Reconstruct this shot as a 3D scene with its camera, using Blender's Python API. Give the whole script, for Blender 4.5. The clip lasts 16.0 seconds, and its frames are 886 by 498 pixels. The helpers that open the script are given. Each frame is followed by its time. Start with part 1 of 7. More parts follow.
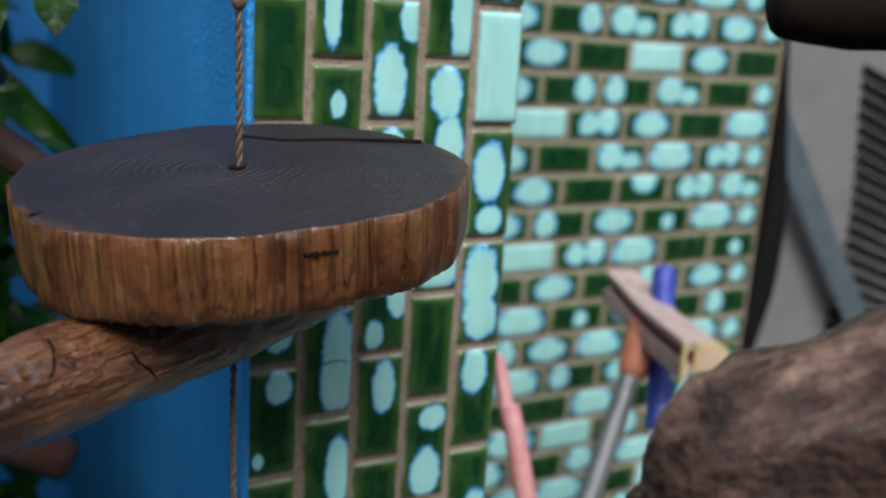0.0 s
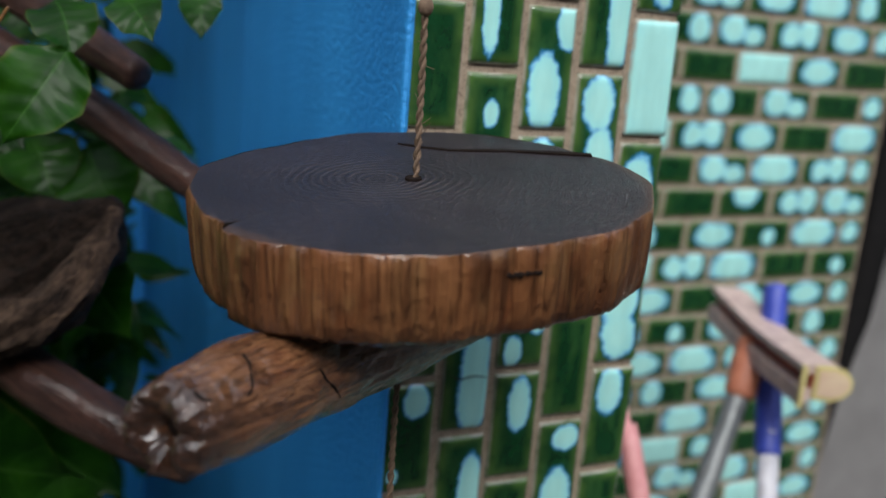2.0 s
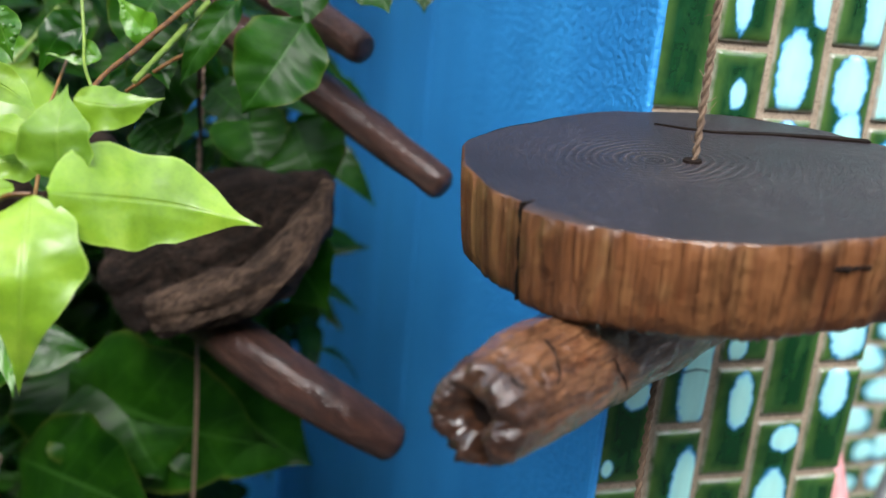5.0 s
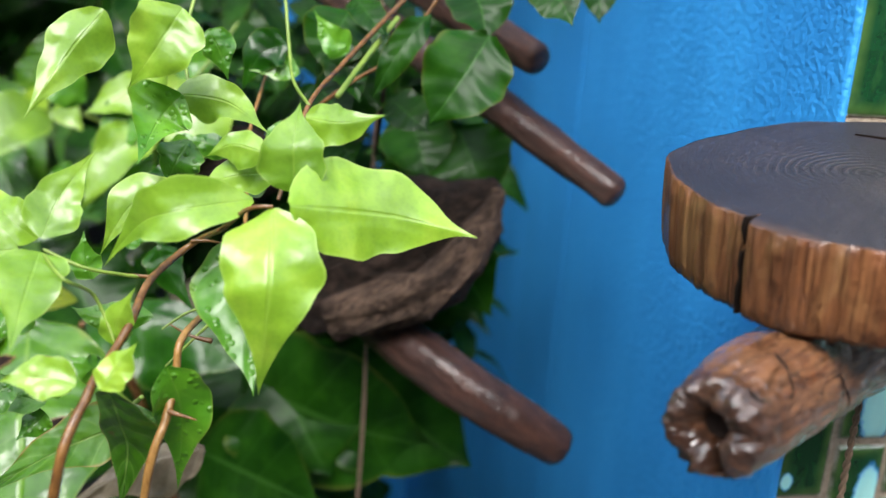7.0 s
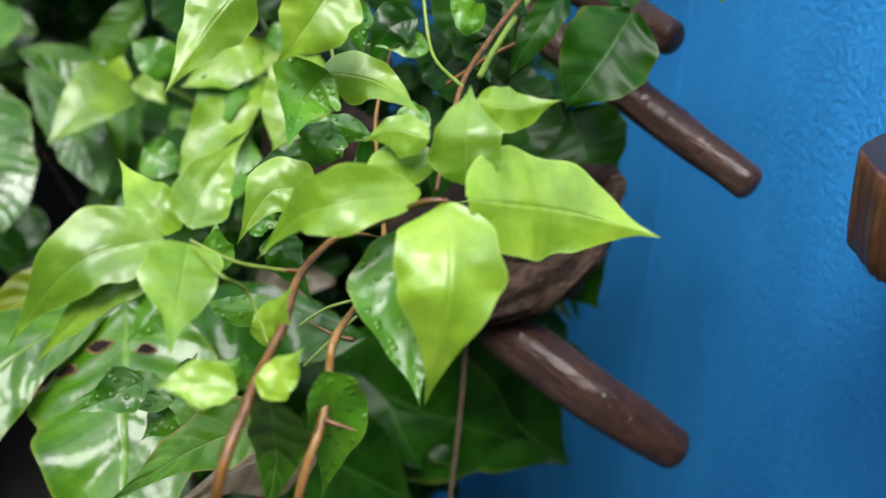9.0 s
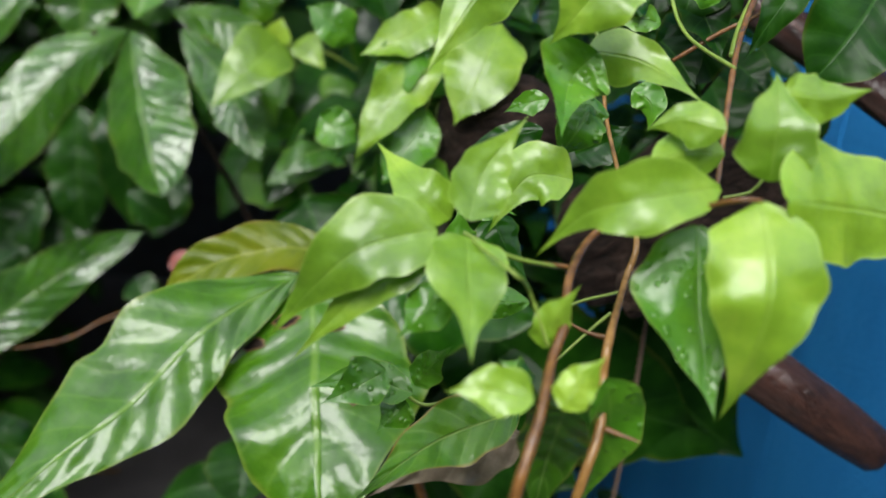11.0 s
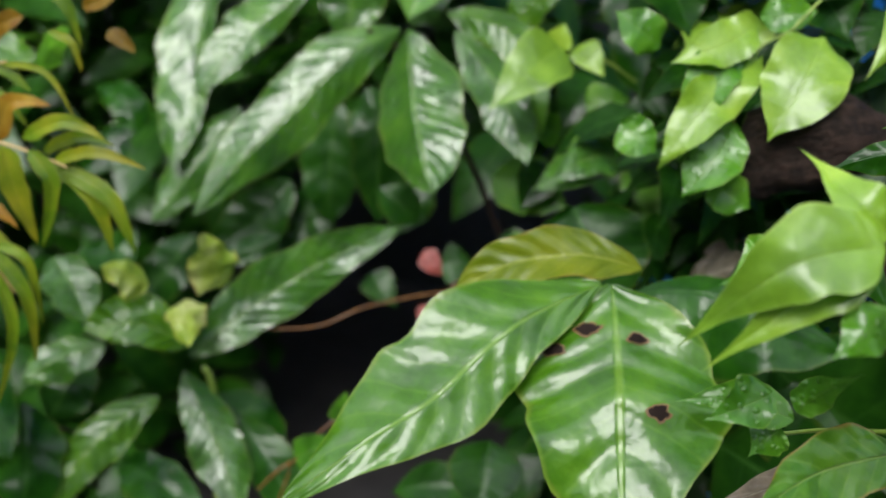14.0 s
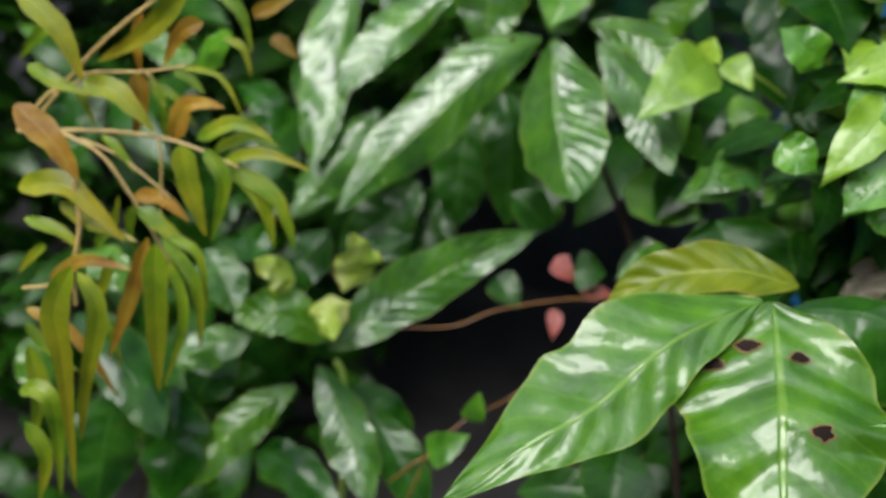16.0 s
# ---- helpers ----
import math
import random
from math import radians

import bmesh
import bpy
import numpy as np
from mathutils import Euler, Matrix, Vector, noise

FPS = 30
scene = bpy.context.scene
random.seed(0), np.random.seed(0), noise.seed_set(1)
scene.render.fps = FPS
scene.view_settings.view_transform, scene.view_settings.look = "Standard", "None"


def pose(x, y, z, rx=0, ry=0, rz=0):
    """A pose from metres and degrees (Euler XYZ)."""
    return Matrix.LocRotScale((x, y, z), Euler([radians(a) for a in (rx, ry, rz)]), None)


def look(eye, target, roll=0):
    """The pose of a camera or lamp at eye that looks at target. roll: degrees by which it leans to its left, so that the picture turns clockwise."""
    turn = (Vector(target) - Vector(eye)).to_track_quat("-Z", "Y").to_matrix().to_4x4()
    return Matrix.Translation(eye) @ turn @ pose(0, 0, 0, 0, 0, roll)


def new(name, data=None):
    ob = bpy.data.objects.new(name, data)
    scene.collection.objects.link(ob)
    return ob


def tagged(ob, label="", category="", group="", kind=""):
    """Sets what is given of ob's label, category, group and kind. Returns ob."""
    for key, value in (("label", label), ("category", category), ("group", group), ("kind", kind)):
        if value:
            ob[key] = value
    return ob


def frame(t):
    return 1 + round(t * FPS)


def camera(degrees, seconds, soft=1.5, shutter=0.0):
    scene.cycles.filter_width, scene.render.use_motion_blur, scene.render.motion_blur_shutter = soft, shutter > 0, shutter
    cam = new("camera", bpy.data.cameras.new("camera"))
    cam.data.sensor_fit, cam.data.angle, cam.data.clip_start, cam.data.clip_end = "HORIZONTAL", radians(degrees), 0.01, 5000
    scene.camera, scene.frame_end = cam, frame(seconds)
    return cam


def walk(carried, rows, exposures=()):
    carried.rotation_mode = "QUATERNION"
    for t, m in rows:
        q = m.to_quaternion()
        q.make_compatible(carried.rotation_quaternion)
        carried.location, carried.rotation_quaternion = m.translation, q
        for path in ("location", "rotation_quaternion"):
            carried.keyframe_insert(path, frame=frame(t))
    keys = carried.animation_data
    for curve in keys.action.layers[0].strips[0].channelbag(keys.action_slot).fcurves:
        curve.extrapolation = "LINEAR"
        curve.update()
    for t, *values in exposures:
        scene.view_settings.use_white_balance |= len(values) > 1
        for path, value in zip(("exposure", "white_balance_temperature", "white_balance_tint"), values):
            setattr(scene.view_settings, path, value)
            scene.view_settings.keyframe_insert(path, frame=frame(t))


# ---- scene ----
cam = camera(51.0, 16.0)
PATH = [
    (0, (0.087, 0.109, 1.351), (0.99, 1.83, 0.88), 3.6),
    (0.5, (0.074, 0.121, 1.351), (0.94, 1.859, 0.872), 3.8),
    (1, (0.06, 0.135, 1.351), (0.896, 1.887, 0.87), 4.1),
    (1.5, (0.046, 0.143, 1.351), (0.856, 1.91, 0.877), 4.1),
    (2, (0.035, 0.158, 1.349), (0.835, 1.929, 0.876), 4.6),
    (2.5, (0.021, 0.174, 1.347), (0.789, 1.957, 0.864), 4.8),
    (3, (0.005, 0.184, 1.343), (0.76, 1.97, 0.854), 4.7),
    (3.5, (-0.007, 0.196, 1.343), (0.707, 1.994, 0.837), 4.7),
    (4, (-0.022, 0.206, 1.341), (0.676, 2.007, 0.82), 5.2),
    (6.5, (-0.064, 0.205, 1.337), (0.319, 2.092, 0.794), 4.0),
    (7, (-0.091, 0.207, 1.342), (0.276, 2.096, 0.795), 3.9),
    (7.5, (-0.128, 0.236, 1.336), (0.277, 2.109, 0.763), 5.5),
    (8, (-0.135, 0.247, 1.338), (0.248, 2.121, 0.754), 5.1),
    (10.5, (-0.214, 0.289, 1.333), (-0.016, 2.162, 0.66), 5.2),
    (11, (-0.238, 0.299, 1.335), (-0.074, 2.166, 0.636), 5.1),
    (11.5, (-0.251, 0.301, 1.329), (-0.132, 2.17, 0.627), 5.3),
    (12, (-0.275, 0.299, 1.327), (-0.207, 2.173, 0.631), 6.1),
    (12.5, (-0.295, 0.299, 1.329), (-0.287, 2.173, 0.631), 6.2),
    (13, (-0.322, 0.312, 1.331), (-0.369, 2.177, 0.609), 5.9),
    (13.5, (-0.339, 0.306, 1.319), (-0.438, 2.171, 0.604), 6.5),
    (14, (-0.346, 0.308, 1.314), (-0.517, 2.174, 0.613), 6.4),
    (14.5, (-0.359, 0.304, 1.317), (-0.572, 2.164, 0.612), 6.2),
    (15, (-0.382, 0.292, 1.319), (-0.623, 2.147, 0.613), 6.8),
    (15.5, (-0.391, 0.282, 1.324), (-0.676, 2.127, 0.606), 6.7),
    (16, (-0.402, 0.282, 1.322), (-0.748, 2.114, 0.597), 6.7),
]
walk(cam, [(t, look(eye, target, roll)) for t, eye, target, roll in PATH],
     exposures=[(0.0, 0.15), (1.5, 0.16), (2.5, 0.18), (3.0, 0.28), (3.5, 0.55), (4.0, 0.76), (6.5, 1.34), (8.0, 1.23), (10.5, 0.77), (13.0, 0.80), (16.0, 0.95)])
cam.data.dof.use_dof = True
cam.data.dof.focus_distance = 0.50
cam.data.dof.aperture_fstop = 5.0

# ---- light ----
world = bpy.data.worlds.new("sky")
scene.world = world
world.use_nodes = True
wn = world.node_tree.nodes
wl = world.node_tree.links
sky = wn.new("ShaderNodeTexSky")
sky.sky_type = 'NISHITA'
sky.sun_disc = False
sky.sun_elevation = radians(49)
sky.sun_rotation = radians(200)
sky.dust_density = 4.0
sky.air_density = 1.0
haze = wn.new("ShaderNodeMixRGB")
haze.inputs[0].default_value = 0.72
haze.inputs[2].default_value = (8.6, 9.2, 10.6, 1)
wl.new(sky.outputs[0], haze.inputs[1])
wl.new(haze.outputs[0], wn["Background"].inputs[0])
wn["Background"].inputs[1].default_value = 0.15

sun_data = bpy.data.lights.new("sun", 'SUN')
sun_data.energy = 2.1
sun_data.angle = radians(30)
sun_data.color = (1.0, 0.98, 0.97)
sun = new("sun", sun_data)
sun.matrix_world = look((-0.9, -1.9, 4.2), (0, 0.8, 1.0))


# ---- materials ----
def material(name):
    m = bpy.data.materials.new(name)
    m.use_nodes = True
    return m, m.node_tree, m.node_tree.nodes["Principled BSDF"]


def node(tree, kind, **inputs):
    n = tree.nodes.new(kind)
    for key, value in inputs.items():
        n.inputs[key.replace("_", " ")].default_value = value
    return n


def ramp(tree, source, *stops):
    r = tree.nodes.new("ShaderNodeValToRGB")
    while len(r.color_ramp.elements) < len(stops):
        r.color_ramp.elements.new(0.5)
    for e, (at, colour) in zip(r.color_ramp.elements, stops):
        e.position = at
        e.color = (*colour, 1)
    tree.links.new(source, r.inputs[0])
    return r.outputs[0]


def math_node(tree, op, a, b=0.0, c=0.0):
    n = tree.nodes.new("ShaderNodeMath")
    n.operation = op
    for i, v in enumerate((a, b, c)):
        if isinstance(v, (int, float)):
            n.inputs[i].default_value = v
        else:
            tree.links.new(v, n.inputs[i])
    return n.outputs[0]


def coords(tree, scale=(1, 1, 1), kind="Object", shift=True):
    """Object coordinates, moved by each object's own random number."""
    tc = tree.nodes.new("ShaderNodeTexCoord")
    mp = tree.nodes.new("ShaderNodeMapping")
    mp.inputs["Scale"].default_value = scale
    tree.links.new(tc.outputs[kind], mp.inputs[0])
    if shift:
        info = tree.nodes.new("ShaderNodeObjectInfo")
        vm = tree.nodes.new("ShaderNodeVectorMath")
        vm.operation = 'SCALE'
        vm.inputs[0].default_value = (37.0, 53.0, 71.0)
        tree.links.new(info.outputs["Random"], vm.inputs["Scale"])
        tree.links.new(vm.outputs[0], mp.inputs["Location"])
    return mp.outputs[0]


def noise_tex(tree, vector, scale, detail=4.0, rough=0.55, distort=0.0):
    n = node(tree, "ShaderNodeTexNoise", Scale=scale, Detail=detail, Roughness=rough, Distortion=distort)
    tree.links.new(vector, n.inputs["Vector"])
    return n.outputs["Fac"]


def mix(tree, fac, a, b, mode='MIX'):
    n = tree.nodes.new("ShaderNodeMixRGB")
    n.blend_type = mode
    for i, v in enumerate((fac, a, b)):
        if isinstance(v, (int, float)):
            n.inputs[i].default_value = v
        elif isinstance(v, tuple):
            n.inputs[i].default_value = (*v, 1)
        else:
            tree.links.new(v, n.inputs[i])
    return n.outputs[0]


def bump(tree, bsdf, height, strength=0.3, distance=0.002, film=1.0):
    b = node(tree, "ShaderNodeBump", Strength=strength, Distance=distance)
    tree.links.new(height, b.inputs["Height"])
    tree.links.new(b.outputs[0], bsdf.inputs["Normal"])
    c = node(tree, "ShaderNodeBump", Strength=strength * film, Distance=distance)
    tree.links.new(height, c.inputs["Height"])
    tree.links.new(c.outputs[0], bsdf.inputs["Coat Normal"])


def glaze_material():
    m, t, p = material("green_and_turquoise_glaze")
    at = t.nodes.new("ShaderNodeAttribute")
    at.attribute_name = "splash"
    v = coords(t)
    edge = noise_tex(t, v, 170, 5, 0.6)
    soft = noise_tex(t, v, 50, 3)
    mask = math_node(t, 'ADD', at.outputs["Fac"], math_node(t, 'MULTIPLY', math_node(t, 'SUBTRACT', edge, 0.5), 0.45))
    mask = math_node(t, 'ADD', mask, math_node(t, 'MULTIPLY', math_node(t, 'SUBTRACT', soft, 0.5), 0.5))
    col = ramp(t, mask, (0.0, (0.006, 0.046, 0.014)), (0.32, (0.010, 0.070, 0.028)), (0.41, (0.03, 0.20, 0.42)),
               (0.47, (0.20, 0.56, 0.82)), (0.60, (0.40, 0.86, 0.85)), (1.0, (0.46, 0.89, 0.83)))
    streak = noise_tex(t, coords(t, (1, 1, 0.25)), 60, 3)
    col = mix(t, 0.25, col, ramp(t, streak, (0.3, (0.45, 0.5, 0.45)), (0.7, (1.15, 1.15, 1.1))), 'MULTIPLY')
    rim = t.nodes.new("ShaderNodeAttribute")
    rim.attribute_name = "rim"
    thin = math_node(t, 'MULTIPLY', ramp_value(t, rim.outputs["Fac"], 0.08, 0.75), ramp_value(t, soft, 0.22, 0.55))
    dark_green = ramp_value(t, mask, 0.40, 0.30)
    col = mix(t, math_node(t, 'MULTIPLY', math_node(t, 'MULTIPLY', thin, dark_green), 0.85), col, (0.085, 0.17, 0.035))
    pool = noise_tex(t, coords(t, (1, 1, 0.35)), 75, 4, 0.6)
    col = mix(t, math_node(t, 'MULTIPLY', math_node(t, 'MULTIPLY', ramp_value(t, pool, 0.50, 0.70), dark_green), 0.55), col, (0.045, 0.13, 0.035))
    worn = math_node(t, 'MULTIPLY', ramp_value(t, rim.outputs["Fac"], 0.75, 1.0), ramp_value(t, noise_tex(t, v, 60, 4), 0.30, 0.60))
    col = mix(t, worn, col, (0.42, 0.40, 0.33))
    t.links.new(col, p.inputs["Base Color"])
    p.inputs["Roughness"].default_value = 0.16
    p.inputs["Coat Weight"].default_value = 0.5
    p.inputs["Coat Roughness"].default_value = 0.06
    bump(t, p, noise_tex(t, v, 90, 2), 0.25, 0.0012)
    return m


def ramp_value(tree, source, lo, hi):
    n = tree.nodes.new("ShaderNodeMapRange")
    n.inputs["From Min"].default_value = lo
    n.inputs["From Max"].default_value = hi
    tree.links.new(source, n.inputs[0])
    return n.outputs[0]


def mortar_material():
    m, t, p = material("sandy_mortar")
    v = coords(t, shift=False)
    a = noise_tex(t, v, 30, 4)
    b = noise_tex(t, v, 600, 3, 0.7)
    col = mix(t, 0.6, ramp(t, a, (0.3, (0.21, 0.155, 0.105)), (0.7, (0.40, 0.31, 0.22))), ramp(t, b, (0.34, (0.10, 0.075, 0.055)), (0.55, (0.44, 0.36, 0.27))))
    t.links.new(col, p.inputs["Base Color"])
    p.inputs["Roughness"].default_value = 0.9
    bump(t, p, b, 0.5, 0.0012)
    return m


def plaster_material():
    m, t, p = material("blue_painted_plaster")
    v = coords(t, shift=False)
    a = noise_tex(t, v, 3.5, 4)
    b = noise_tex(t, v, 170, 4, 0.6)
    c = noise_tex(t, coords(t, (1, 1, 0.12), shift=False), 9, 4)
    col = ramp(t, a, (0.3, (0.016, 0.25, 0.64)), (0.7, (0.030, 0.36, 0.84)))
    col = mix(t, 0.35, col, ramp(t, c, (0.35, (0.018, 0.19, 0.52)), (0.7, (0.048, 0.37, 0.82))))
    col = mix(t, ramp_value(t, b, 0.60, 0.76), col, (0.06, 0.32, 0.70))
    t.links.new(col, p.inputs["Base Color"])
    p.inputs["Roughness"].default_value = 0.55
    bump(t, p, b, 0.8, 0.0035)
    return m


def plain_material(name, lo, hi, rough=0.5, scale=40, metal=0.0, relief=0.2, stretch=(1, 1, 1)):
    m, t, p = material(name)
    v = coords(t, stretch)
    a = noise_tex(t, v, scale, 5)
    b = noise_tex(t, v, scale * 9, 4, 0.65)
    col = mix(t, 0.35, ramp(t, a, (0.3, lo), (0.7, hi)), ramp(t, b, (0.35, lo), (0.65, hi)))
    t.links.new(col, p.inputs["Base Color"])
    p.inputs["Roughness"].default_value = rough
    p.inputs["Metallic"].default_value = metal
    bump(t, p, math_node(t, 'ADD', a, math_node(t, 'MULTIPLY', b, 0.5)), relief, 0.002)
    return m


def bark_material(name, dark, mid, light, grain=(26, 26, 3), rough=0.55, shine=0.0, depth=0.004, fine=0.42, film=0.25, tan=None, drip=420, cleft=0.8, rot=0.0):
    """Weathered wood whose grain runs along the object's z axis."""
    m, t, p = material(name)
    v = coords(t, grain)
    g = noise_tex(t, v, 6, 6, 0.65, 0.6)
    f = noise_tex(t, coords(t, (grain[0] * 5, grain[1] * 5, grain[2] * 2)), 7, 5, 0.7)
    big = noise_tex(t, coords(t), 22, 3)
    col = ramp(t, g, (0.36, dark), (0.50, mid), (0.66, light))
    col = mix(t, fine, col, ramp(t, f, (0.38, dark), (0.62, light)))
    col = mix(t, 0.55, col, ramp(t, big, (0.3, (0.35, 0.33, 0.33)), (0.7, (1.25, 1.2, 1.15))), 'MULTIPLY')
    if tan:
        fis = noise_tex(t, coords(t, (grain[0] * 2.2, grain[1] * 2.2, grain[2] * 1.6)), 3.2, 4, 0.6, 0.7)
        fis = ramp_value(t, math_node(t, 'ABSOLUTE', math_node(t, 'SUBTRACT', fis, 0.5)), 0.022, 0.004)
        g = math_node(t, 'SUBTRACT', g, math_node(t, 'MULTIPLY', fis, 0.5))
        patch = noise_tex(t, coords(t, (1, 1, 0.5)), 34, 3, 0.6, 0.8)
        col = mix(t, math_node(t, 'MULTIPLY', ramp_value(t, patch, 0.52, 0.66), 0.55), col, mix(t, 0.6, tan, ramp(t, f, (0.3, dark), (0.7, tan))))
        red = noise_tex(t, coords(t, (1.3, 1.3, 0.5)), 47, 2, 0.5, 0.5)
        col = mix(t, math_node(t, 'MULTIPLY', ramp_value(t, red, 0.58, 0.72), 0.45), col, (0.17, 0.045, 0.014))
        col = mix(t, math_node(t, 'MULTIPLY', fis, cleft), col, dark)
    if rot:
        sep = t.nodes.new("ShaderNodeSeparateXYZ")
        t.links.new(coords(t, shift=False), sep.inputs[0])
        depth_in = math_node(t, 'ADD', sep.outputs[2], math_node(t, 'MULTIPLY', noise_tex(t, coords(t), 120, 3), 0.018))
        col = mix(t, math_node(t, 'MULTIPLY', ramp_value(t, depth_in, rot + 0.016, rot - 0.008), 0.88), col, dark)
    t.links.new(col, p.inputs["Base Color"])
    p.inputs["Roughness"].default_value = rough
    p.inputs["Coat Weight"].default_value = shine
    p.inputs["Coat Roughness"].default_value = 0.06
    p.inputs["Coat IOR"].default_value = 1.6
    lumps = noise_tex(t, coords(t), 130, 3, 0.6)
    h = math_node(t, 'ADD', g, math_node(t, 'MULTIPLY', f, 0.6))
    bump(t, p, math_node(t, 'ADD', h, math_node(t, 'MULTIPLY', lumps, 0.8)), 1.0, depth)
    # the film of water follows the coarse relief alone
    beads = math_node(t, 'MULTIPLY', noise_tex(t, coords(t), drip, 3, 0.6), ramp_value(t, noise_tex(t, coords(t), 70, 3), 0.36, 0.60))
    wet = math_node(t, 'ADD', math_node(t, 'MULTIPLY', lumps, 0.55), math_node(t, 'MULTIPLY', beads, 0.26))
    water = node(t, "ShaderNodeBump", Strength=film, Distance=0.006)
    t.links.new(wet, water.inputs["Height"])
    t.links.new(water.outputs[0], p.inputs["Coat Normal"])
    p.inputs["Specular IOR Level"].default_value = 0.2
    return m


def leaf_material(name, dark, mid, light, vein, gloss=0.3, veins=9.0, relief=0.5, blemish=0.0, drops=0.0, shine=0.5, coat=0.15, rib=0.75, pucker=1.0, film=0.7, tip=0.0, film_blur=0.22, quilt=None):
    """A leaf: u runs across it and v from its stalk to its tip."""
    quilt = rib if quilt is None else quilt
    m, t, p = material(name)
    tc = t.nodes.new("ShaderNodeTexCoord")
    sep = t.nodes.new("ShaderNodeSeparateXYZ")
    t.links.new(tc.outputs["UV"], sep.inputs[0])
    across = math_node(t, 'ABSOLUTE', math_node(t, 'SUBTRACT', sep.outputs[0], 0.5))
    along = sep.outputs[1]
    v = coords(t)
    info = t.nodes.new("ShaderNodeObjectInfo")
    wob = noise_tex(t, v, 45, 3)
    phase = math_node(t, 'MULTIPLY', math_node(t, 'SUBTRACT', along, math_node(t, 'MULTIPLY', across, 0.32)), veins * 6.283)
    phase = math_node(t, 'ADD', phase, math_node(t, 'MULTIPLY', wob, 1.6))
    wave = math_node(t, 'SINE', phase)
    side = ramp_value(t, wave, 0.90, 1.0)
    mid_rib = ramp_value(t, across, 0.028, 0.010)
    a = noise_tex(t, v, 28, 4)
    fine = noise_tex(t, v, 300, 3)
    col = ramp(t, a, (0.28, dark), (0.5, mid), (0.75, light))
    cells = node(t, "ShaderNodeTexVoronoi", Scale=420.0)
    t.links.new(v, cells.inputs["Vector"])
    col = mix(t, 0.22, col, ramp(t, cells.outputs["Distance"], (0.1, (0.72, 0.78, 0.7)), (0.6, (1.2, 1.15, 1.1))), 'MULTIPLY')
    tone = ramp(t, info.outputs["Random"], (0.0, (0.72, 0.78, 0.75)), (1.0, (1.22, 1.16, 1.1)))
    col = mix(t, 0.8, col, tone, 'MULTIPLY')
    col = mix(t, math_node(t, 'MULTIPLY', side, 0.30 * rib), col, vein)
    col = mix(t, math_node(t, 'MULTIPLY', mid_rib, rib), col, vein)
    if tip:
        age = math_node(t, 'ADD', math_node(t, 'MULTIPLY', along, 0.55), math_node(t, 'ADD', math_node(t, 'MULTIPLY', info.outputs["Random"], 0.8), math_node(t, 'MULTIPLY', a, 0.5)))
        col = mix(t, math_node(t, 'MULTIPLY', ramp_value(t, age, 0.85, 1.45), tip), col, (0.27, 0.16, 0.008))
    margin = ramp_value(t, across, 0.465, 0.49)
    col = mix(t, math_node(t, 'MULTIPLY', margin, 0.45), col, vein)
    if blemish:
        spot = ramp_value(t, noise_tex(t, v, 36, 4), 0.70, 0.76)
        col = mix(t, math_node(t, 'MULTIPLY', spot, blemish), col, (0.10, 0.05, 0.02))
        edge = ramp_value(t, math_node(t, 'ADD', across, math_node(t, 'MULTIPLY', a, 0.16)), 0.54, 0.60)
        col = mix(t, math_node(t, 'MULTIPLY', edge, blemish), col, (0.22, 0.13, 0.03))
    t.links.new(col, p.inputs["Base Color"])
    p.inputs["Roughness"].default_value = gloss
    p.inputs["Specular IOR Level"].default_value = shine
    p.inputs["Coat Weight"].default_value = coat
    p.inputs["Coat Roughness"].default_value = film_blur
    p.inputs["Coat IOR"].default_value = 1.5
    swell = math_node(t, 'MULTIPLY', wave, -0.60 * quilt)
    h = math_node(t, 'ADD', swell, math_node(t, 'MULTIPLY', mid_rib, -0.6))
    h = math_node(t, 'ADD', h, math_node(t, 'MULTIPLY', fine, 0.12))
    h = math_node(t, 'ADD', h, math_node(t, 'MULTIPLY', noise_tex(t, v, 48, 2), pucker))
    if drops:
        vor = node(t, "ShaderNodeTexVoronoi", Scale=190.0)
        t.links.new(v, vor.inputs["Vector"])
        bead = ramp_value(t, vor.outputs["Distance"], 0.34, 0.12)
        h = math_node(t, 'ADD', h, math_node(t, 'MULTIPLY', bead, drops))
    bump(t, p, h, relief, 0.0016, film)
    trans = t.nodes.new("ShaderNodeBsdfTranslucent")
    t.links.new(mix(t, 1.0, col, (1.0, 1.15, 0.55), 'MULTIPLY'), trans.inputs[0])
    mx = t.nodes.new("ShaderNodeMixShader")
    mx.inputs[0].default_value = 0.28
    t.links.new(p.outputs[0], mx.inputs[1])
    t.links.new(trans.outputs[0], mx.inputs[2])
    t.links.new(mx.outputs[0], t.nodes["Material Output"].inputs[0])
    return m


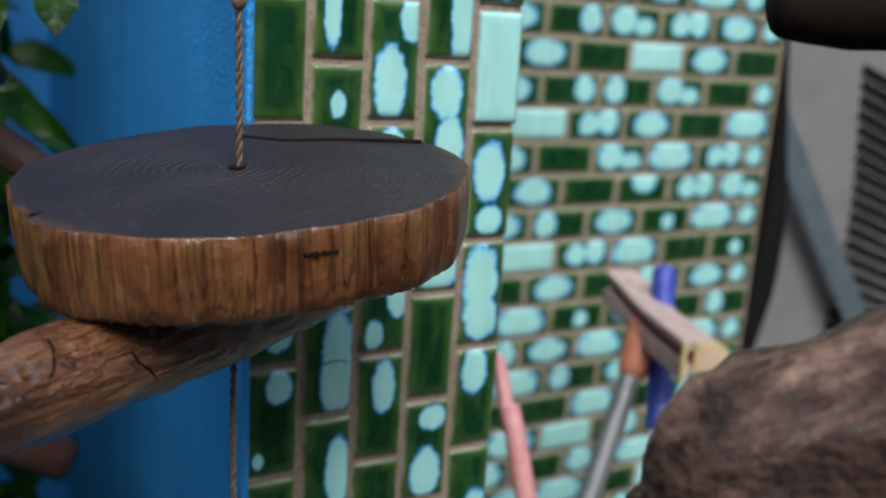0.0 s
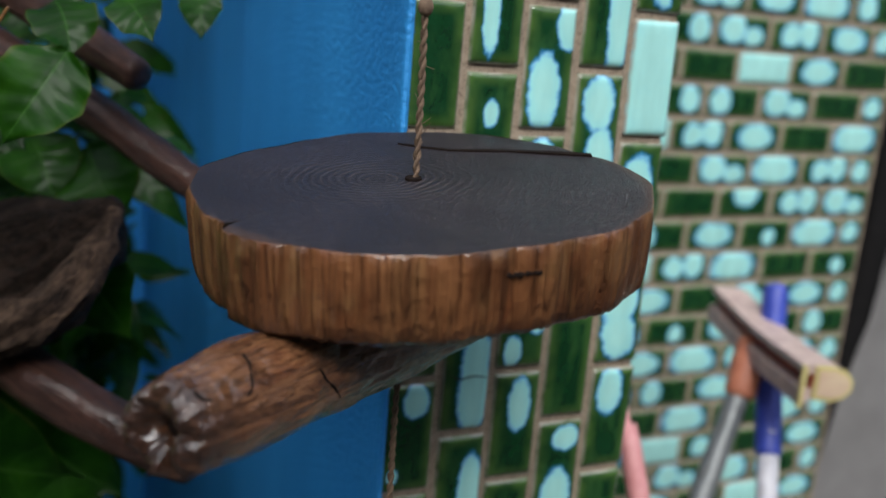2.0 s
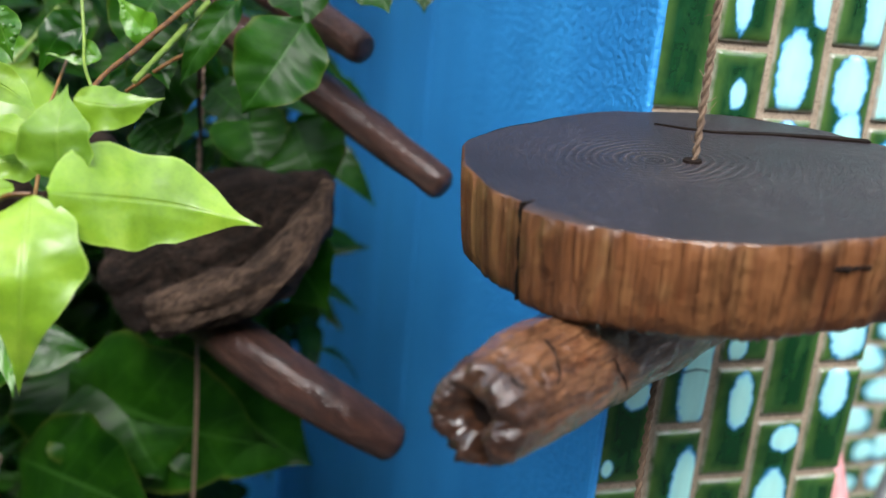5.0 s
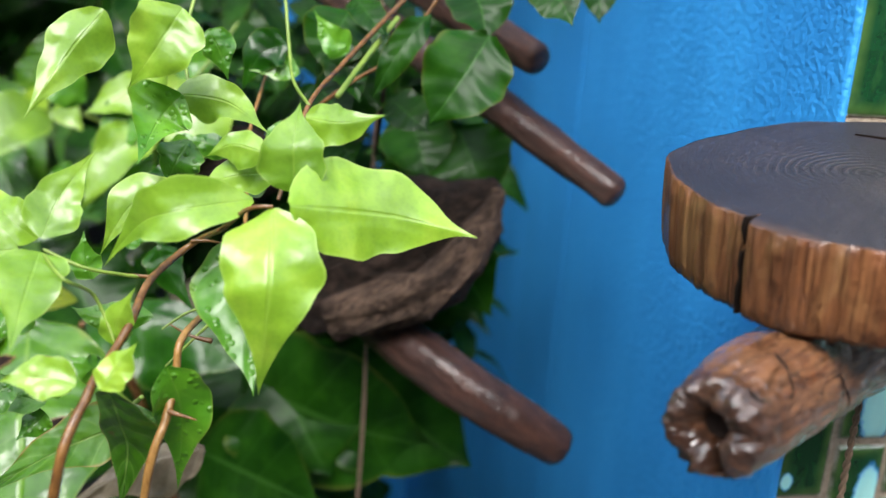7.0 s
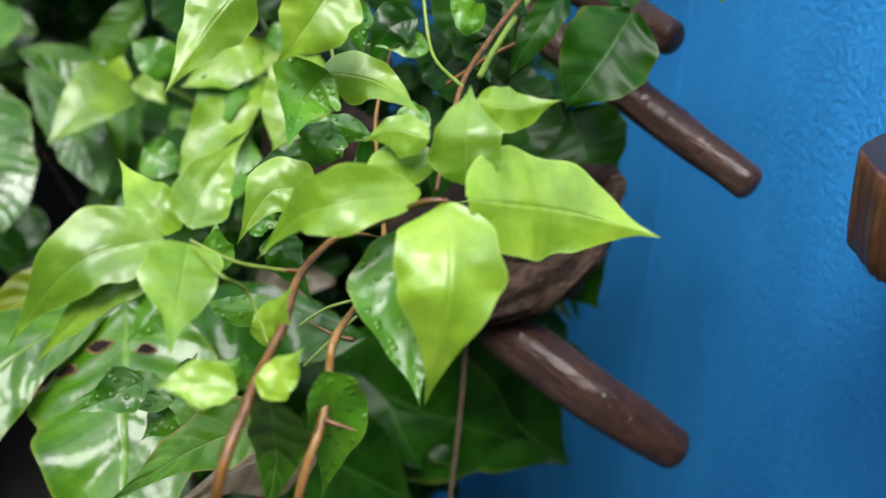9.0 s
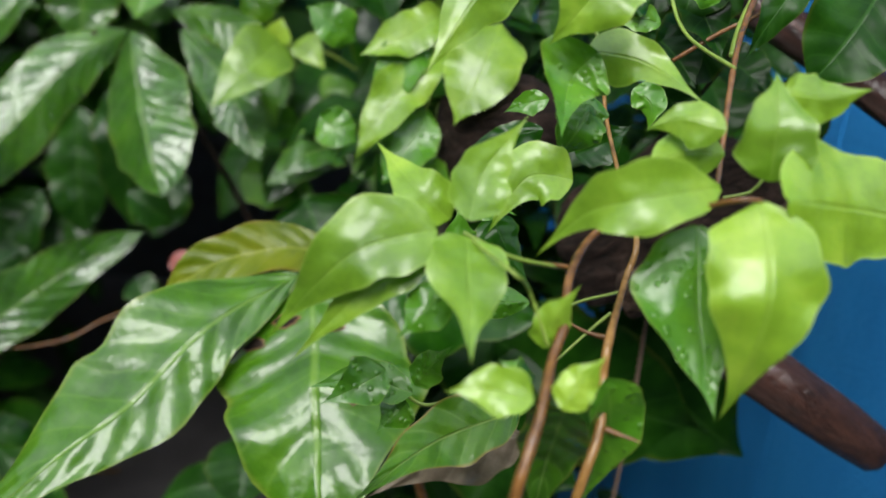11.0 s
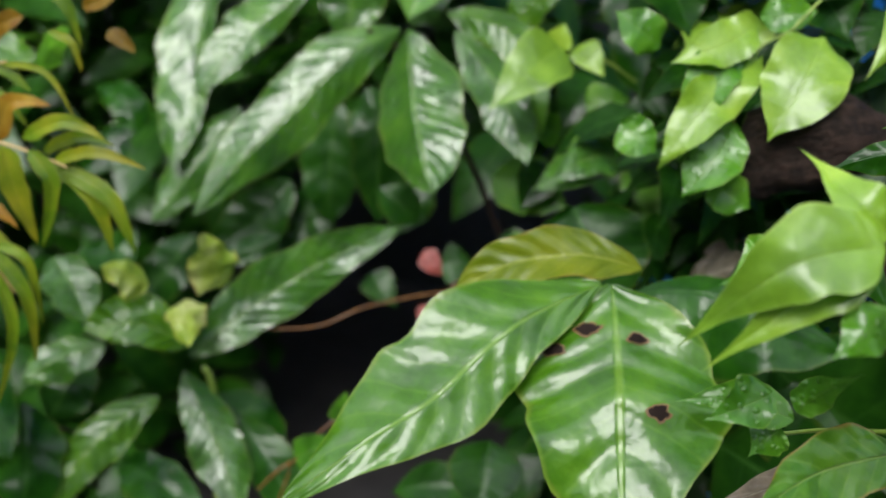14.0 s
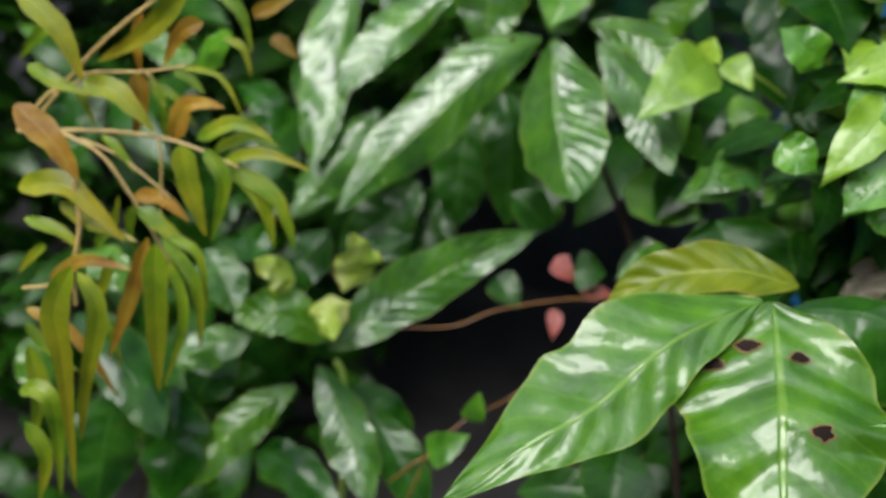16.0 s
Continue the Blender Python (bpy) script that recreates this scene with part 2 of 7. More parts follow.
def ring_material():
    """The sawn face of the slab: growth rings round its middle, stained dark."""
    m, t, p = material("dark_stained_end_grain")
    v = coords(t, shift=False)
    sep = t.nodes.new("ShaderNodeSeparateXYZ")
    t.links.new(v, sep.inputs[0])
    wob = noise_tex(t, v, 9, 3)
    rim = math_node(t, 'SQRT', math_node(t, 'ADD', math_node(t, 'MULTIPLY', sep.outputs[0], sep.outputs[0]), math_node(t, 'MULTIPLY', sep.outputs[1], sep.outputs[1])))
    x = math_node(t, 'ADD', sep.outputs[0], 0.022)
    r = math_node(t, 'SQRT', math_node(t, 'ADD', math_node(t, 'MULTIPLY', x, x), math_node(t, 'MULTIPLY', sep.outputs[1], sep.outputs[1])))
    r = math_node(t, 'ADD', r, math_node(t, 'MULTIPLY', wob, 0.030))
    ring = math_node(t, 'MULTIPLY', math_node(t, 'SINE', math_node(t, 'MULTIPLY', r, 1300.0)), math_node(t, 'MULTIPLY', ramp_value(t, r, 0.085, 0.045), ramp_value(t, noise_tex(t, v, 17, 3), 0.25, 0.55)))
    f = noise_tex(t, v, 420, 4, 0.7)
    big = noise_tex(t, v, 14, 4)
    g = math_node(t, 'ADD', math_node(t, 'MULTIPLY', ring, 0.24), math_node(t, 'MULTIPLY', f, 0.95))
    # faint purple in the dark tones stands in for the sky's reflection
    col = ramp(t, g, (0.25, (0.007, 0.005, 0.007)), (0.55, (0.021, 0.016, 0.021)), (0.85, (0.085, 0.066, 0.058)))
    col = mix(t, 0.6, col, ramp(t, big, (0.3, (0.6, 0.6, 0.66)), (0.7, (1.35, 1.25, 1.2))), 'MULTIPLY')
    turn = math_node(t, 'MULTIPLY', math_node(t, 'ARCTAN2', sep.outputs[1], x), 0.022)
    polar = t.nodes.new("ShaderNodeCombineXYZ")
    t.links.new(r, polar.inputs[0])
    t.links.new(turn, polar.inputs[1])
    # pale dashes of the grain, painted partly for its glints
    dash = noise_tex(t, polar.outputs[0], 560, 3, 0.65)
    speck = math_node(t, 'MULTIPLY', ramp_value(t, dash, 0.54, 0.70), ramp_value(t, big, 0.36, 0.58))
    col = mix(t, math_node(t, 'MULTIPLY', speck, 0.42), col, (0.17, 0.145, 0.14))
    col = mix(t, math_node(t, 'MULTIPLY', ramp_value(t, rim, 0.117, 0.123), 0.35), col, (0.12, 0.06, 0.03))
    t.links.new(col, p.inputs["Base Color"])
    p.inputs["Roughness"].default_value = 0.45
    p.inputs["Specular IOR Level"].default_value = 0.30
    saw = noise_tex(t, coords(t, (1, 9, 1), shift=False), 90, 3, 0.7)
    bump(t, p, math_node(t, 'ADD', math_node(t, 'ADD', g, math_node(t, 'MULTIPLY', saw, 0.5)), math_node(t, 'MULTIPLY', dash, 0.8)), 1.0, 0.0016)
    return m


GLAZE = glaze_material()
MORTAR = mortar_material()
BLUE = plaster_material()
RINGS = ring_material()
SLAB_BARK = bark_material("sawn_slab_bark", (0.062, 0.022, 0.009), (0.168, 0.066, 0.025), (0.28, 0.125, 0.048), (16, 16, 0.5), 0.45, 0.55, 0.0024, 0.26, 0.35, tan=(0.33, 0.180, 0.070), cleft=0.25)
WET_WOOD = bark_material("wet_brown_driftwood", (0.030, 0.011, 0.005), (0.205, 0.080, 0.033), (0.38, 0.185, 0.085), (15, 15, 3.0), 0.40, 1.0, 0.0050, 0.34, 0.55, tan=(0.42, 0.20, 0.085), drip=600, cleft=0.5, rot=0.012)
# log and splinter browns lowered, partly to paint in the foliage shade on them
DARK_WOOD = bark_material("dark_driftwood", (0.004, 0.003, 0.002), (0.014, 0.009, 0.006), (0.070, 0.043, 0.030), (9, 9, 4), 0.8, 0.0, 0.008)
FLAKE_WOOD = bark_material("split_grey_brown_driftwood", (0.006, 0.004, 0.003), (0.042, 0.026, 0.018), (0.20, 0.13, 0.088), (10, 10, 5), 0.8, 0.0, 0.008)
PEG_WOOD = bark_material("worn_red_brown_wood", (0.007, 0.003, 0.002), (0.040, 0.015, 0.010), (0.115, 0.050, 0.032), (26, 26, 3), 0.48, 0.28, 0.004, 0.46, 0.40)
PALE_WOOD = bark_material("pale_peeling_driftwood", (0.008, 0.004, 0.004), (0.048, 0.023, 0.016), (0.32, 0.21, 0.16), (4.5, 4.5, 3), 0.5, 0.15, 0.008, 0.22)
ROPE = plain_material("brown_twine", (0.07, 0.045, 0.03), (0.24, 0.16, 0.10), 0.85, 300)
TAN_STEM = plain_material("golden_brown_stem", (0.12, 0.055, 0.012), (0.36, 0.20, 0.06), 0.26, 140, stretch=(1, 1, 0.2))
STEM = plain_material("brown_stem", (0.055, 0.022, 0.006), (0.21, 0.10, 0.026), 0.24, 160)
CANE_TWIG = plain_material("pale_cane_twig", (0.26, 0.17, 0.05), (0.46, 0.34, 0.12), 0.4, 120)
GREEN_STEM = plain_material("green_stalk", (0.10, 0.17, 0.02), (0.24, 0.34, 0.05), 0.4, 120)
BRIGHT_LEAF = leaf_material("bright_young_leaf", (0.10, 0.21, 0.010), (0.180, 0.335, 0.020), (0.30, 0.46, 0.045), (0.34, 0.50, 0.09), 0.40, 3.5, 0.5, coat=0.40, rib=0.16, pucker=3.0, film_blur=0.24, film=0.6, quilt=0.14)
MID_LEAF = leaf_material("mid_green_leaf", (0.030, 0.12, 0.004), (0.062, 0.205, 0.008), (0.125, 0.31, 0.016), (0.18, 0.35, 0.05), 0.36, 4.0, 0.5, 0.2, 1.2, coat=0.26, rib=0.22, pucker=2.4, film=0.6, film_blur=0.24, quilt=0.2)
BIG_LEAF = leaf_material("large_glossy_leaf", (0.026, 0.095, 0.0015), (0.050, 0.155, 0.003), (0.092, 0.23, 0.007), (0.16, 0.30, 0.03), 0.42, 9.0, 0.8, 0.3, shine=0.25, coat=0.75, rib=0.6, pucker=1.6, film=0.65, film_blur=0.19, quilt=0.72)
WET_LEAF = leaf_material("rain_wet_leaf", (0.020, 0.085, 0.004), (0.042, 0.145, 0.007), (0.080, 0.22, 0.012), (0.19, 0.33, 0.07), 0.36, 13.0, 0.8, 0.2, 3.5, shine=0.4, coat=0.85, rib=0.50, pucker=0.7, film=0.6, film_blur=0.20, quilt=0.35)
# leaf green lowered so that inner and rear leaves look shaded
SHADED_LEAF = leaf_material("shaded_leaf", (0.006, 0.036, 0.002), (0.013, 0.064, 0.004), (0.030, 0.11, 0.008), (0.04, 0.12, 0.014), 0.36, 7.0, 0.3, 0.2, shine=0.2, coat=0.25, pucker=2.0)
# leaf green darkened to paint in the shade by the driftwood and ground
DEEP_SHADE_LEAF = leaf_material("deep_shade_leaf", (0.003, 0.026, 0.001), (0.009, 0.050, 0.002), (0.022, 0.090, 0.005), (0.03, 0.10, 0.012), 0.45, 6.0, 0.3, 0.2, shine=0.12, coat=0.14)
OLD_LEAF = leaf_material("worn_blotched_leaf", (0.025, 0.09, 0.003), (0.05, 0.15, 0.006), (0.10, 0.22, 0.02), (0.18, 0.30, 0.06), 0.35, 7.0, 0.8, 1.0, shine=0.4, coat=0.5, pucker=2.5)
GLOSSY_DARK_LEAF = leaf_material("glossy_dark_leaf", (0.003, 0.028, 0.001), (0.010, 0.060, 0.002), (0.028, 0.115, 0.005), (0.04, 0.13, 0.015), 0.28, 5.0, 0.4, 0.2, shine=0.2, coat=0.22, rib=0.3, pucker=3.0, film=0.6)
OLIVE_LEAF = leaf_material("olive_turning_leaf", (0.085, 0.13, 0.004), (0.13, 0.175, 0.006), (0.20, 0.23, 0.014), (0.26, 0.30, 0.05), 0.36, 9.0, 0.5, 0.8, shine=0.25, coat=0.08)
CANE_LEAF = leaf_material("narrow_yellow_green_leaf", (0.045, 0.11, 0.003), (0.11, 0.19, 0.005), (0.23, 0.28, 0.012), (0.28, 0.30, 0.05), 0.38, 0.6, 0.25, 0.5, shine=0.3, coat=0.08, rib=0.3, tip=0.55)
ORANGE_LEAF = leaf_material("orange_withering_leaf", (0.13, 0.052, 0.004), (0.21, 0.115, 0.008), (0.30, 0.22, 0.025), (0.34, 0.26, 0.07), 0.4, 0.6, 0.3, 0.6, shine=0.3, coat=0.08, rib=0.3)
PALE_LEAF = leaf_material("pale_curling_leaf", (0.16, 0.28, 0.018), (0.34, 0.44, 0.05), (0.66, 0.66, 0.32), (0.50, 0.50, 0.12), 0.34, 4.0, 0.9, 1.0, coat=0.5, rib=0.2, pucker=4.5, film_blur=0.16)
WITHERED_LEAF = leaf_material("withered_grey_brown_leaf", (0.06, 0.05, 0.03), (0.16, 0.13, 0.09), (0.34, 0.30, 0.24), (0.30, 0.25, 0.18), 0.55, 5.0, 1.0, 0.4, shine=0.3, coat=0.2, pucker=3.0)
RED_LEAF = leaf_material("pink_red_leaf", (0.22, 0.05, 0.04), (0.36, 0.09, 0.08), (0.5, 0.17, 0.15), (0.5, 0.2, 0.18), 0.4, 5.0)
EARTH = plain_material("dark_damp_earth", (0.014, 0.013, 0.013), (0.048, 0.045, 0.044), 0.6, 9, 0, 0.8)
# back wall grey darkened to stand in for shaded gaps behind the leaves
DARKENED_WALL = plain_material("darkened_grey_concrete", (0.022, 0.024, 0.028), (0.075, 0.078, 0.085), 0.8, 3, 0, 0.4)
GREY_WALL = plain_material("stained_grey_concrete", (0.05, 0.055, 0.06), (0.13, 0.135, 0.14), 0.85, 3, 0, 0.4)
BROWNED = plain_material("browned_leaf_edge", (0.07, 0.035, 0.012), (0.20, 0.12, 0.03), 0.6, 90)


# ---- building blocks ----
from mathutils.bvhtree import BVHTree


def mesh_object(name, bm, material_, parent=None, label="", smooth=False):
    me = bpy.data.meshes.new(name)
    bm.to_mesh(me)
    bm.free()
    for f in me.polygons:
        f.use_smooth = smooth
    if material_:
        me.materials.append(material_)
    ob = new(name, me)
    if parent:
        ob.parent = parent
    if label:
        ob["label"] = label
    return ob


def part(name, bm, material_, parent, label="", smooth=False):
    return mesh_object(name, bm, material_, parent, label, smooth)


def thing(name, label, category, group="", kind="", at=(0, 0, 0)):
    ob = new(name)
    ob.location = at
    return tagged(ob, label, category, group, kind)


def box(bm, lo, hi, bevel=0.0):
    lo, hi = Vector(lo), Vector(hi)
    made = bmesh.ops.create_cube(bm, size=1, matrix=Matrix.Translation((lo + hi) / 2) @ Matrix.Diagonal((*(hi - lo), 1)))
    if bevel:
        edges = {e for v in made["verts"] for e in v.link_edges}
        bmesh.ops.bevel(bm, geom=list(edges), offset=bevel, segments=2, profile=0.5, affect='EDGES')
    return bm


def tube(points, radii, sides=10, rough=0.0, seed=0, cap=True, lump=40.0):
    """A tapered tube along a smooth line through the points; rough: how far its skin swells and sinks, as a share of the radius."""
    pts = [Vector(p) for p in points]
    line, rad = [], []
    for i in range(len(pts) - 1):
        a, b = pts[max(i - 1, 0)], pts[min(i + 2, len(pts) - 1)]
        steps = max(2, int((pts[i + 1] - pts[i]).length / max(radii[i], 0.002) * 0.7))
        steps = min(steps, 14)
        for k in range(steps + (i == len(pts) - 2)):
            s = k / steps
            line.append(0.5 * ((2 * pts[i]) + (pts[i + 1] - a) * s + (2 * a - 5 * pts[i] + 4 * pts[i + 1] - b) * s * s + (3 * pts[i] - a - 3 * pts[i + 1] + b) * s ** 3))
            rad.append(radii[i] * (1 - s) + radii[i + 1] * s)
    bm = bmesh.new()
    rings = []
    side = Vector((0.3, 0.2, 1)).normalized()
    for i, p in enumerate(line):
        d = (line[min(i + 1, len(line) - 1)] - line[max(i - 1, 0)]).normalized()
        u = (side - d * side.dot(d)).normalized()
        w = d.cross(u)
        side = u
        ring = []
        for k in range(sides):
            a = 2 * math.pi * k / sides
            out = u * math.cos(a) + w * math.sin(a)
            r = rad[i]
            if rough:
                r *= 1 + rough * (noise.noise((p + out * rad[i]) * lump + Vector((seed * 7.1, 0, 0))) + 0.5 * noise.noise((p + out * rad[i]) * lump * 3))
            ring.append(bm.verts.new(p + out * r))
        rings.append(ring)
    for a, b in zip(rings, rings[1:]):
        for k in range(sides):
            bm.faces.new((a[k], a[(k + 1) % sides], b[(k + 1) % sides], b[k]))
    if cap:
        for ring, p, flip, d in ((rings[0], line[0], True, line[0] - line[1]), (rings[-1], line[-1], False, line[-1] - line[-2])):
            end, reach = rad[0 if flip else -1], d.normalized()
            for out, shrink in ((0.22, 0.95), (0.42, 0.80), (0.56, 0.52)):
                inner = [bm.verts.new(p + (v.co - p) * shrink + reach * end * out) for v in ring] if out == 0.22 else [bm.verts.new(p + (v - p) * shrink + reach * end * out) for v in rim]
                if out == 0.22:
                    rim = [v.co.copy() for v in ring]
                for k in range(sides):
                    f = (ring[k], ring[(k + 1) % sides], inner[(k + 1) % sides], inner[k])
                    bm.faces.new(f[::-1] if flip else f)
                ring = inner
            tip = bm.verts.new(p + reach * end * 0.62)
            for k in range(sides):
                f = (ring[k], ring[(k + 1) % sides], tip)
                bm.faces.new(f[::-1] if flip else f)
    bm.normal_update()
    return bm


def wood_piece(name, points, radii, material_, parent, sides=24, rough=0.16, seed=0, lump=45.0, label="", cap=True):
    """A stick whose own z axis follows its length, so that its grain does too."""
    pts = [Vector(p) for p in points]
    q = (pts[-1] - pts[0]).to_track_quat('Z', 'Y')
    m = Matrix.Translation(pts[0]) @ q.to_matrix().to_4x4()
    inv = m.inverted()
    ob = part(name, tube([inv @ p for p in pts], radii, sides, rough, seed, cap=cap, lump=lump), material_, parent, label, smooth=True)
    ob.matrix_local = m
    return ob


# ---- setting ----
def ground():
    bm = bmesh.new()
    bmesh.ops.create_grid(bm, x_segments=8, y_segments=8, size=200)
    ob = mesh_object("ground", bm, EARTH)
    tagged(ob, "dark damp earth floor under the plants", "ground", kind="structure")


def tile_mesh(name, w, h, spots, nu, nv, thick=0.0055):
    """A glazed tile in the xz plane that faces -y; spots: ellipses of pale glaze, each (across, along, half width, half height) in shares of the tile."""
    bm = bmesh.new()
    splash, rims = [], []
    grid = []
    for j in range(nv + 1):
        row = []
        for i in range(nu + 1):
            u, v = i / nu, j / nv
            x, z = (u - 0.5) * w, (v - 0.5) * h
            rim = i in (0, nu) or j in (0, nv)
            inset = min(min(u, 1 - u) * w, min(v, 1 - v) * h)
            y = -thick * (0.72 if rim else 1.0) - (0.0007 * min(inset / 0.012, 1))
            row.append(bm.verts.new((x, y, z)))
            f = 0.0
            for cx, cz, rx, rz in spots:
                d = math.hypot((u - cx) / rx, (v - cz) / rz)
                f = max(f, min(max(1.42 - d, 0.0), 1.0))
            splash.append(f)
            rims.append(1.0 if rim else max(0.0, 1 - inset / 0.011) * 0.8)
        grid.append(row)
    for j in range(nv):
        for i in range(nu):
            bm.faces.new((grid[j][i], grid[j][i + 1], grid[j + 1][i + 1], grid[j + 1][i]))
    border = grid[0] + [r[-1] for r in grid[1:]] + grid[-1][-2::-1] + [r[0] for r in grid[-2:0:-1]]
    back = []
    for v in border:
        back.append(bm.verts.new((v.co.x * 1.01, 0.002, v.co.z * 1.01)))
        splash.append(0.0)
        rims.append(1.0)
    for k in range(len(border)):
        n = (k + 1) % len(border)
        bm.faces.new((border[n], border[k], back[k], back[n]))
    me = bpy.data.meshes.new(name)
    bm.to_mesh(me)
    bm.free()
    for key, values in (("splash", splash), ("rim", rims)):
        a = me.attributes.new(key, 'FLOAT', 'POINT')
        a.data.foreach_set("value", values)
    for f in me.polygons:
        f.use_smooth = True
    me.materials.append(GLAZE)
    return me


PILLAR_X0, PILLAR_X1, PILLAR_Y = 0.261, 0.479, 0.742
COLUMN, COURSE = 0.0436, 0.0908


def pillar():
    top = thing("pillar", "square pillar faced with green and turquoise glazed tiles", "pillar", kind="structure")
    bm = bmesh.new()
    box(bm, (PILLAR_X0 + 0.001, PILLAR_Y + 0.0022, 0), (PILLAR_X1 - 0.002, PILLAR_Y + 0.26, 2.6), 0.004)
    part("core", bm, MORTAR, top, "sandy mortar between the tiles")
    # pale glaze on each tile, column by column, from the highest tile down
    full = [(0.5, 0.5, 0.9, 0.9)]
    columns = [
        (1.3665, [[], [], [(0.6, 0.3, 0.3, 0.2)], [(0.62, 0.84, 0.28, 0.16), (0.2, 0.15, 0.12, 0.08)], [(0.3, 0.6, 0.2, 0.2)]]),
        (1.4115, [[(0.35, 0.45, 0.17, 0.42)], [(0.68, 0.14, 0.28, 0.2), (0.5, 0.68, 0.16, 0.12)], [(0.3, 0.6, 0.3, 0.3)], [(0.68, 0.42, 0.36, 0.6)], [(0.75, 0.48, 0.28, 0.38)]]),
        (1.3685, [[(0.42, 0.30, 0.34, 0.34), (0.88, 0.86, 0.28, 0.22)], [(0.5, 0.8, 0.3, 0.2)], [(0.82, 0.5, 0.26, 0.2), (0.3, 0.14, 0.2, 0.18)], [(0.56, 0.70, 0.26, 0.26)], []]),
        (1.4145, [[(0.75, 0.5, 0.28, 0.7)], [(0.48, 0.75, 0.36, 0.25), (0.6, 0.28, 0.33, 0.30)], [(0.5, 0.4, 0.6, 0.5)], [], [(0.62, 0.84, 0.33, 0.13), (0.5, 0.26, 0.38, 0.28)]]),
        (1.3655, [full, [(0.45, 0.62, 0.38, 0.29), (0.52, 0.14, 0.33, 0.15)], [(0.45, 0.64, 0.42, 0.36), (0.5, 0.28, 0.42, 0.26)], [(0.42, 0.78, 0.33, 0.24)], [(0.7, 0.24, 0.36, 0.36)]]),
    ]
    for c, (start, tiles) in enumerate(columns):
        x = PILLAR_X0 + COLUMN * (c + 0.5)
        spots_above = [[(0.5, 0.5, 0.3, 0.5)], [], [(0.4, 0.4, 0.35, 0.3)]]
        for r in range(-3, 8):
            spots = tiles[r] if 0 <= r < len(tiles) else spots_above[(r + c) % 3]
            me = tile_mesh("tile", COLUMN - 0.0058, COURSE - 0.0060, spots, 14, 28)
            ob = new("tile", me)
            ob.parent = top
            ob.location = (x + random.uniform(-0.0006, 0.0006), PILLAR_Y + 0.004 + random.uniform(-0.0006, 0.0006), start - COURSE * (r + 0.5))
            ob.rotation_euler = (random.uniform(-0.012, 0.012), random.uniform(-0.008, 0.008), random.uniform(-0.02, 0.02))
            if (c, r) == (1, 3):
                part("hairline_crack", tube([(-0.015, -0.0062, 0.004), (-0.006, -0.0063, -0.001), (0.004, -0.0063, 0.001), (0.016, -0.0062, -0.001)], [0.0003, 0.0005, 0.0005, 0.0003], 5), DARK_WOOD, ob)


def blue_wall():
    bm = bmesh.new()
    box(bm, (PILLAR_X0 - 0.003, PILLAR_Y - 0.006, 0), (PILLAR_X0 + 0.003, PILLAR_Y + 0.5, 2.6), 0.0028)
    box(bm, (PILLAR_X0 - 0.003, PILLAR_Y + 0.5, 0), (PILLAR_X0 + 0.10, 3.396, 2.6))
    box(bm, (-0.10, 2.30, 0), (PILLAR_X0 - 0.0035, 2.42, 2.6), 0.004)
    ob = mesh_object("wall_blue", bm, BLUE)
    tagged(ob, "bright blue painted plaster wall behind the driftwood", "wall", kind="structure")


BACK_Y = 1.37


def tiled_wall():
    top = thing("wall_tiled", "wall of small green and turquoise glazed brick tiles", "wall", kind="structure")
    bm = bmesh.new()
    box(bm, (0.37, BACK_Y + 0.0022, 0), (1.424, BACK_Y + 0.16, 2.6), 0.003)
    part("core", bm, MORTAR, top, "sandy mortar between the tiles")
    pitch, course = 0.1135, 0.0558
    kinds = {
        "G": [], "T": [(0.5, 0.5, 0.9, 0.9)], "L": [(0.25, 0.5, 0.2, 0.5)], "R": [(0.75, 0.5, 0.2, 0.5)], "M": [(0.35, 0.5, 0.2, 0.42), (0.72, 0.6, 0.2, 0.5)],
        "S": [(0.55, 0.4, 0.14, 0.34)], "D": [(0.3, 0.55, 0.26, 0.5), (0.7, 0.35, 0.2, 0.34)], "B": [(0.5, 0.5, 0.36, 0.45)], "W": [(0.45, 0.5, 0.45, 0.6)], "H": [(0.5, 0.82, 0.26, 0.5)],
    }
    meshes = {}
    for key, spots in kinds.items():
        meshes[key] = tile_mesh("tile", pitch - 0.0085, course - 0.0085, spots, 20, 10)
        meshes[key + "/"] = tile_mesh("tile", pitch / 2 - 0.0085, course - 0.0085, [(0.4, 0.5, 0.4, 0.4)] if spots else [], 8, 8)
    rows = ["BWMGWB", "WMDBWL", "BRDMBL", "GBGTBG", "BRLDGR", "GTMBGW", "BGDWMW", "WBGHMD", "BLBSWL", "WTMWGS", "LBGDBW", "MWSBGL", "RBWLWT", "GWLBMD", "LGWGBW", "BWTMGB", "WGDWLM", "MBWGTB", "GWBLWR", "WMGBTL"]
    z0 = 1.344 + 3 * course
    for r, row in enumerate(rows):
        z = z0 - (r + 0.5) * course
        x = 0.850 - pitch if r % 2 else 0.850 - pitch / 2
        for key in row:
            width = pitch
            if x + pitch > 1.43:
                width, key = pitch / 2, key + "/"
            ob = new("tile", meshes[key])
            ob.parent = top
            ob.location = (x + width / 2, BACK_Y + 0.004 + random.uniform(-0.0008, 0.0008), z)
            ob.rotation_euler = (random.uniform(-0.012, 0.012), random.uniform(-0.01, 0.01), random.uniform(-0.015, 0.015))
            x += width
            if x > 1.40:
                break


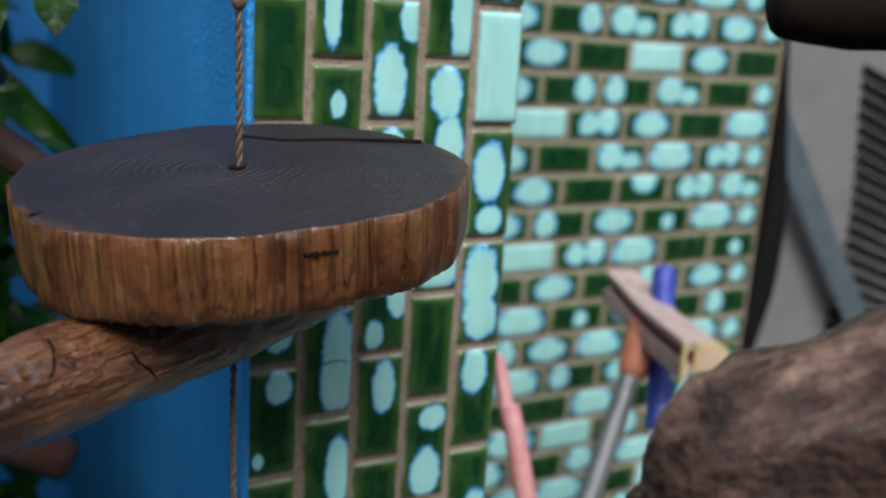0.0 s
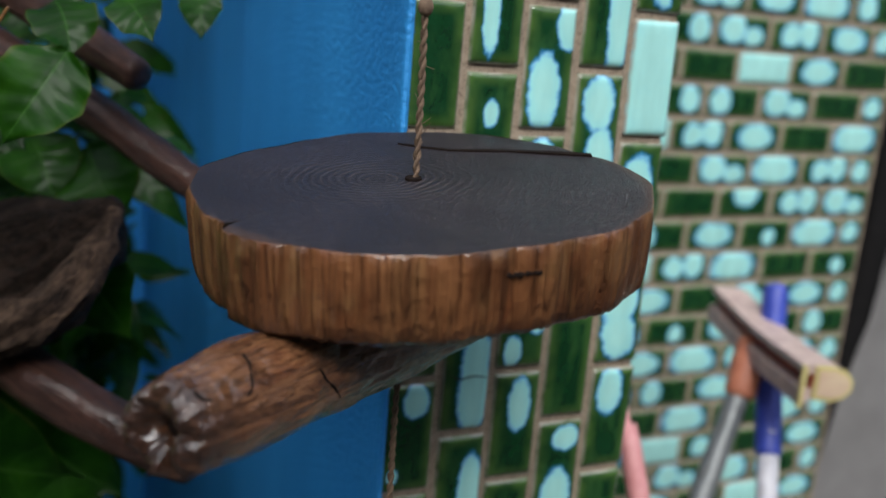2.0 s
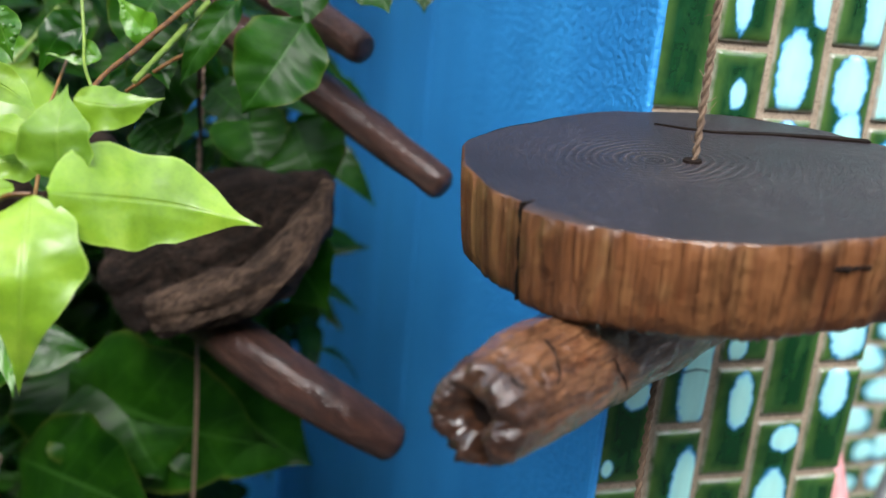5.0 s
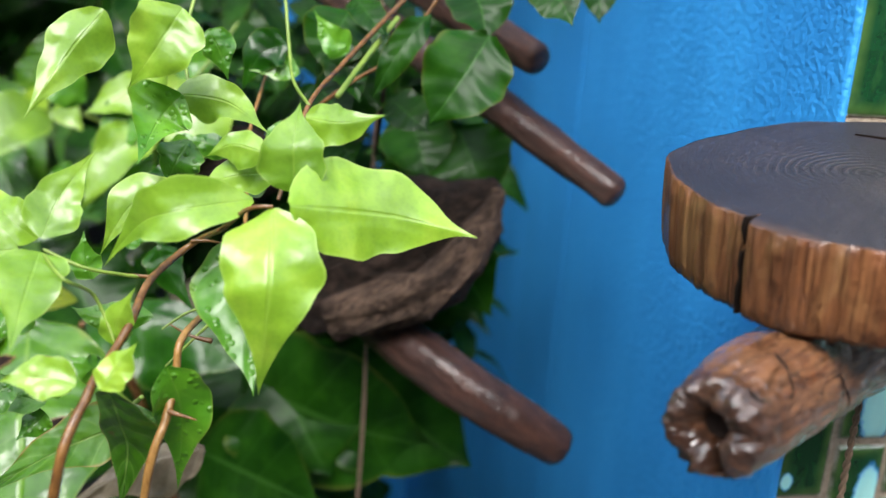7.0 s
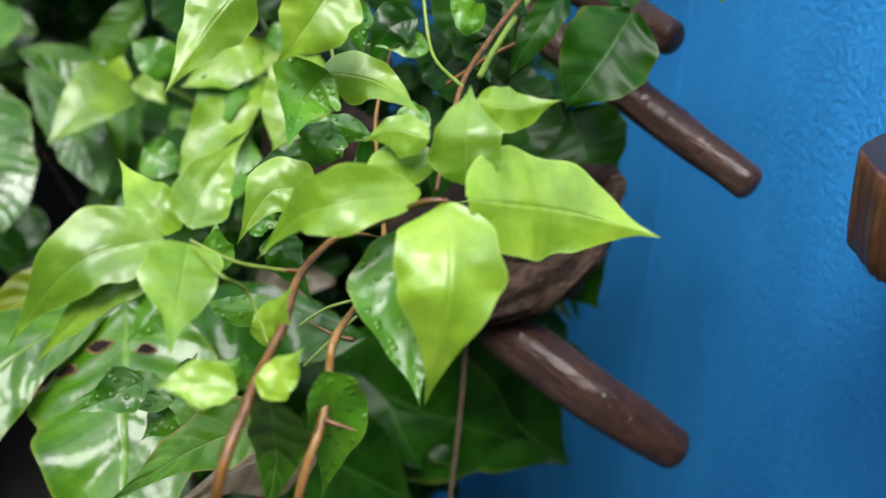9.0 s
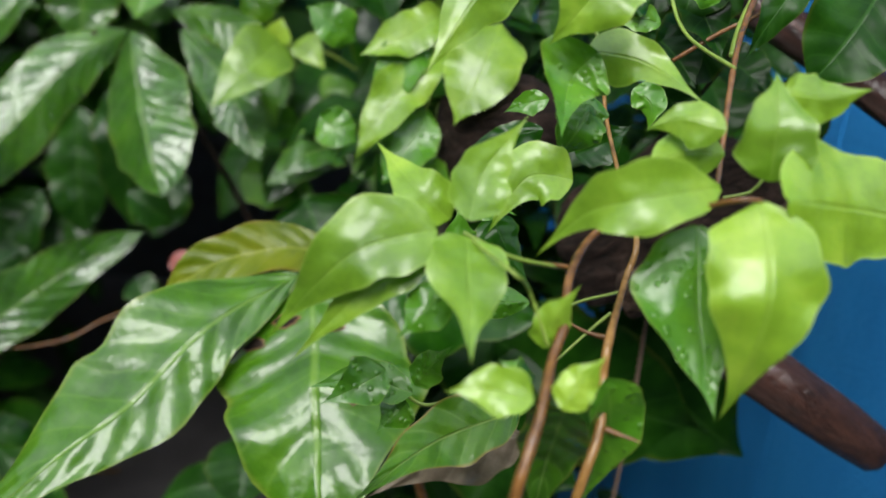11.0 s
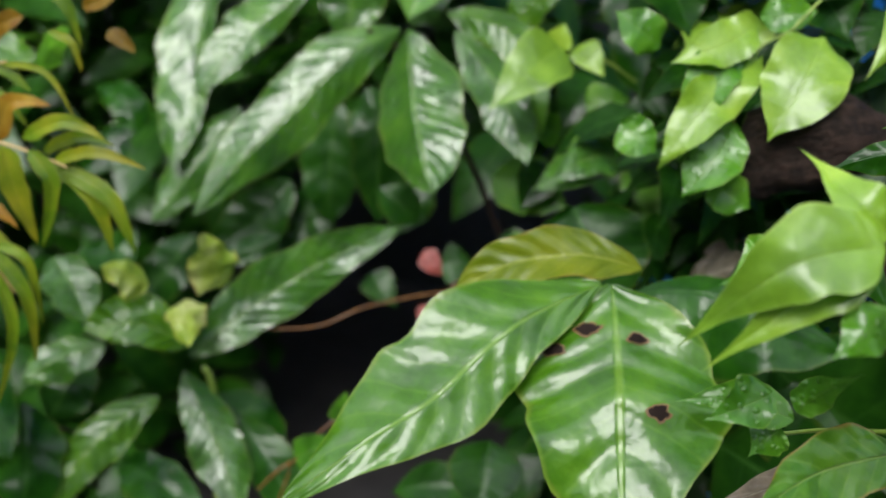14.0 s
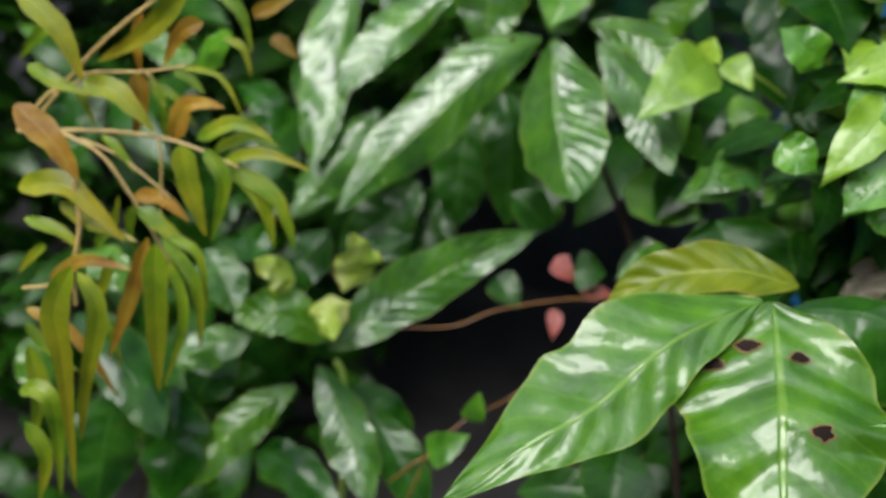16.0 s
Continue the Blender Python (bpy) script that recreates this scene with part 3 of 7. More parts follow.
def back_wall():
    bm = bmesh.new()
    box(bm, (-3.6, 3.4, 0), (0.260, 3.55, 2.9))
    ob = mesh_object("wall_back", bm, DARKENED_WALL)
    tagged(ob, "grey concrete wall behind the plants, darkened for the shade there", "wall", kind="structure")


def shading_walls():
    """Plain unseen walls behind and beside the camera, added to block low skylight."""
    for name, lo, hi in (("wall_south", (-3.6, -2.35, 0), (3.4, -2.2, 3.0)), ("wall_west", (-3.75, -2.35, 0), (-3.6, 3.55, 3.0)), ("wall_east", (3.4, -2.35, 0), (3.55, 3.55, 3.0)), ("wall_north", (0.262, 3.4, 0), (3.4, 3.55, 3.0))):
        bm = bmesh.new()
        box(bm, lo, hi)
        tagged(mesh_object(name, bm, GREY_WALL), "unseen plain stained grey concrete wall added to block low skylight", "wall", kind="structure")


ground()
shading_walls()
pillar()
blue_wall()
tiled_wall()
back_wall()


# ---- things ----
# near-black for the shade painted into holes and cracks, and for black wood
DARK = plain_material("black_wood_and_hole_shade", (0.006, 0.004, 0.003), (0.02, 0.013, 0.01), 0.9)
DARK.node_tree.nodes["Principled BSDF"].inputs["Specular IOR Level"].default_value = 0.1


def twine(parent, x, y, z0, z1, radius=0.00155):
    """Two strands laid round each other, hanging straight down."""
    turns = 72 * (z1 - z0)
    for s in range(2):
        n = int(turns * 7)
        bm = bmesh.new()
        rings = []
        for i in range(n + 1):
            a = 2 * math.pi * turns * i / n + math.pi * s
            z = z0 + (z1 - z0) * i / n
            sway = 0.0012 * math.sin(z * 21)
            c = Vector((x + sway + radius * 0.62 * math.cos(a), y + radius * 0.62 * math.sin(a), z))
            r = radius * (0.78 + 0.12 * noise.noise((c.x * 9, c.y * 9, z * 130)))
            rings.append([bm.verts.new(c + Vector((r * math.cos(b), r * math.sin(b), 0))) for b in (0.5, 1.76, 3.02, 4.27, 5.53)])
        for a, b in zip(rings, rings[1:]):
            for k in range(5):
                bm.faces.new((a[k], a[(k + 1) % 5], b[(k + 1) % 5], b[k]))
        part("strand", bm, ROPE, parent, smooth=True)


def slab_radius(a):
    r = 0.1210 * (1 + 0.030 * math.sin(2 * a + 0.8) + 0.022 * math.sin(3 * a + 2.1) + 0.010 * math.sin(7 * a) + 0.006 * math.sin(17 * a + 1))
    r *= 1 + 0.006 * noise.noise((math.cos(a) * 9, math.sin(a) * 9, 3))
    d = abs((a - SPLIT + math.pi) % (2 * math.pi) - math.pi)
    r -= 0.0065 * min(1, max(0, (0.026 - d) / 0.016))
    behind = (SPLIT - a) % (2 * math.pi)
    r -= 0.0085 * max(0, 1 - behind / 0.9)
    far = abs((a - 2.2 + math.pi) % (2 * math.pi) - math.pi)
    return r * (1 - 0.075 * max(0, math.cos(far)) ** 6)


SPLIT = math.radians(223.5)


def slab(parent):
    """A thick slice of a trunk, sawn across, with its bark side and a split on the rim."""
    up = Vector((-0.083, -0.079, 0.990)).normalized()
    x = Vector((0.930, -0.3585, 0.080))
    x = (x - up * x.dot(up)).normalized()
    m = Matrix((x, up.cross(x), up)).transposed().to_4x4()
    m.translation = (0.2228, 0.6120, 1.2668)
    n = 420
    bm = bmesh.new()
    rings = []
    for share in (0.05, 0.2, 0.4, 0.6, 0.78, 0.9, 0.965, 0.992):
        ring = []
        for i in range(n):
            a = 2 * math.pi * i / n
            r = slab_radius(a) * share
            p = Vector((r * math.cos(a), r * math.sin(a), 0))
            p.z = 0.0010 * noise.noise(p * 30) - (0.0004 if share > 0.98 else 0)
            ring.append(bm.verts.new(p))
        rings.append(ring)
    bm.faces.new(rings[0])
    for a, b in zip(rings, rings[1:]):
        for i in range(n):
            bm.faces.new((a[i], b[i], b[(i + 1) % n], a[(i + 1) % n]))
    face = part("sawn_face", bm, RINGS, parent, "dark stained sawn face with growth rings", smooth=True)
    face.matrix_local = m
    bm = bmesh.new()
    rings = []
    for k, (z, grow) in enumerate(((-0.0004, 0.992), (-0.0012, 1.001), (-0.010, 1.004), (-0.019, 1.003), (-0.029, 1.0), (-0.038, 0.995), (-0.045, 0.985), (-0.048, 0.965), (-0.048, 0.3))):
        ring = []
        for i in range(n):
            a = 2 * math.pi * i / n
            groove = noise.noise((a * 22, 0.5, z * 8)) + 0.35 * noise.noise((a * 75, 2.5, z * 10))
            r = slab_radius(a) * grow * (1 + (0.010 * groove - 0.006 * abs(noise.noise((a * 38, 7.5, z * 14))) if 0 < k < 8 else 0))
            slope = 0.010 * math.sin(a - 0.4) * (k > 3)
            ring.append(bm.verts.new((r * math.cos(a), r * math.sin(a), z - slope * 0.5 + 0.0016 * noise.noise((a * 110, z * 90, 1)) * (k > 5))))
        rings.append(ring)
    for a, b in zip(rings, rings[1:]):
        for i in range(n):
            bm.faces.new((a[(i + 1) % n], a[i], b[i], b[(i + 1) % n]))
    bm.faces.new(rings[-1][::-1])
    bark = part("bark_rim", bm, SLAB_BARK, parent, "rough red-brown rim of the slab", smooth=True)
    bark.matrix_local = m
    # the split that runs down the rim, its shade a near-black strip
    bm = bmesh.new()
    rows = []
    for i in range(9):
        z = -0.0002 - 0.046 * i / 8
        near = -0.004 - 0.004 * math.sin(i * 1.9)
        wide = near - 0.030 - 0.009 * math.sin(i * 2.3)
        row = []
        for o, g in ((wide, 1.006), ((wide + near) / 2, 1.014), (near, 1.020), ((wide + near) / 2, 0.97)):
            r = slab_radius(SPLIT - 0.030 if o < -0.014 else SPLIT + o) * g
            row.append(bm.verts.new((r * math.cos(SPLIT + o), r * math.sin(SPLIT + o), z)))
        rows.append(row)
    for a, b in zip(rows, rows[1:]):
        for k in range(4):
            bm.faces.new((a[k], a[(k + 1) % 4], b[(k + 1) % 4], b[k]))
    bm.faces.new(rows[0])
    bm.faces.new(rows[-1])
    bmesh.ops.recalc_face_normals(bm, faces=bm.faces[:])
    part("split", bm, DARK, bark, "dark split in the rim")
    # the hole that the twine runs through, a near-black disc for its shade
    bm = bmesh.new()
    at = m.inverted() @ Vector((0.2200, 0.6130, 1.2655))
    bmesh.ops.create_cone(bm, cap_ends=True, segments=14, radius1=0.0052, radius2=0.0046, depth=0.004, matrix=Matrix.Translation((at.x, at.y, -0.0009)))
    part("hole", bm, DARK, face, "dark drilled hole")
    # drying crack across the far side of the face, its shade near-black
    bm = bmesh.new()
    line = [(-0.012, 0.078), (0.004, 0.070), (0.020, 0.064), (0.050, 0.066), (0.082, 0.064), (0.104, 0.060)]
    tops = []
    for i, (px, py) in enumerate(line):
        w = (0.0004, 0.0011, 0.0016, 0.0022, 0.0026, 0.0030)[i]
        tops.append((bm.verts.new((px, py - w, 0.0010)), bm.verts.new((px, py + w, 0.0010)), bm.verts.new((px, py - w, -0.003)), bm.verts.new((px, py + w, -0.003))))
    for a, b in zip(tops, tops[1:]):
        bm.faces.new((a[0], b[0], b[1], a[1]))
        bm.faces.new((a[2], b[2], b[0], a[0]))
        bm.faces.new((a[1], b[1], b[3], a[3]))
    part("crack", bm, DARK, face, "dark drying crack")
    # little worm slot on the rim, near-black beads for its shade
    bm = bmesh.new()
    a0 = math.radians(289)
    for k in range(16):
        a = a0 + k * 0.0092
        r = slab_radius(a) * 1.006
        size = 0.0011 + 0.0016 * noise.noise((k * 0.9, 4.2, 0))
        bmesh.ops.create_icosphere(bm, subdivisions=1, radius=size, matrix=Matrix.Translation((r * math.cos(a), r * math.sin(a), -0.0125 + 0.0012 * noise.noise((k * 0.55, 1.7, 3)))))
    part("worm_slot", bm, DARK, bark)


CRACKS = [
    [(0.1148, 0.5338, 1.2061), (0.1166, 0.5283, 1.2042), (0.1168, 0.5213, 1.2000), (0.1157, 0.5147, 1.1948), (0.1132, 0.5115, 1.1934)],
    [(0.0911, 0.5057, 1.2030), (0.0933, 0.5028, 1.2006), (0.0999, 0.5033, 1.1965)],
    [(0.1499, 0.5401, 1.1931), (0.1549, 0.5407, 1.1863), (0.1607, 0.5444, 1.1795), (0.1660, 0.5516, 1.1694)],
]


def hollow_branch(parent):
    """A wet branch, wrinkled along its length, that ends in a gnawed lumpy rim round a rotted hole."""
    pts = [Vector(p) for p in ((0.082, 0.514, 1.1815), (0.108, 0.537, 1.181), (0.142, 0.563, 1.181), (0.234, 0.624, 1.181), (0.300, 0.662, 1.182))]
    radii = (0.0208, 0.0252, 0.0262, 0.0250, 0.018)
    axis = (pts[-1] - pts[0]).normalized()
    m = Matrix.Translation(pts[0]) @ axis.to_track_quat('Z', 'Y').to_matrix().to_4x4()
    back = m.inverted()
    line = [back @ p for p in pts]
    sides, steps = 120, 170
    cracks = [[back @ Vector(q) for q in c] for c in CRACKS]
    bm = bmesh.new()
    rings = []

    def at(z):
        for (p, q, r0, r1) in zip(line, line[1:], radii, radii[1:]):
            if z <= q.z or q is line[-1]:
                s = max(0.0, (z - p.z) / (q.z - p.z))
                return p.lerp(q, s), r0 + (r1 - r0) * s

    def skin(c, r, a, wild):
        d = Vector((math.cos(a), math.sin(a), 0))
        q = c + d * r
        n = 0.06 * noise.noise(q * 38) + 0.030 * noise.noise(Vector((q.x * 190, q.y * 190, q.z * 26)))
        n += 0.016 * noise.noise(Vector((q.x * 420, q.y * 420, q.z * 70)))
        n += wild * (0.13 * noise.noise(q * 105 + Vector((3, 7, 1))) + 0.09 * noise.noise(q * 240) + 0.05 * noise.noise(q * 520))
        return c + d * r * (1 + n)

    rows = [(0.020, 0.17), (0.012, 0.21), (0.006, 0.26), (0.000, 0.33), (-0.004, 0.45), (-0.0065, 0.62), (-0.0065, 0.78), (-0.0040, 0.91), (-0.0008, 0.985)]
    for z, share in rows:
        c, r = at(0.0)
        ring = []
        for k in range(sides):
            a = 2 * math.pi * k / sides
            p = skin(c, r * share, a, 0.45)
            p.z = z + 0.0060 * noise.noise(p * 95) * (share < 0.95) + 0.003 * noise.noise(p * 330)
            # a notch runs down from the hole to the lower edge
            notch = max(0.0, 1 - abs((a - NOTCH + math.pi) % (2 * math.pi) - math.pi) / 0.35)
            p.z += 0.010 * notch * (share > 0.35) * (share < 0.95)
            ring.append(bm.verts.new(p))
        rings.append(ring)
    length = line[-1].z
    for j in range(steps + 1):
        z = 0.0015 + (length - 0.0015) * j / steps
        c, r = at(z)
        wild = 0.50 * max(0.0, 1 - z / 0.024) + 0.04
        ring = []
        for k in range(sides):
            p = skin(c, r, 2 * math.pi * k / sides, wild)
            ring.append(bm.verts.new(p))
        rings.append(ring)
    for a, b in zip(rings, rings[1:]):
        for k in range(sides):
            bm.faces.new((a[k], a[(k + 1) % sides], b[(k + 1) % sides], b[k]))
    bm.faces.new(rings[0])
    bm.faces.new(rings[-1])
    bmesh.ops.recalc_face_normals(bm, faces=bm.faces[:])
    body = part("branch", bm, WET_WOOD, parent, "wet brown branch with a gnawed hollow end", smooth=True)
    body.matrix_local = m
    bm = bmesh.new()
    bmesh.ops.create_cone(bm, cap_ends=True, segments=16, radius1=0.0078, radius2=0.004, depth=0.012, matrix=Matrix.Translation((0, 0, 0.0105)))
    part("hollow", bm, DARK, body)
    hide = BVHTree.FromPolygons([v.co for v in body.data.vertices], [f.vertices[:] for f in body.data.polygons])
    for c in cracks:
        on_skin = []
        for i, q in enumerate(c):
            for s in (0.0, 0.5):
                if s and i == len(c) - 1:
                    continue
                spot = q.lerp(c[min(i + 1, len(c) - 1)], s) + Vector((0.0009 * math.sin(i * 5 + s * 3), 0, 0))
                where, normal, _, _ = hide.find_nearest(spot)
                on_skin.append(where - normal * 0.0005)
        n = len(on_skin)
        part("crack", tube(on_skin, [0.0003] + [0.0011 - 0.0005 * (i / n) for i in range(n - 2)] + [0.0003], 6), DARK, body)


NOTCH = math.radians(250)
swing = thing("slab_mobile", "round dark wooden slab and hollow branch strung on brown twine", "hanging ornament")
slab(swing)
hollow_branch(swing)
twine(swing, 0.2200, 0.6130, 0.35, 2.55)
rng = random.Random(5)
for _ in range(12):
    z = rng.uniform(1.275, 1.345)
    turn = rng.uniform(0, 6.28)
    out = Vector((math.cos(turn), math.sin(turn), rng.uniform(-0.3, 1.2)))
    root = Vector((0.2200, 0.6130, z))
    part("fibre", tube([root, root + out * 0.004, root + out * 0.007 + Vector((0, 0, rng.uniform(-0.003, 0.003)))], [0.0003, 0.00025, 0.0001], 4), ROPE, swing)
bm = bmesh.new()
bmesh.ops.create_icosphere(bm, subdivisions=2, radius=0.0042, matrix=Matrix.Translation((0.2200, 0.6130, 1.356)) @ Matrix.Diagonal((1, 1, 1.25, 1)))
part("knot", bm, ROPE, swing, smooth=True)

pegs = thing("driftwood_mobile", "dark driftwood log and smooth sticks strung on twine", "hanging ornament")
wood_piece("stick", [(0.107, 0.908, 1.292), (0.079, 0.955, 1.310), (0.040, 1.012, 1.333), (-0.014, 1.080, 1.365)], [0.0125, 0.0150, 0.0155, 0.016], PEG_WOOD, pegs, 22, 0.10, 2)
wood_piece("stick", [(0.169, 0.876, 1.197), (0.124, 0.920, 1.227), (0.080, 0.963, 1.257), (0.014, 1.018, 1.297), (-0.053, 1.075, 1.338)], [0.0130, 0.0150, 0.0155, 0.0160, 0.015], PEG_WOOD, pegs, 22, 0.10, 5)
wood_piece("stick", [(0.144, 0.871, 0.982), (0.090, 0.890, 1.012), (0.034, 0.928, 1.041), (-0.026, 1.001, 1.068)], [0.0175, 0.0215, 0.0225, 0.0200], PEG_WOOD, pegs, 26, 0.10, 8)
wood_piece("log", [(0.094, 0.956, 1.181), (0.077, 0.960, 1.165), (0.057, 0.972, 1.148), (0.006, 0.994, 1.111), (-0.046, 1.022, 1.080)], [0.010, 0.030, 0.041, 0.051, 0.046], DARK_WOOD, pegs, 80, 0.46, 11, 24.0, "dark rough driftwood log")
wood_piece("splinter", [(0.092, 0.934, 1.181), (0.078, 0.920, 1.148), (0.050, 0.915, 1.112), (0.013, 0.923, 1.089), (-0.036, 0.942, 1.066)], [0.006, 0.013, 0.020, 0.022, 0.014], FLAKE_WOOD, pegs, 48, 0.75, 15, 60.0, "lighter ragged split side of the log")
wood_piece("log", [(-0.165, 1.080, 1.125), (-0.150, 1.078, 1.150), (-0.125, 1.076, 1.165), (-0.085, 1.070, 1.170)], [0.022, 0.040, 0.042, 0.024], DARK_WOOD, pegs, 36, 0.25, 21, 26.0, "short dark driftwood log")
twine(pegs, -0.005, 0.985, 0.4, 2.55)

lower = thing("driftwood_pair", "pale peeling log and black stick strung on twine", "hanging ornament")
wood_piece("log", [(0.314, 0.356, 1.172), (0.327, 0.350, 1.178), (0.360, 0.338, 1.192), (0.400, 0.320, 1.202), (0.460, 0.294, 1.212)], [0.014, 0.034, 0.043, 0.049, 0.049], PALE_WOOD, lower, 48, 0.30, 4, 34.0, "pale peeling driftwood log")
wood_piece("stick", [(0.403, 0.408, 1.367), (0.426, 0.395, 1.368), (0.470, 0.373, 1.370)], [0.014, 0.018, 0.018], DARK, lower, 20, 0.05, 4, label="black stick")
twine(lower, 0.462, 0.345, 0.0, 2.55)

CREAM = plain_material("stained_cream_plastic", (0.32, 0.22, 0.20), (0.66, 0.52, 0.46), 0.5, 60)
FLESH = plain_material("pinkish_cream_plastic", (0.56, 0.38, 0.28), (0.72, 0.60, 0.40), 0.5, 40)
YELLOW = plain_material("yellowed_plastic", (0.50, 0.42, 0.14), (0.66, 0.58, 0.28), 0.5, 60)
REDDISH = plain_material("dull_red_rubber", (0.26, 0.035, 0.02), (0.38, 0.08, 0.045), 0.6, 60)
ORANGE = plain_material("faded_orange_plastic", (0.42, 0.13, 0.07), (0.60, 0.24, 0.14), 0.5, 60)
STEEL = plain_material("dull_grey_metal", (0.20, 0.22, 0.22), (0.34, 0.36, 0.36), 0.4, 60, 0.5)
COBALT = plain_material("blue_plastic", (0.03, 0.05, 0.34), (0.06, 0.10, 0.50), 0.4, 60)
WHITE = plain_material("white_plastic", (0.50, 0.50, 0.54), (0.68, 0.68, 0.72), 0.45, 60)
PINK = plain_material("pink_plastic", (0.56, 0.22, 0.22), (0.72, 0.36, 0.36), 0.45, 60)
BLACK = plain_material("black_rubber", (0.006, 0.006, 0.006), (0.014, 0.013, 0.013), 0.75, 60)
BLACK.node_tree.nodes["Principled BSDF"].inputs["Specular IOR Level"].default_value = 0.12
PANEL = plain_material("grey_sheet_metal", (0.20, 0.195, 0.19), (0.29, 0.285, 0.28), 0.45, 12)
BRACKET = plain_material("blue_grey_galvanised_steel", (0.14, 0.19, 0.22), (0.26, 0.32, 0.35), 0.45, 40, 0.5)


def sweep(path, profile, up=Vector((0, 0, 1))):
    """A closed profile carried along a line of points."""
    bm = bmesh.new()
    rings = []
    for i, p in enumerate(path):
        p = Vector(p)
        d = (Vector(path[min(i + 1, len(path) - 1)]) - Vector(path[max(i - 1, 0)])).normalized()
        s = d.cross(up).normalized()
        u = s.cross(d)
        rings.append([bm.verts.new(p + s * a + u * b) for a, b in profile])
    n = len(profile)
    for a, b in zip(rings, rings[1:]):
        for k in range(n):
            bm.faces.new((a[k], a[(k + 1) % n], b[(k + 1) % n], b[k]))
    bm.faces.new(rings[0][::-1])
    bm.faces.new(rings[-1])
    bmesh.ops.recalc_face_normals(bm, faces=bm.faces[:])
    return bm


def floor_wiper():
    top = thing("floor_wiper", "upturned floor wiper with a stained cream head and metal pole", "floor wiper")
    path = [(0.935, 1.154, 0.999), (0.924, 1.1, 0.989), (0.907, 1.038, 0.981), (0.888, 0.978, 0.98), (0.872, 0.929, 0.982), (0.857, 0.891, 0.983)]
    d_shape = [(0.012, -0.0189), (-0.0086, -0.0206), (-0.0224, -0.0163), (-0.031, -0.0069), (-0.031, 0.0052), (-0.0232, 0.0146), (-0.0086, 0.0189), (0.012, 0.0189)]
    body = part("head", sweep(path, d_shape), CREAM, top)
    part("channel", sweep(path, [(0.0155, -0.012), (0.0103, -0.012), (0.0103, 0.0103), (0.0155, 0.0103)]), REDDISH, body, "dull red rubber strip")
    part("lip", sweep(path, [(0.0267, 0.0103), (0.012, 0.0086), (0.0103, 0.0202), (0.0267, 0.0189)]), CREAM, body)
    part("lip", sweep(path, [(0.0258, -0.031), (0.0103, -0.0189), (0.012, -0.0069), (0.0258, -0.0103)]), CREAM, body)
    end = (Vector(path[-1]) - Vector(path[-2])).normalized()
    tail = Vector(path[-1])
    part("end_rim", sweep([tail - end * 0.001, tail + end * 0.004], [(a * 1.04, b * 1.06) for a, b in d_shape]), YELLOW, body, "yellowed moulded rim")
    part("end_web", sweep([tail + end * 0.002, tail + end * 0.0055], [(a * 0.84 - 0.002, b * 0.80) for a, b in d_shape]), FLESH, body, "pinkish end of the head")
    part("end_fin", sweep([tail - end * 0.001, tail + end * 0.005], [(0.0284, -0.0318), (0.0241, -0.031), (0.0224, 0.0189), (0.0284, 0.0206)]), YELLOW, body, "thin yellowed flange")
    part("socket", tube([(0.904, 1.058, 0.965), (0.889, 1.047, 0.94), (0.874, 1.036, 0.911)], [0.021, 0.022, 0.020], 14), ORANGE, top, "faded orange socket", smooth=True)
    part("pole", tube([(0.876, 1.038, 0.916), (0.798, 1.001, 0.761), (0.425, 0.823, 0.03)], [0.0150, 0.0150, 0.0150], 14), STEEL, top, "dull grey metal pole", smooth=True)


def broom():
    top = thing("broom_pole", "upright pole with blue grip and white shaft", "broom")
    part("grip", tube([(0.939, 1.070, 1.035), (0.916, 1.035, 0.945), (0.883, 0.981, 0.851)], [0.0165, 0.0165, 0.0165], 14), COBALT, top, "blue plastic grip", smooth=True)
    part("shaft", tube([(0.884, 0.983, 0.854), (0.868, 0.955, 0.800), (0.64, 0.58, 0.02)], [0.0135, 0.0135, 0.0135], 14), WHITE, top, "white plastic shaft", smooth=True)


def brush():
    top = thing("pink_brush_pole", "slim pink plastic pole leaning by the pillar", "brush")
    part("pole", tube([(0.586, 0.916, 1.006), (0.583, 0.876, 0.942), (0.584, 0.837, 0.881), (0.60, 0.42, 0.01)], [0.006, 0.010, 0.0115, 0.0115], 12), PINK, top, smooth=True)


def cooling_unit():
    top = thing("air_conditioner", "dull grey outdoor air conditioner unit with slatted grille", "air conditioner")
    bm = bmesh.new()
    box(bm, (1.60, 1.62, 0.0), (2.9, 2.1, 1.9), 0.02)
    part("casing", bm, PANEL, top)
    for i in range(22):
        z = 1.31 - 0.0347 * i
        left = 1.935 + 0.05 * math.exp(-((z - 0.93) / 0.3) ** 2)
        bm = sweep([(left, 1.617, z), (left + 0.05, 1.617, z - 0.017), (left + 0.75, 1.617, z - 0.262)], [(-0.0085, -0.006), (0.0085, -0.006), (0.0085, 0.006), (-0.0085, 0.006)], Vector((0, -1, 0)))
        part("slot", bm, BLACK, top, "black slot of the grille")
    bm = sweep([(1.590, 1.57, 1.27), (2.20, 1.57, 0.45)], [(-0.034, -0.003), (0.034, -0.003), (0.034, 0.003), (-0.034, 0.003)], Vector((0, -1, 0)))
    part("bracket", bm, BRACKET, top, "blue-grey galvanised strip")


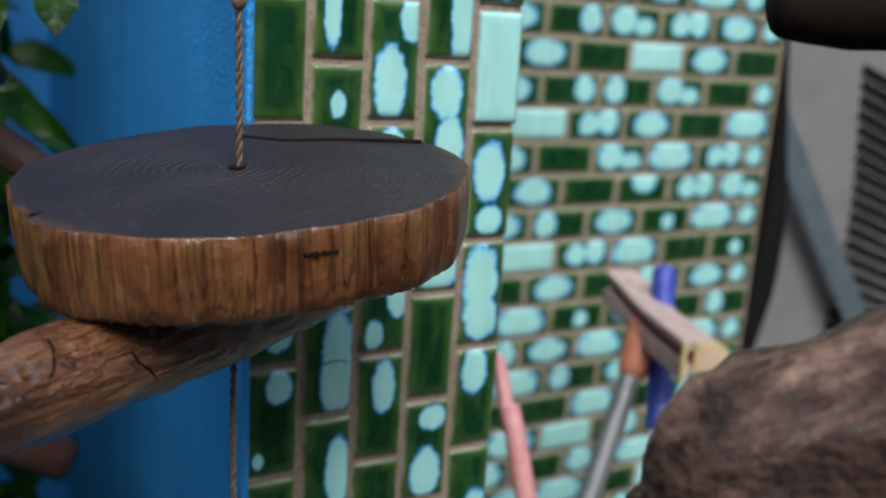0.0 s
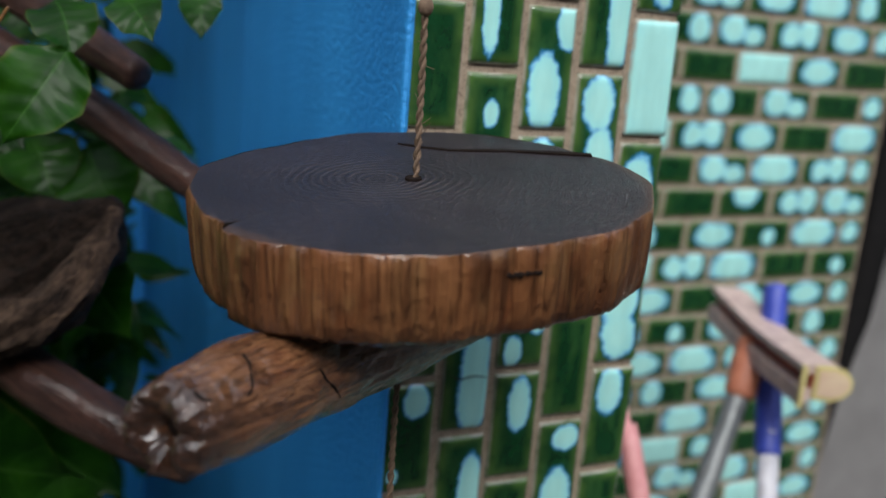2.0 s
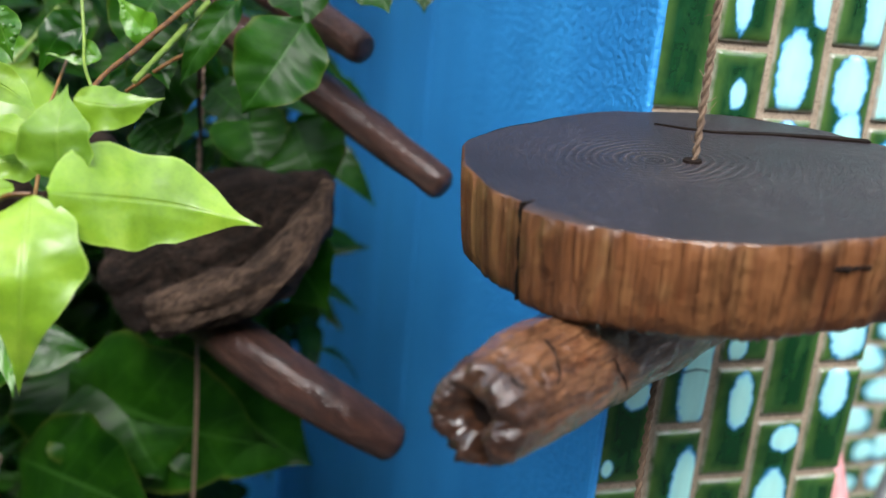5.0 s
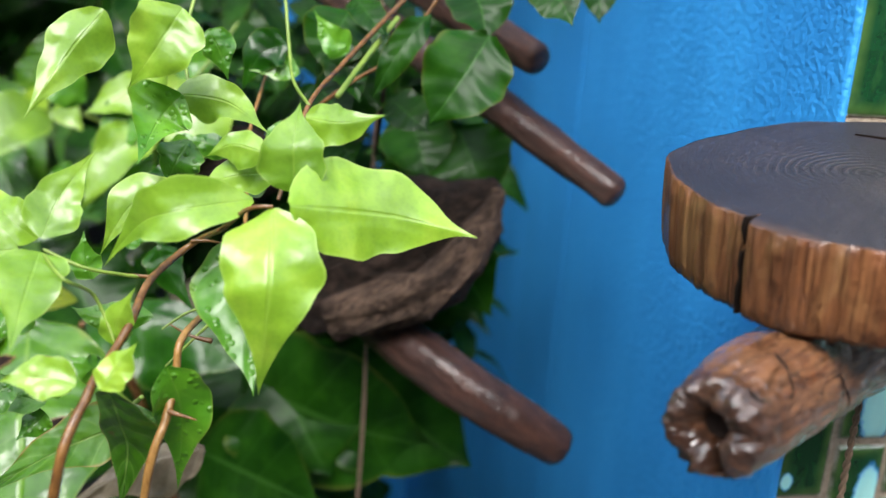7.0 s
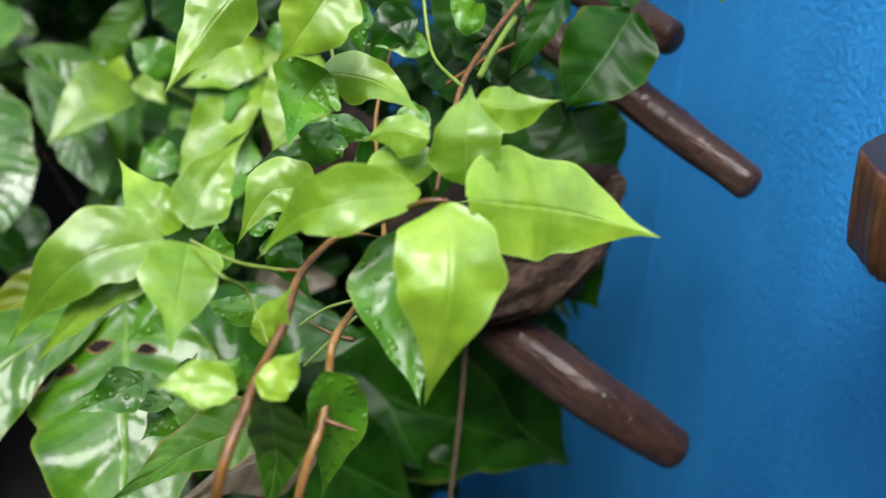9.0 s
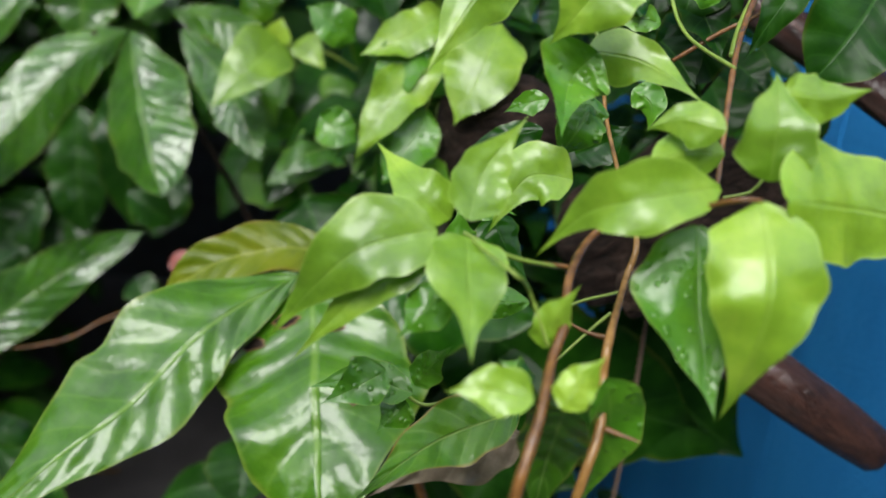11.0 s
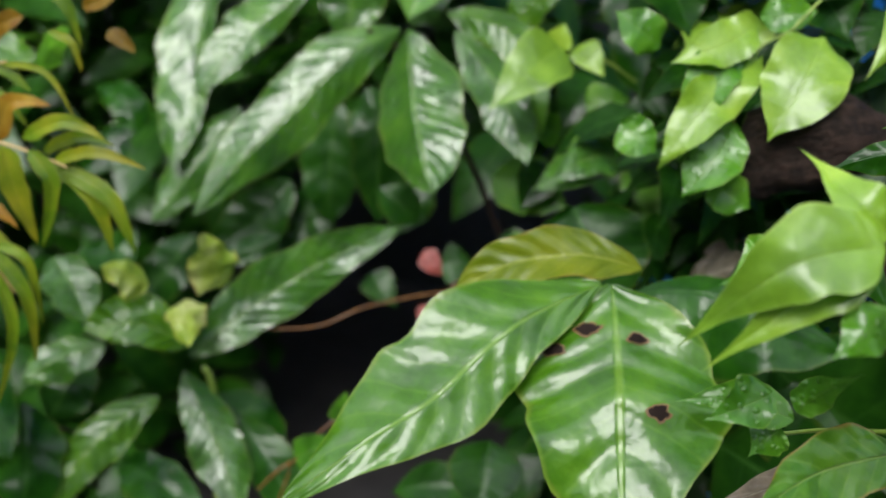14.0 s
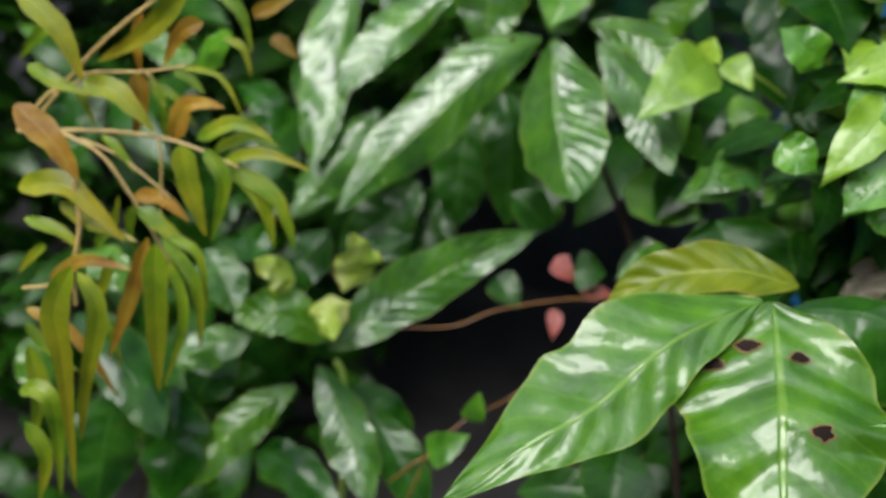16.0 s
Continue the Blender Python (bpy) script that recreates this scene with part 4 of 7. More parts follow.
def hose():
    top = thing("black_hose", "thick black rubber hose beside the tiled wall", "hose")
    part("tube", tube([(1.478, 1.46, 1.70), (1.490, 1.44, 1.35), (1.505, 1.43, 1.15), (1.512, 1.43, 1.0), (1.500, 1.43, 0.86), (1.472, 1.43, 0.72), (1.45, 1.45, 0.4), (1.45, 1.45, 0.0)], [0.012, 0.014, 0.02, 0.034, 0.036, 0.03, 0.03, 0.03], 14), BLACK, top, smooth=True)


floor_wiper()
broom()
brush()
cooling_unit()
hose()


# ---- leaves ----
# outline: half width, as a share of the greatest, at even steps from stalk to tip
SMALL = (0.12, 0.62, 0.87, 0.97, 1.0, 0.98, 0.91, 0.77, 0.52, 0.21, 0.0)
LARGE = (0.06, 0.40, 0.70, 0.90, 0.99, 1.0, 0.96, 0.84, 0.62, 0.30, 0.0)
HEART = (0.30, 0.86, 1.0, 1.0, 0.94, 0.85, 0.72, 0.56, 0.36, 0.16, 0.0)
OVATE = (0.10, 0.48, 0.79, 0.95, 1.0, 0.98, 0.87, 0.71, 0.50, 0.27, 0.12, 0.04, 0.0)
NARROW = (0.12, 0.66, 0.93, 1.0, 0.97, 0.89, 0.77, 0.61, 0.42, 0.21, 0.0)


def leaf_mesh(outline, length, width, sag=0.07, fold=0.16, curl=0.0, wave=0.025, half=5, seed=0):
    """A leaf along +y from its stalk, facing +z: folded a little along its midrib, drooping, with an uneven rim."""
    bm = bmesh.new()
    uv = bm.loops.layers.uv.new("leaf")
    n = (len(outline) - 1) * 2
    rng = random.Random(seed)
    twist = rng.uniform(-0.6, 0.6) * (0.5 if outline is LARGE else 1)
    ph = rng.uniform(0, 6.28)
    bend = rng.uniform(-0.06, 0.06) * length * (1.8 if outline is NARROW else 1)
    rows = []
    for j in range(n + 1):
        s = j / n
        k = min(j // 2, len(outline) - 2)
        w = width / 2 * (outline[k] if j == 2 * k else outline[k + 1] if j > 2 * k + 1 else
                         (9 * (outline[k] + outline[k + 1]) - outline[max(k - 1, 0)] - outline[min(k + 2, len(outline) - 1)]) / 16)
        w = max(w, width * 0.004)
        row = []
        for i in range(-half, half + 1):
            q = i / half
            x = q * w
            z = sag * length * 4 * s * (1 - s) - sag * 0.8 * length * s * s
            z += abs(q) * w * fold - q * q * w * curl
            z += q * q * wave * length * (math.sin(s * 11 + ph + (1.9 if q > 0 else 0)) + 0.5 * math.sin(s * 23 + ph * 3 + (0.7 if q > 0 else 0))) * (1 - s * 0.7)
            z += twist * x * (s - 0.4)
            x += bend * 4 * s * (1 - s) + abs(q) ** 3 * w * 0.03 * math.sin(s * 23 + ph * 2 + q)
            row.append((bm.verts.new((x, s * length, z)), (q / 2 + 0.5, s)))
        rows.append(row)
    for a, b in zip(rows, rows[1:]):
        for i in range(len(a) - 1):
            quad = (a[i], a[i + 1], b[i + 1], b[i])
            f = bm.faces.new([v for v, _ in quad])
            f.smooth = True
            for loop, (_, at) in zip(f.loops, quad):
                loop[uv].uv = at
    return bm


def leaf_frame(base, tip, face):
    y = (Vector(tip) - Vector(base)).normalized()
    z = Vector(face)
    z = (z - y * z.dot(y)).normalized()
    x = y.cross(z)
    m = Matrix((x, y, z)).transposed().to_4x4()
    m.translation = Vector(base)
    return m


def leaf(plant, outline, base, tip, width, face, material_, sag=0.07, fold=0.16, curl=0.0, wave=0.025):
    length = (Vector(tip) - Vector(base)).length
    seed = int(base[0] * 1000) * 7919 + int(base[2] * 1000) * 31 + int(tip[0] * 1000)
    if outline is SMALL and wave == 0.025:
        wave = 0.072
    if outline is LARGE:
        fold = 0.34 if fold == 0.16 else fold
    if outline is NARROW:
        sag, fold, wave, width = random.Random(seed).uniform(0.06, 0.28), 0.3, 0.012, width * 0.72
        tip = Vector(base) + (Vector(tip) - Vector(base)) * 1.18
        length *= 1.18
    ob = part("leaf", leaf_mesh(outline, length, width, sag, fold, curl, wave, seed=seed), material_, plant, smooth=True)
    ob.matrix_local = leaf_frame(base, tip, face)
    return ob


def blade(plant, outline, midrib, left, right, face, material_, sag=0.10, fold=None, wave=0.13, wilt=0.0):
    """A leaf whose midrib bends through three or more places from stalk to tip; left and right: its greatest half widths as seen from the side that face names."""
    pts = [Vector(p) for p in midrib]
    face = Vector(face).normalized()
    seed = int(pts[0].x * 1000) * 7919 + int(pts[0].z * 1000) * 31 + int(pts[-1].x * 1000)
    rng = random.Random(seed)
    length = sum((q - p).length for p, q in zip(pts, pts[1:]))
    n, half = 30, 7
    line = []
    for j in range(n + 1):
        u = j / n * (len(pts) - 1)
        i = min(int(u), len(pts) - 2)
        s = u - i
        a, b = pts[max(i - 1, 0)], pts[min(i + 2, len(pts) - 1)]
        line.append(0.5 * (2 * pts[i] + (pts[i + 1] - a) * s + (2 * a - 5 * pts[i] + 4 * pts[i + 1] - b) * s * s + (3 * pts[i] - a - 3 * pts[i + 1] + b) * s ** 3))
    m = leaf_frame(pts[0], pts[-1], face)
    back = m.inverted()
    ph = [rng.uniform(0, 6.28) for _ in range(4)]
    if fold is None:
        fold = rng.choice((-0.30, -0.22, 0.15, 0.25))
    lean = rng.uniform(-0.25, 0.25)
    bm = bmesh.new()
    uv = bm.loops.layers.uv.new("leaf")
    rows = []
    for j in range(n + 1):
        s = j / n
        along = (line[min(j + 1, n)] - line[max(j - 1, 0)]).normalized()
        out = along.cross(face).normalized()
        up = out.cross(along).normalized()
        k = s * (len(outline) - 1)
        i = min(int(k), len(outline) - 2)
        q = k - i
        e = [outline[max(i - 1, 0)], outline[i], outline[i + 1], outline[min(i + 2, len(outline) - 1)]]
        w = 0.5 * (2 * e[1] + (e[2] - e[0]) * q + (2 * e[0] - 5 * e[1] + 4 * e[2] - e[3]) * q * q + (3 * e[1] - e[0] - 3 * e[2] + e[3]) * q ** 3)
        w = max(w, 0.006)
        row = []
        for c in range(-half, half + 1):
            q = c / half
            span = (right if q > 0 else left) * w
            side = 0 if q > 0 else 2
            edge = 1 + q * q * 0.065 * (math.sin(s * 15 + ph[side]) + 0.6 * math.sin(s * 31 + ph[side + 1]))
            lift = abs(q) * span * fold - q * q * span * wilt + sag * length * (2 * s * (1 - s) - 0.5 * s * s) * 0.5
            lift += q * q * wave * span * (math.sin(s * 9 + ph[side]) + 0.7 * math.sin(s * 19 + ph[side + 1])) + lean * q * span * (s - 0.5)
            lift += 0.045 * span * math.sin(s * 41 - abs(q) * 5 + ph[1]) * abs(q) * (1 - q * q) * (outline is not NARROW)
            lift += 0.10 * span * noise.noise((s * 5 + ph[2], q * 1.6 + ph[3], 2.0)) * min(1, s * 6) * (outline is not NARROW)
            row.append((bm.verts.new(back @ (line[j] + out * (q * span * edge) + up * lift)), (q / 2 + 0.5, s)))
        rows.append(row)
    for a, b in zip(rows, rows[1:]):
        for i in range(len(a) - 1):
            quad = (a[i], a[i + 1], b[i + 1], b[i])
            f = bm.faces.new([v for v, _ in quad])
            for loop, (_, at) in zip(f.loops, quad):
                loop[uv].uv = at
    ob = part("leaf", bm, material_, plant, smooth=True)
    ob.matrix_local = m
    return ob


def bite_mark(of, place, size):
    """A hole gnawed into a leaf: a ragged near-black patch for its shade, with a brown rim, laid on the leaf's own
    curve.
    """
    at = of.matrix_basis.inverted() @ Vector(place)
    blade = BVHTree.FromPolygons([v.co for v in of.data.vertices], [f.vertices[:] for f in of.data.polygons])
    for name, grow, lift, mat in (("brown_rim", 0.85, 0.0010, BROWNED), ("bite_mark", 0.68, 0.0018, DARK)):
        bm = bmesh.new()
        rings = []
        for share in (0.0, 0.5, 1.0):
            ring = []
            for k in range(20 if share else 1):
                a = 2 * math.pi * k / 20
                r = share * size * grow * (1 + 0.6 * noise.noise((math.cos(a) * 1.7 + at.x * 90, math.sin(a) * 1.7, at.y * 60)))
                p = Vector((at.x + r * 1.3 * math.cos(a), at.y + r * 0.8 * math.sin(a), 0.0))
                top = blade.ray_cast(p + Vector((0, 0, 0.3)), Vector((0, 0, -1)))[0]
                p.z = (top.z if top else at.z) + lift
                ring.append(bm.verts.new(p))
            rings.append(ring)
        for k in range(20):
            n = (k + 1) % 20
            bm.faces.new((rings[0][0], rings[1][k], rings[1][n]))
            bm.faces.new((rings[1][k], rings[2][k], rings[2][n], rings[1][n]))
        part(name, bm, mat, of)


# ---- bougainvillea ----
bush = thing("bougainvillea", "bougainvillea twigs with bright yellow-green leaves and thorns", "shrub", at=(0, 0, 0))
blade(bush, OVATE, [(-0.0822, 0.6218, 1.2411), (-0.0328, 0.6462, 1.2311), (0.0090, 0.6351, 1.2245)], 0.0277, 0.0226, (-0.2021, -0.8670, 0.4556), BRIGHT_LEAF)
blade(bush, OVATE, [(-0.0900, 0.6275, 1.2385), (-0.0908, 0.6017, 1.2059), (-0.0956, 0.6101, 1.1519)], 0.0229, 0.0234, (-0.0807, -0.8429, 0.5320), BRIGHT_LEAF)
blade(bush, OVATE, [(-0.1010, 0.6589, 1.2173), (-0.1016, 0.6369, 1.1834), (-0.0975, 0.6091, 1.1538)], 0.0206, 0.0252, (-0.0593, -0.8381, 0.5423), MID_LEAF, fold=0.08)
blade(bush, OVATE, [(-0.0798, 0.6461, 1.2417), (-0.0804, 0.6494, 1.2641), (-0.0775, 0.6660, 1.2830)], 0.0159, 0.0159, (-0.1070, -0.9132, 0.3932), BRIGHT_LEAF)
blade(bush, OVATE, [(-0.0748, 0.6624, 1.2756), (-0.0559, 0.6656, 1.2732), (-0.0345, 0.6669, 1.2782)], 0.0100, 0.0121, (-0.1565, -0.9180, 0.3643), BRIGHT_LEAF)
blade(bush, OVATE, [(-0.0992, 0.6473, 1.2376), (-0.1319, 0.6342, 1.2343), (-0.1515, 0.6455, 1.2239), (-0.1693, 0.6506, 1.2022)], 0.0131, 0.0146, (0.0210, -0.8825, 0.4699), BRIGHT_LEAF, wave=0.16)
blade(bush, OVATE, [(-0.1420, 0.7211, 1.2162), (-0.1647, 0.7198, 1.2155), (-0.1811, 0.7112, 1.1900)], 0.0146, 0.0161, (0.0631, -0.8829, 0.4654), BRIGHT_LEAF)
blade(bush, OVATE, [(-0.0880, 0.6776, 1.2443), (-0.1094, 0.6758, 1.2426), (-0.1294, 0.6648, 1.2370)], 0.0096, 0.0107, (-0.0399, -0.9032, 0.4273), BRIGHT_LEAF)
blade(bush, OVATE, [(-0.0943, 0.6644, 1.2573), (-0.1099, 0.6738, 1.2588), (-0.1235, 0.6802, 1.2514)], 0.0106, 0.0085, (-0.0397, -0.9152, 0.4010), BRIGHT_LEAF)
blade(bush, OVATE, [(-0.1380, 0.7223, 1.2766), (-0.1501, 0.7206, 1.2620), (-0.1571, 0.6857, 1.2454)], 0.0179, 0.0202, (0.0394, -0.9241, 0.3800), MID_LEAF, fold=0.35)
blade(bush, OVATE, [(-0.1422, 0.7267, 1.2760), (-0.1151, 0.7267, 1.2729), (-0.0931, 0.6998, 1.2619)], 0.0126, 0.0126, (-0.0221, -0.9317, 0.3625), BRIGHT_LEAF, wave=0.2)
blade(bush, OVATE, [(-0.1364, 0.7104, 1.3219), (-0.1489, 0.7037, 1.3014), (-0.1641, 0.7079, 1.2796)], 0.0196, 0.0180, (0.0435, -0.9500, 0.3092), BRIGHT_LEAF)
blade(bush, OVATE, [(-0.1785, 0.7355, 1.3175), (-0.1978, 0.7296, 1.2922), (-0.2158, 0.7126, 1.2628)], 0.0162, 0.0153, (0.1321, -0.9368, 0.3240), BRIGHT_LEAF)
blade(bush, OVATE, [(-0.1294, 0.7952, 1.3068), (-0.1226, 0.7944, 1.2947), (-0.1171, 0.7926, 1.2766)], 0.0114, 0.0104, (-0.0089, -0.9500, 0.3120), MID_LEAF)
blade(bush, OVATE, [(-0.1352, 0.7340, 1.2500), (-0.1426, 0.7261, 1.2374), (-0.1497, 0.7373, 1.2190)], 0.0131, 0.0131, (0.0261, -0.9089, 0.4161), MID_LEAF)
blade(bush, OVATE, [(-0.1974, 0.6567, 1.2142), (-0.1910, 0.6720, 1.2315), (-0.1740, 0.6762, 1.2550)], 0.0128, 0.0134, (0.1218, -0.8891, 0.4413), BRIGHT_LEAF)
blade(bush, OVATE, [(-0.2033, 0.6731, 1.2089), (-0.2194, 0.6788, 1.2204), (-0.2372, 0.7095, 1.2329)], 0.0106, 0.0112, (0.1776, -0.8736, 0.4531), BRIGHT_LEAF)
blade(bush, OVATE, [(-0.1978, 0.6534, 1.2082), (-0.1983, 0.6267, 1.1964), (-0.1979, 0.5944, 1.1821)], 0.0157, 0.0171, (0.1500, -0.8362, 0.5275), BRIGHT_LEAF)
blade(bush, OVATE, [(-0.2093, 0.6620, 1.2074), (-0.2437, 0.6546, 1.1972), (-0.2788, 0.6602, 1.1539)], 0.0167, 0.0191, (0.0674, -0.8302, 0.5533), BRIGHT_LEAF)
blade(bush, OVATE, [(-0.2098, 0.6620, 1.2011), (-0.2363, 0.6595, 1.1810), (-0.2678, 0.6577, 1.1454)], 0.0109, 0.0109, (0.0532, -0.8197, 0.5703), BRIGHT_LEAF)
blade(bush, OVATE, [(-0.2035, 0.6567, 1.1850), (-0.2136, 0.6488, 1.1747), (-0.2235, 0.6451, 1.1650)], 0.0100, 0.0100, (-0.0008, -0.8152, 0.5792), MID_LEAF)
blade(bush, OVATE, [(-0.1632, 0.6376, 1.1674), (-0.1607, 0.6368, 1.1812), (-0.1526, 0.6353, 1.1969)], 0.0080, 0.0080, (0.0639, -0.8354, 0.5460), BRIGHT_LEAF)
blade(bush, OVATE, [(-0.1730, 0.5992, 1.1646), (-0.1903, 0.6016, 1.1671), (-0.2061, 0.6017, 1.1654)], 0.0092, 0.0101, (0.1340, -0.7943, 0.5926), BRIGHT_LEAF)
blade(bush, OVATE, [(-0.1628, 0.5977, 1.1626), (-0.1549, 0.6016, 1.1726), (-0.1474, 0.6018, 1.1831)], 0.0079, 0.0079, (0.0595, -0.8090, 0.5847), BRIGHT_LEAF)
blade(bush, OVATE, [(-0.1646, 0.6418, 1.1518), (-0.1743, 0.6299, 1.1602), (-0.1823, 0.6315, 1.1646)], 0.0076, 0.0066, (0.0923, -0.8081, 0.5817), MID_LEAF)
blade(bush, OVATE, [(-0.1379, 0.6281, 1.1602), (-0.1321, 0.6362, 1.1299), (-0.1359, 0.6458, 1.0827)], 0.0153, 0.0137, (0.0137, -0.7764, 0.6301), MID_LEAF)
blade(bush, OVATE, [(-0.2110, 0.7048, 1.1059), (-0.2375, 0.7120, 1.1084), (-0.2638, 0.7144, 1.1010)], 0.0108, 0.0103, (0.0430, -0.7706, 0.6359), MID_LEAF)
blade(bush, OVATE, [(-0.2134, 0.7109, 1.0975), (-0.2194, 0.7096, 1.0906), (-0.2279, 0.7014, 1.0847)], 0.0101, 0.0101, (0.0114, -0.7554, 0.6552), MID_LEAF)
blade(bush, OVATE, [(-0.2105, 0.7067, 1.1094), (-0.2034, 0.7029, 1.1221), (-0.1973, 0.6784, 1.1459)], 0.0088, 0.0082, (-0.0196, -0.7847, 0.6195), MID_LEAF)
blade(bush, OVATE, [(-0.1546, 0.7176, 1.0904), (-0.1985, 0.6977, 1.0824), (-0.2391, 0.6533, 1.0766)], 0.0168, 0.0174, (-0.0303, -0.7361, 0.6762), OLD_LEAF)
blade(bush, OVATE, [(-0.1598, 0.6018, 1.1608), (-0.1569, 0.6318, 1.1177), (-0.1616, 0.6258, 1.0845)], 0.0141, 0.0141, (-0.1191, -0.7233, 0.6802), OLD_LEAF)
blade(bush, OVATE, [(-0.1329, 0.7983, 1.0261), (-0.1787, 0.7958, 1.0136), (-0.2299, 0.7804, 0.9890)], 0.0213, 0.0124, (-0.0483, -0.7273, 0.6846), WITHERED_LEAF, wave=0.3, wilt=0.4)
blade(bush, OVATE, [(-0.1380, 0.8283, 1.2333), (-0.1517, 0.8313, 1.2288), (-0.1629, 0.8330, 1.2226)], 0.0078, 0.0065, (-0.2391, -0.8848, 0.4000), MID_LEAF)
blade(bush, OVATE, [(-0.1397, 0.8253, 1.2159), (-0.1643, 0.8301, 1.2076), (-0.1866, 0.8322, 1.1954)], 0.0125, 0.0079, (-0.2163, -0.8751, 0.4329), GLOSSY_DARK_LEAF)
blade(bush, OVATE, [(-0.1785, 0.7818, 1.1738), (-0.1691, 0.7818, 1.1814), (-0.1570, 0.7774, 1.1778)], 0.0049, 0.0067, (-0.2212, -0.8422, 0.4917), MID_LEAF)
blade(bush, OVATE, [(-0.0935, 0.8150, 1.2447), (-0.0833, 0.8097, 1.2378), (-0.0834, 0.8069, 1.2228)], 0.0106, 0.0087, (-0.3467, -0.8532, 0.3896), MID_LEAF)
blade(bush, OVATE, [(-0.1162, 0.8357, 1.1994), (-0.0994, 0.8321, 1.2092), (-0.0866, 0.8298, 1.2213)], 0.0165, 0.0132, (-0.3097, -0.8524, 0.4213), GLOSSY_DARK_LEAF)
blade(bush, OVATE, [(-0.1645, 0.8206, 1.1638), (-0.1567, 0.8147, 1.1483), (-0.1382, 0.8020, 1.1213)], 0.0116, 0.0136, (-0.0979, -0.8431, 0.5289), GLOSSY_DARK_LEAF)
blade(bush, OVATE, [(-0.1122, 0.7863, 1.2342), (-0.1320, 0.7875, 1.2395), (-0.1433, 0.7875, 1.2405)], 0.0079, 0.0073, (0.0015, -0.9181, 0.3964), MID_LEAF)
blade(bush, OVATE, [(-0.1553, 0.7212, 1.1512), (-0.1843, 0.7188, 1.1514), (-0.1986, 0.7191, 1.1573)], 0.0078, 0.0090, (0.0885, -0.8365, 0.5407), MID_LEAF)
blade(bush, OVATE, [(-0.2329, 0.7014, 1.1867), (-0.2424, 0.6967, 1.1791), (-0.2611, 0.6893, 1.1725)], 0.0165, 0.0165, (0.2125, -0.8333, 0.5103), MID_LEAF)
blade(bush, OVATE, [(-0.2251, 0.6993, 1.1208), (-0.2388, 0.6930, 1.1143), (-0.2557, 0.6858, 1.1085)], 0.0114, 0.0128, (0.1901, -0.7780, 0.5988), MID_LEAF)
blade(bush, OVATE, [(-0.1879, 0.7255, 1.1713), (-0.1926, 0.7286, 1.1827), (-0.1930, 0.7328, 1.1971)], 0.0084, 0.0090, (0.1101, -0.8625, 0.4940), MID_LEAF)
blade(bush, OVATE, [(-0.0728, 0.8507, 1.2783), (-0.0911, 0.8523, 1.2804), (-0.1144, 0.8531, 1.2786)], 0.0080, 0.0088, (-0.0543, -0.9442, 0.3248), MID_LEAF)
blade(bush, OVATE, [(-0.0811, 0.8529, 1.2972), (-0.0987, 0.8534, 1.2887), (-0.1120, 0.8513, 1.2627)], 0.0146, 0.0146, (-0.0475, -0.9464, 0.3195), GLOSSY_DARK_LEAF)
blade(bush, OVATE, [(-0.0409, 0.8483, 1.2936), (-0.0525, 0.8504, 1.3033), (-0.0644, 0.8524, 1.3198)], 0.0109, 0.0109, (-0.1170, -0.9508, 0.2870), MID_LEAF)
part("stem", tube([(-0.2301, 0.6118, 0.0000), (-0.2101, 0.6018, 0.6228), (-0.1921, 0.5858, 1.0028), (-0.1801, 0.5818, 1.1228), (-0.1687, 0.6024, 1.1588), (-0.1615, 0.6271, 1.1683), (-0.1551, 0.6406, 1.1787), (-0.1497, 0.6661, 1.1903), (-0.1317, 0.6942, 1.2013), (-0.1142, 0.6614, 1.2191), (-0.1013, 0.6316, 1.2367), (-0.0900, 0.6277, 1.2391)], [0.00381, 0.00309, 0.00262, 0.00238, 0.00230, 0.00221, 0.00213, 0.00204, 0.00187, 0.00153, 0.00119, 0.00085], 8, 0.12, 1, lump=160.0), STEM, bush, smooth=True)
part("stem", tube([(-0.1977, 0.6457, 0.0000), (-0.1777, 0.6357, 0.6001), (-0.1597, 0.6197, 0.9801), (-0.1477, 0.6157, 1.1001), (-0.1381, 0.6266, 1.1355), (-0.1353, 0.6421, 1.1507), (-0.1320, 0.6534, 1.1666), (-0.1126, 0.7077, 1.1714), (-0.1060, 0.7231, 1.1885), (-0.1054, 0.7824, 1.2095), (-0.1055, 0.8302, 1.2382), (-0.0941, 0.8743, 1.2767)], [0.00354, 0.00287, 0.00243, 0.00221, 0.00221, 0.00204, 0.00195, 0.00178, 0.00161, 0.00136, 0.00119, 0.00102], 8, 0.12, 1, lump=160.0), TAN_STEM, bush, smooth=True)
part("stem", tube([(-0.1500, 0.6757, 1.1883), (-0.1771, 0.6593, 1.1983), (-0.1979, 0.6630, 1.2066)], [0.00102, 0.00094, 0.00085], 8, 0.12, 1, lump=160.0), GREEN_STEM, bush, smooth=True)
part("stem", tube([(-0.1623, 0.6352, 1.1700), (-0.1716, 0.6407, 1.1909), (-0.1811, 0.6234, 1.2048), (-0.1958, 0.6523, 1.2075)], [0.00085, 0.00085, 0.00076, 0.00068], 8, 0.12, 1, lump=160.0), GREEN_STEM, bush, smooth=True)
part("stem", tube([(-0.1158, 0.7061, 1.1653), (-0.1351, 0.7073, 1.1583), (-0.1485, 0.7057, 1.1492)], [0.00085, 0.00076, 0.00059], 8, 0.12, 1, lump=160.0), GREEN_STEM, bush, smooth=True)
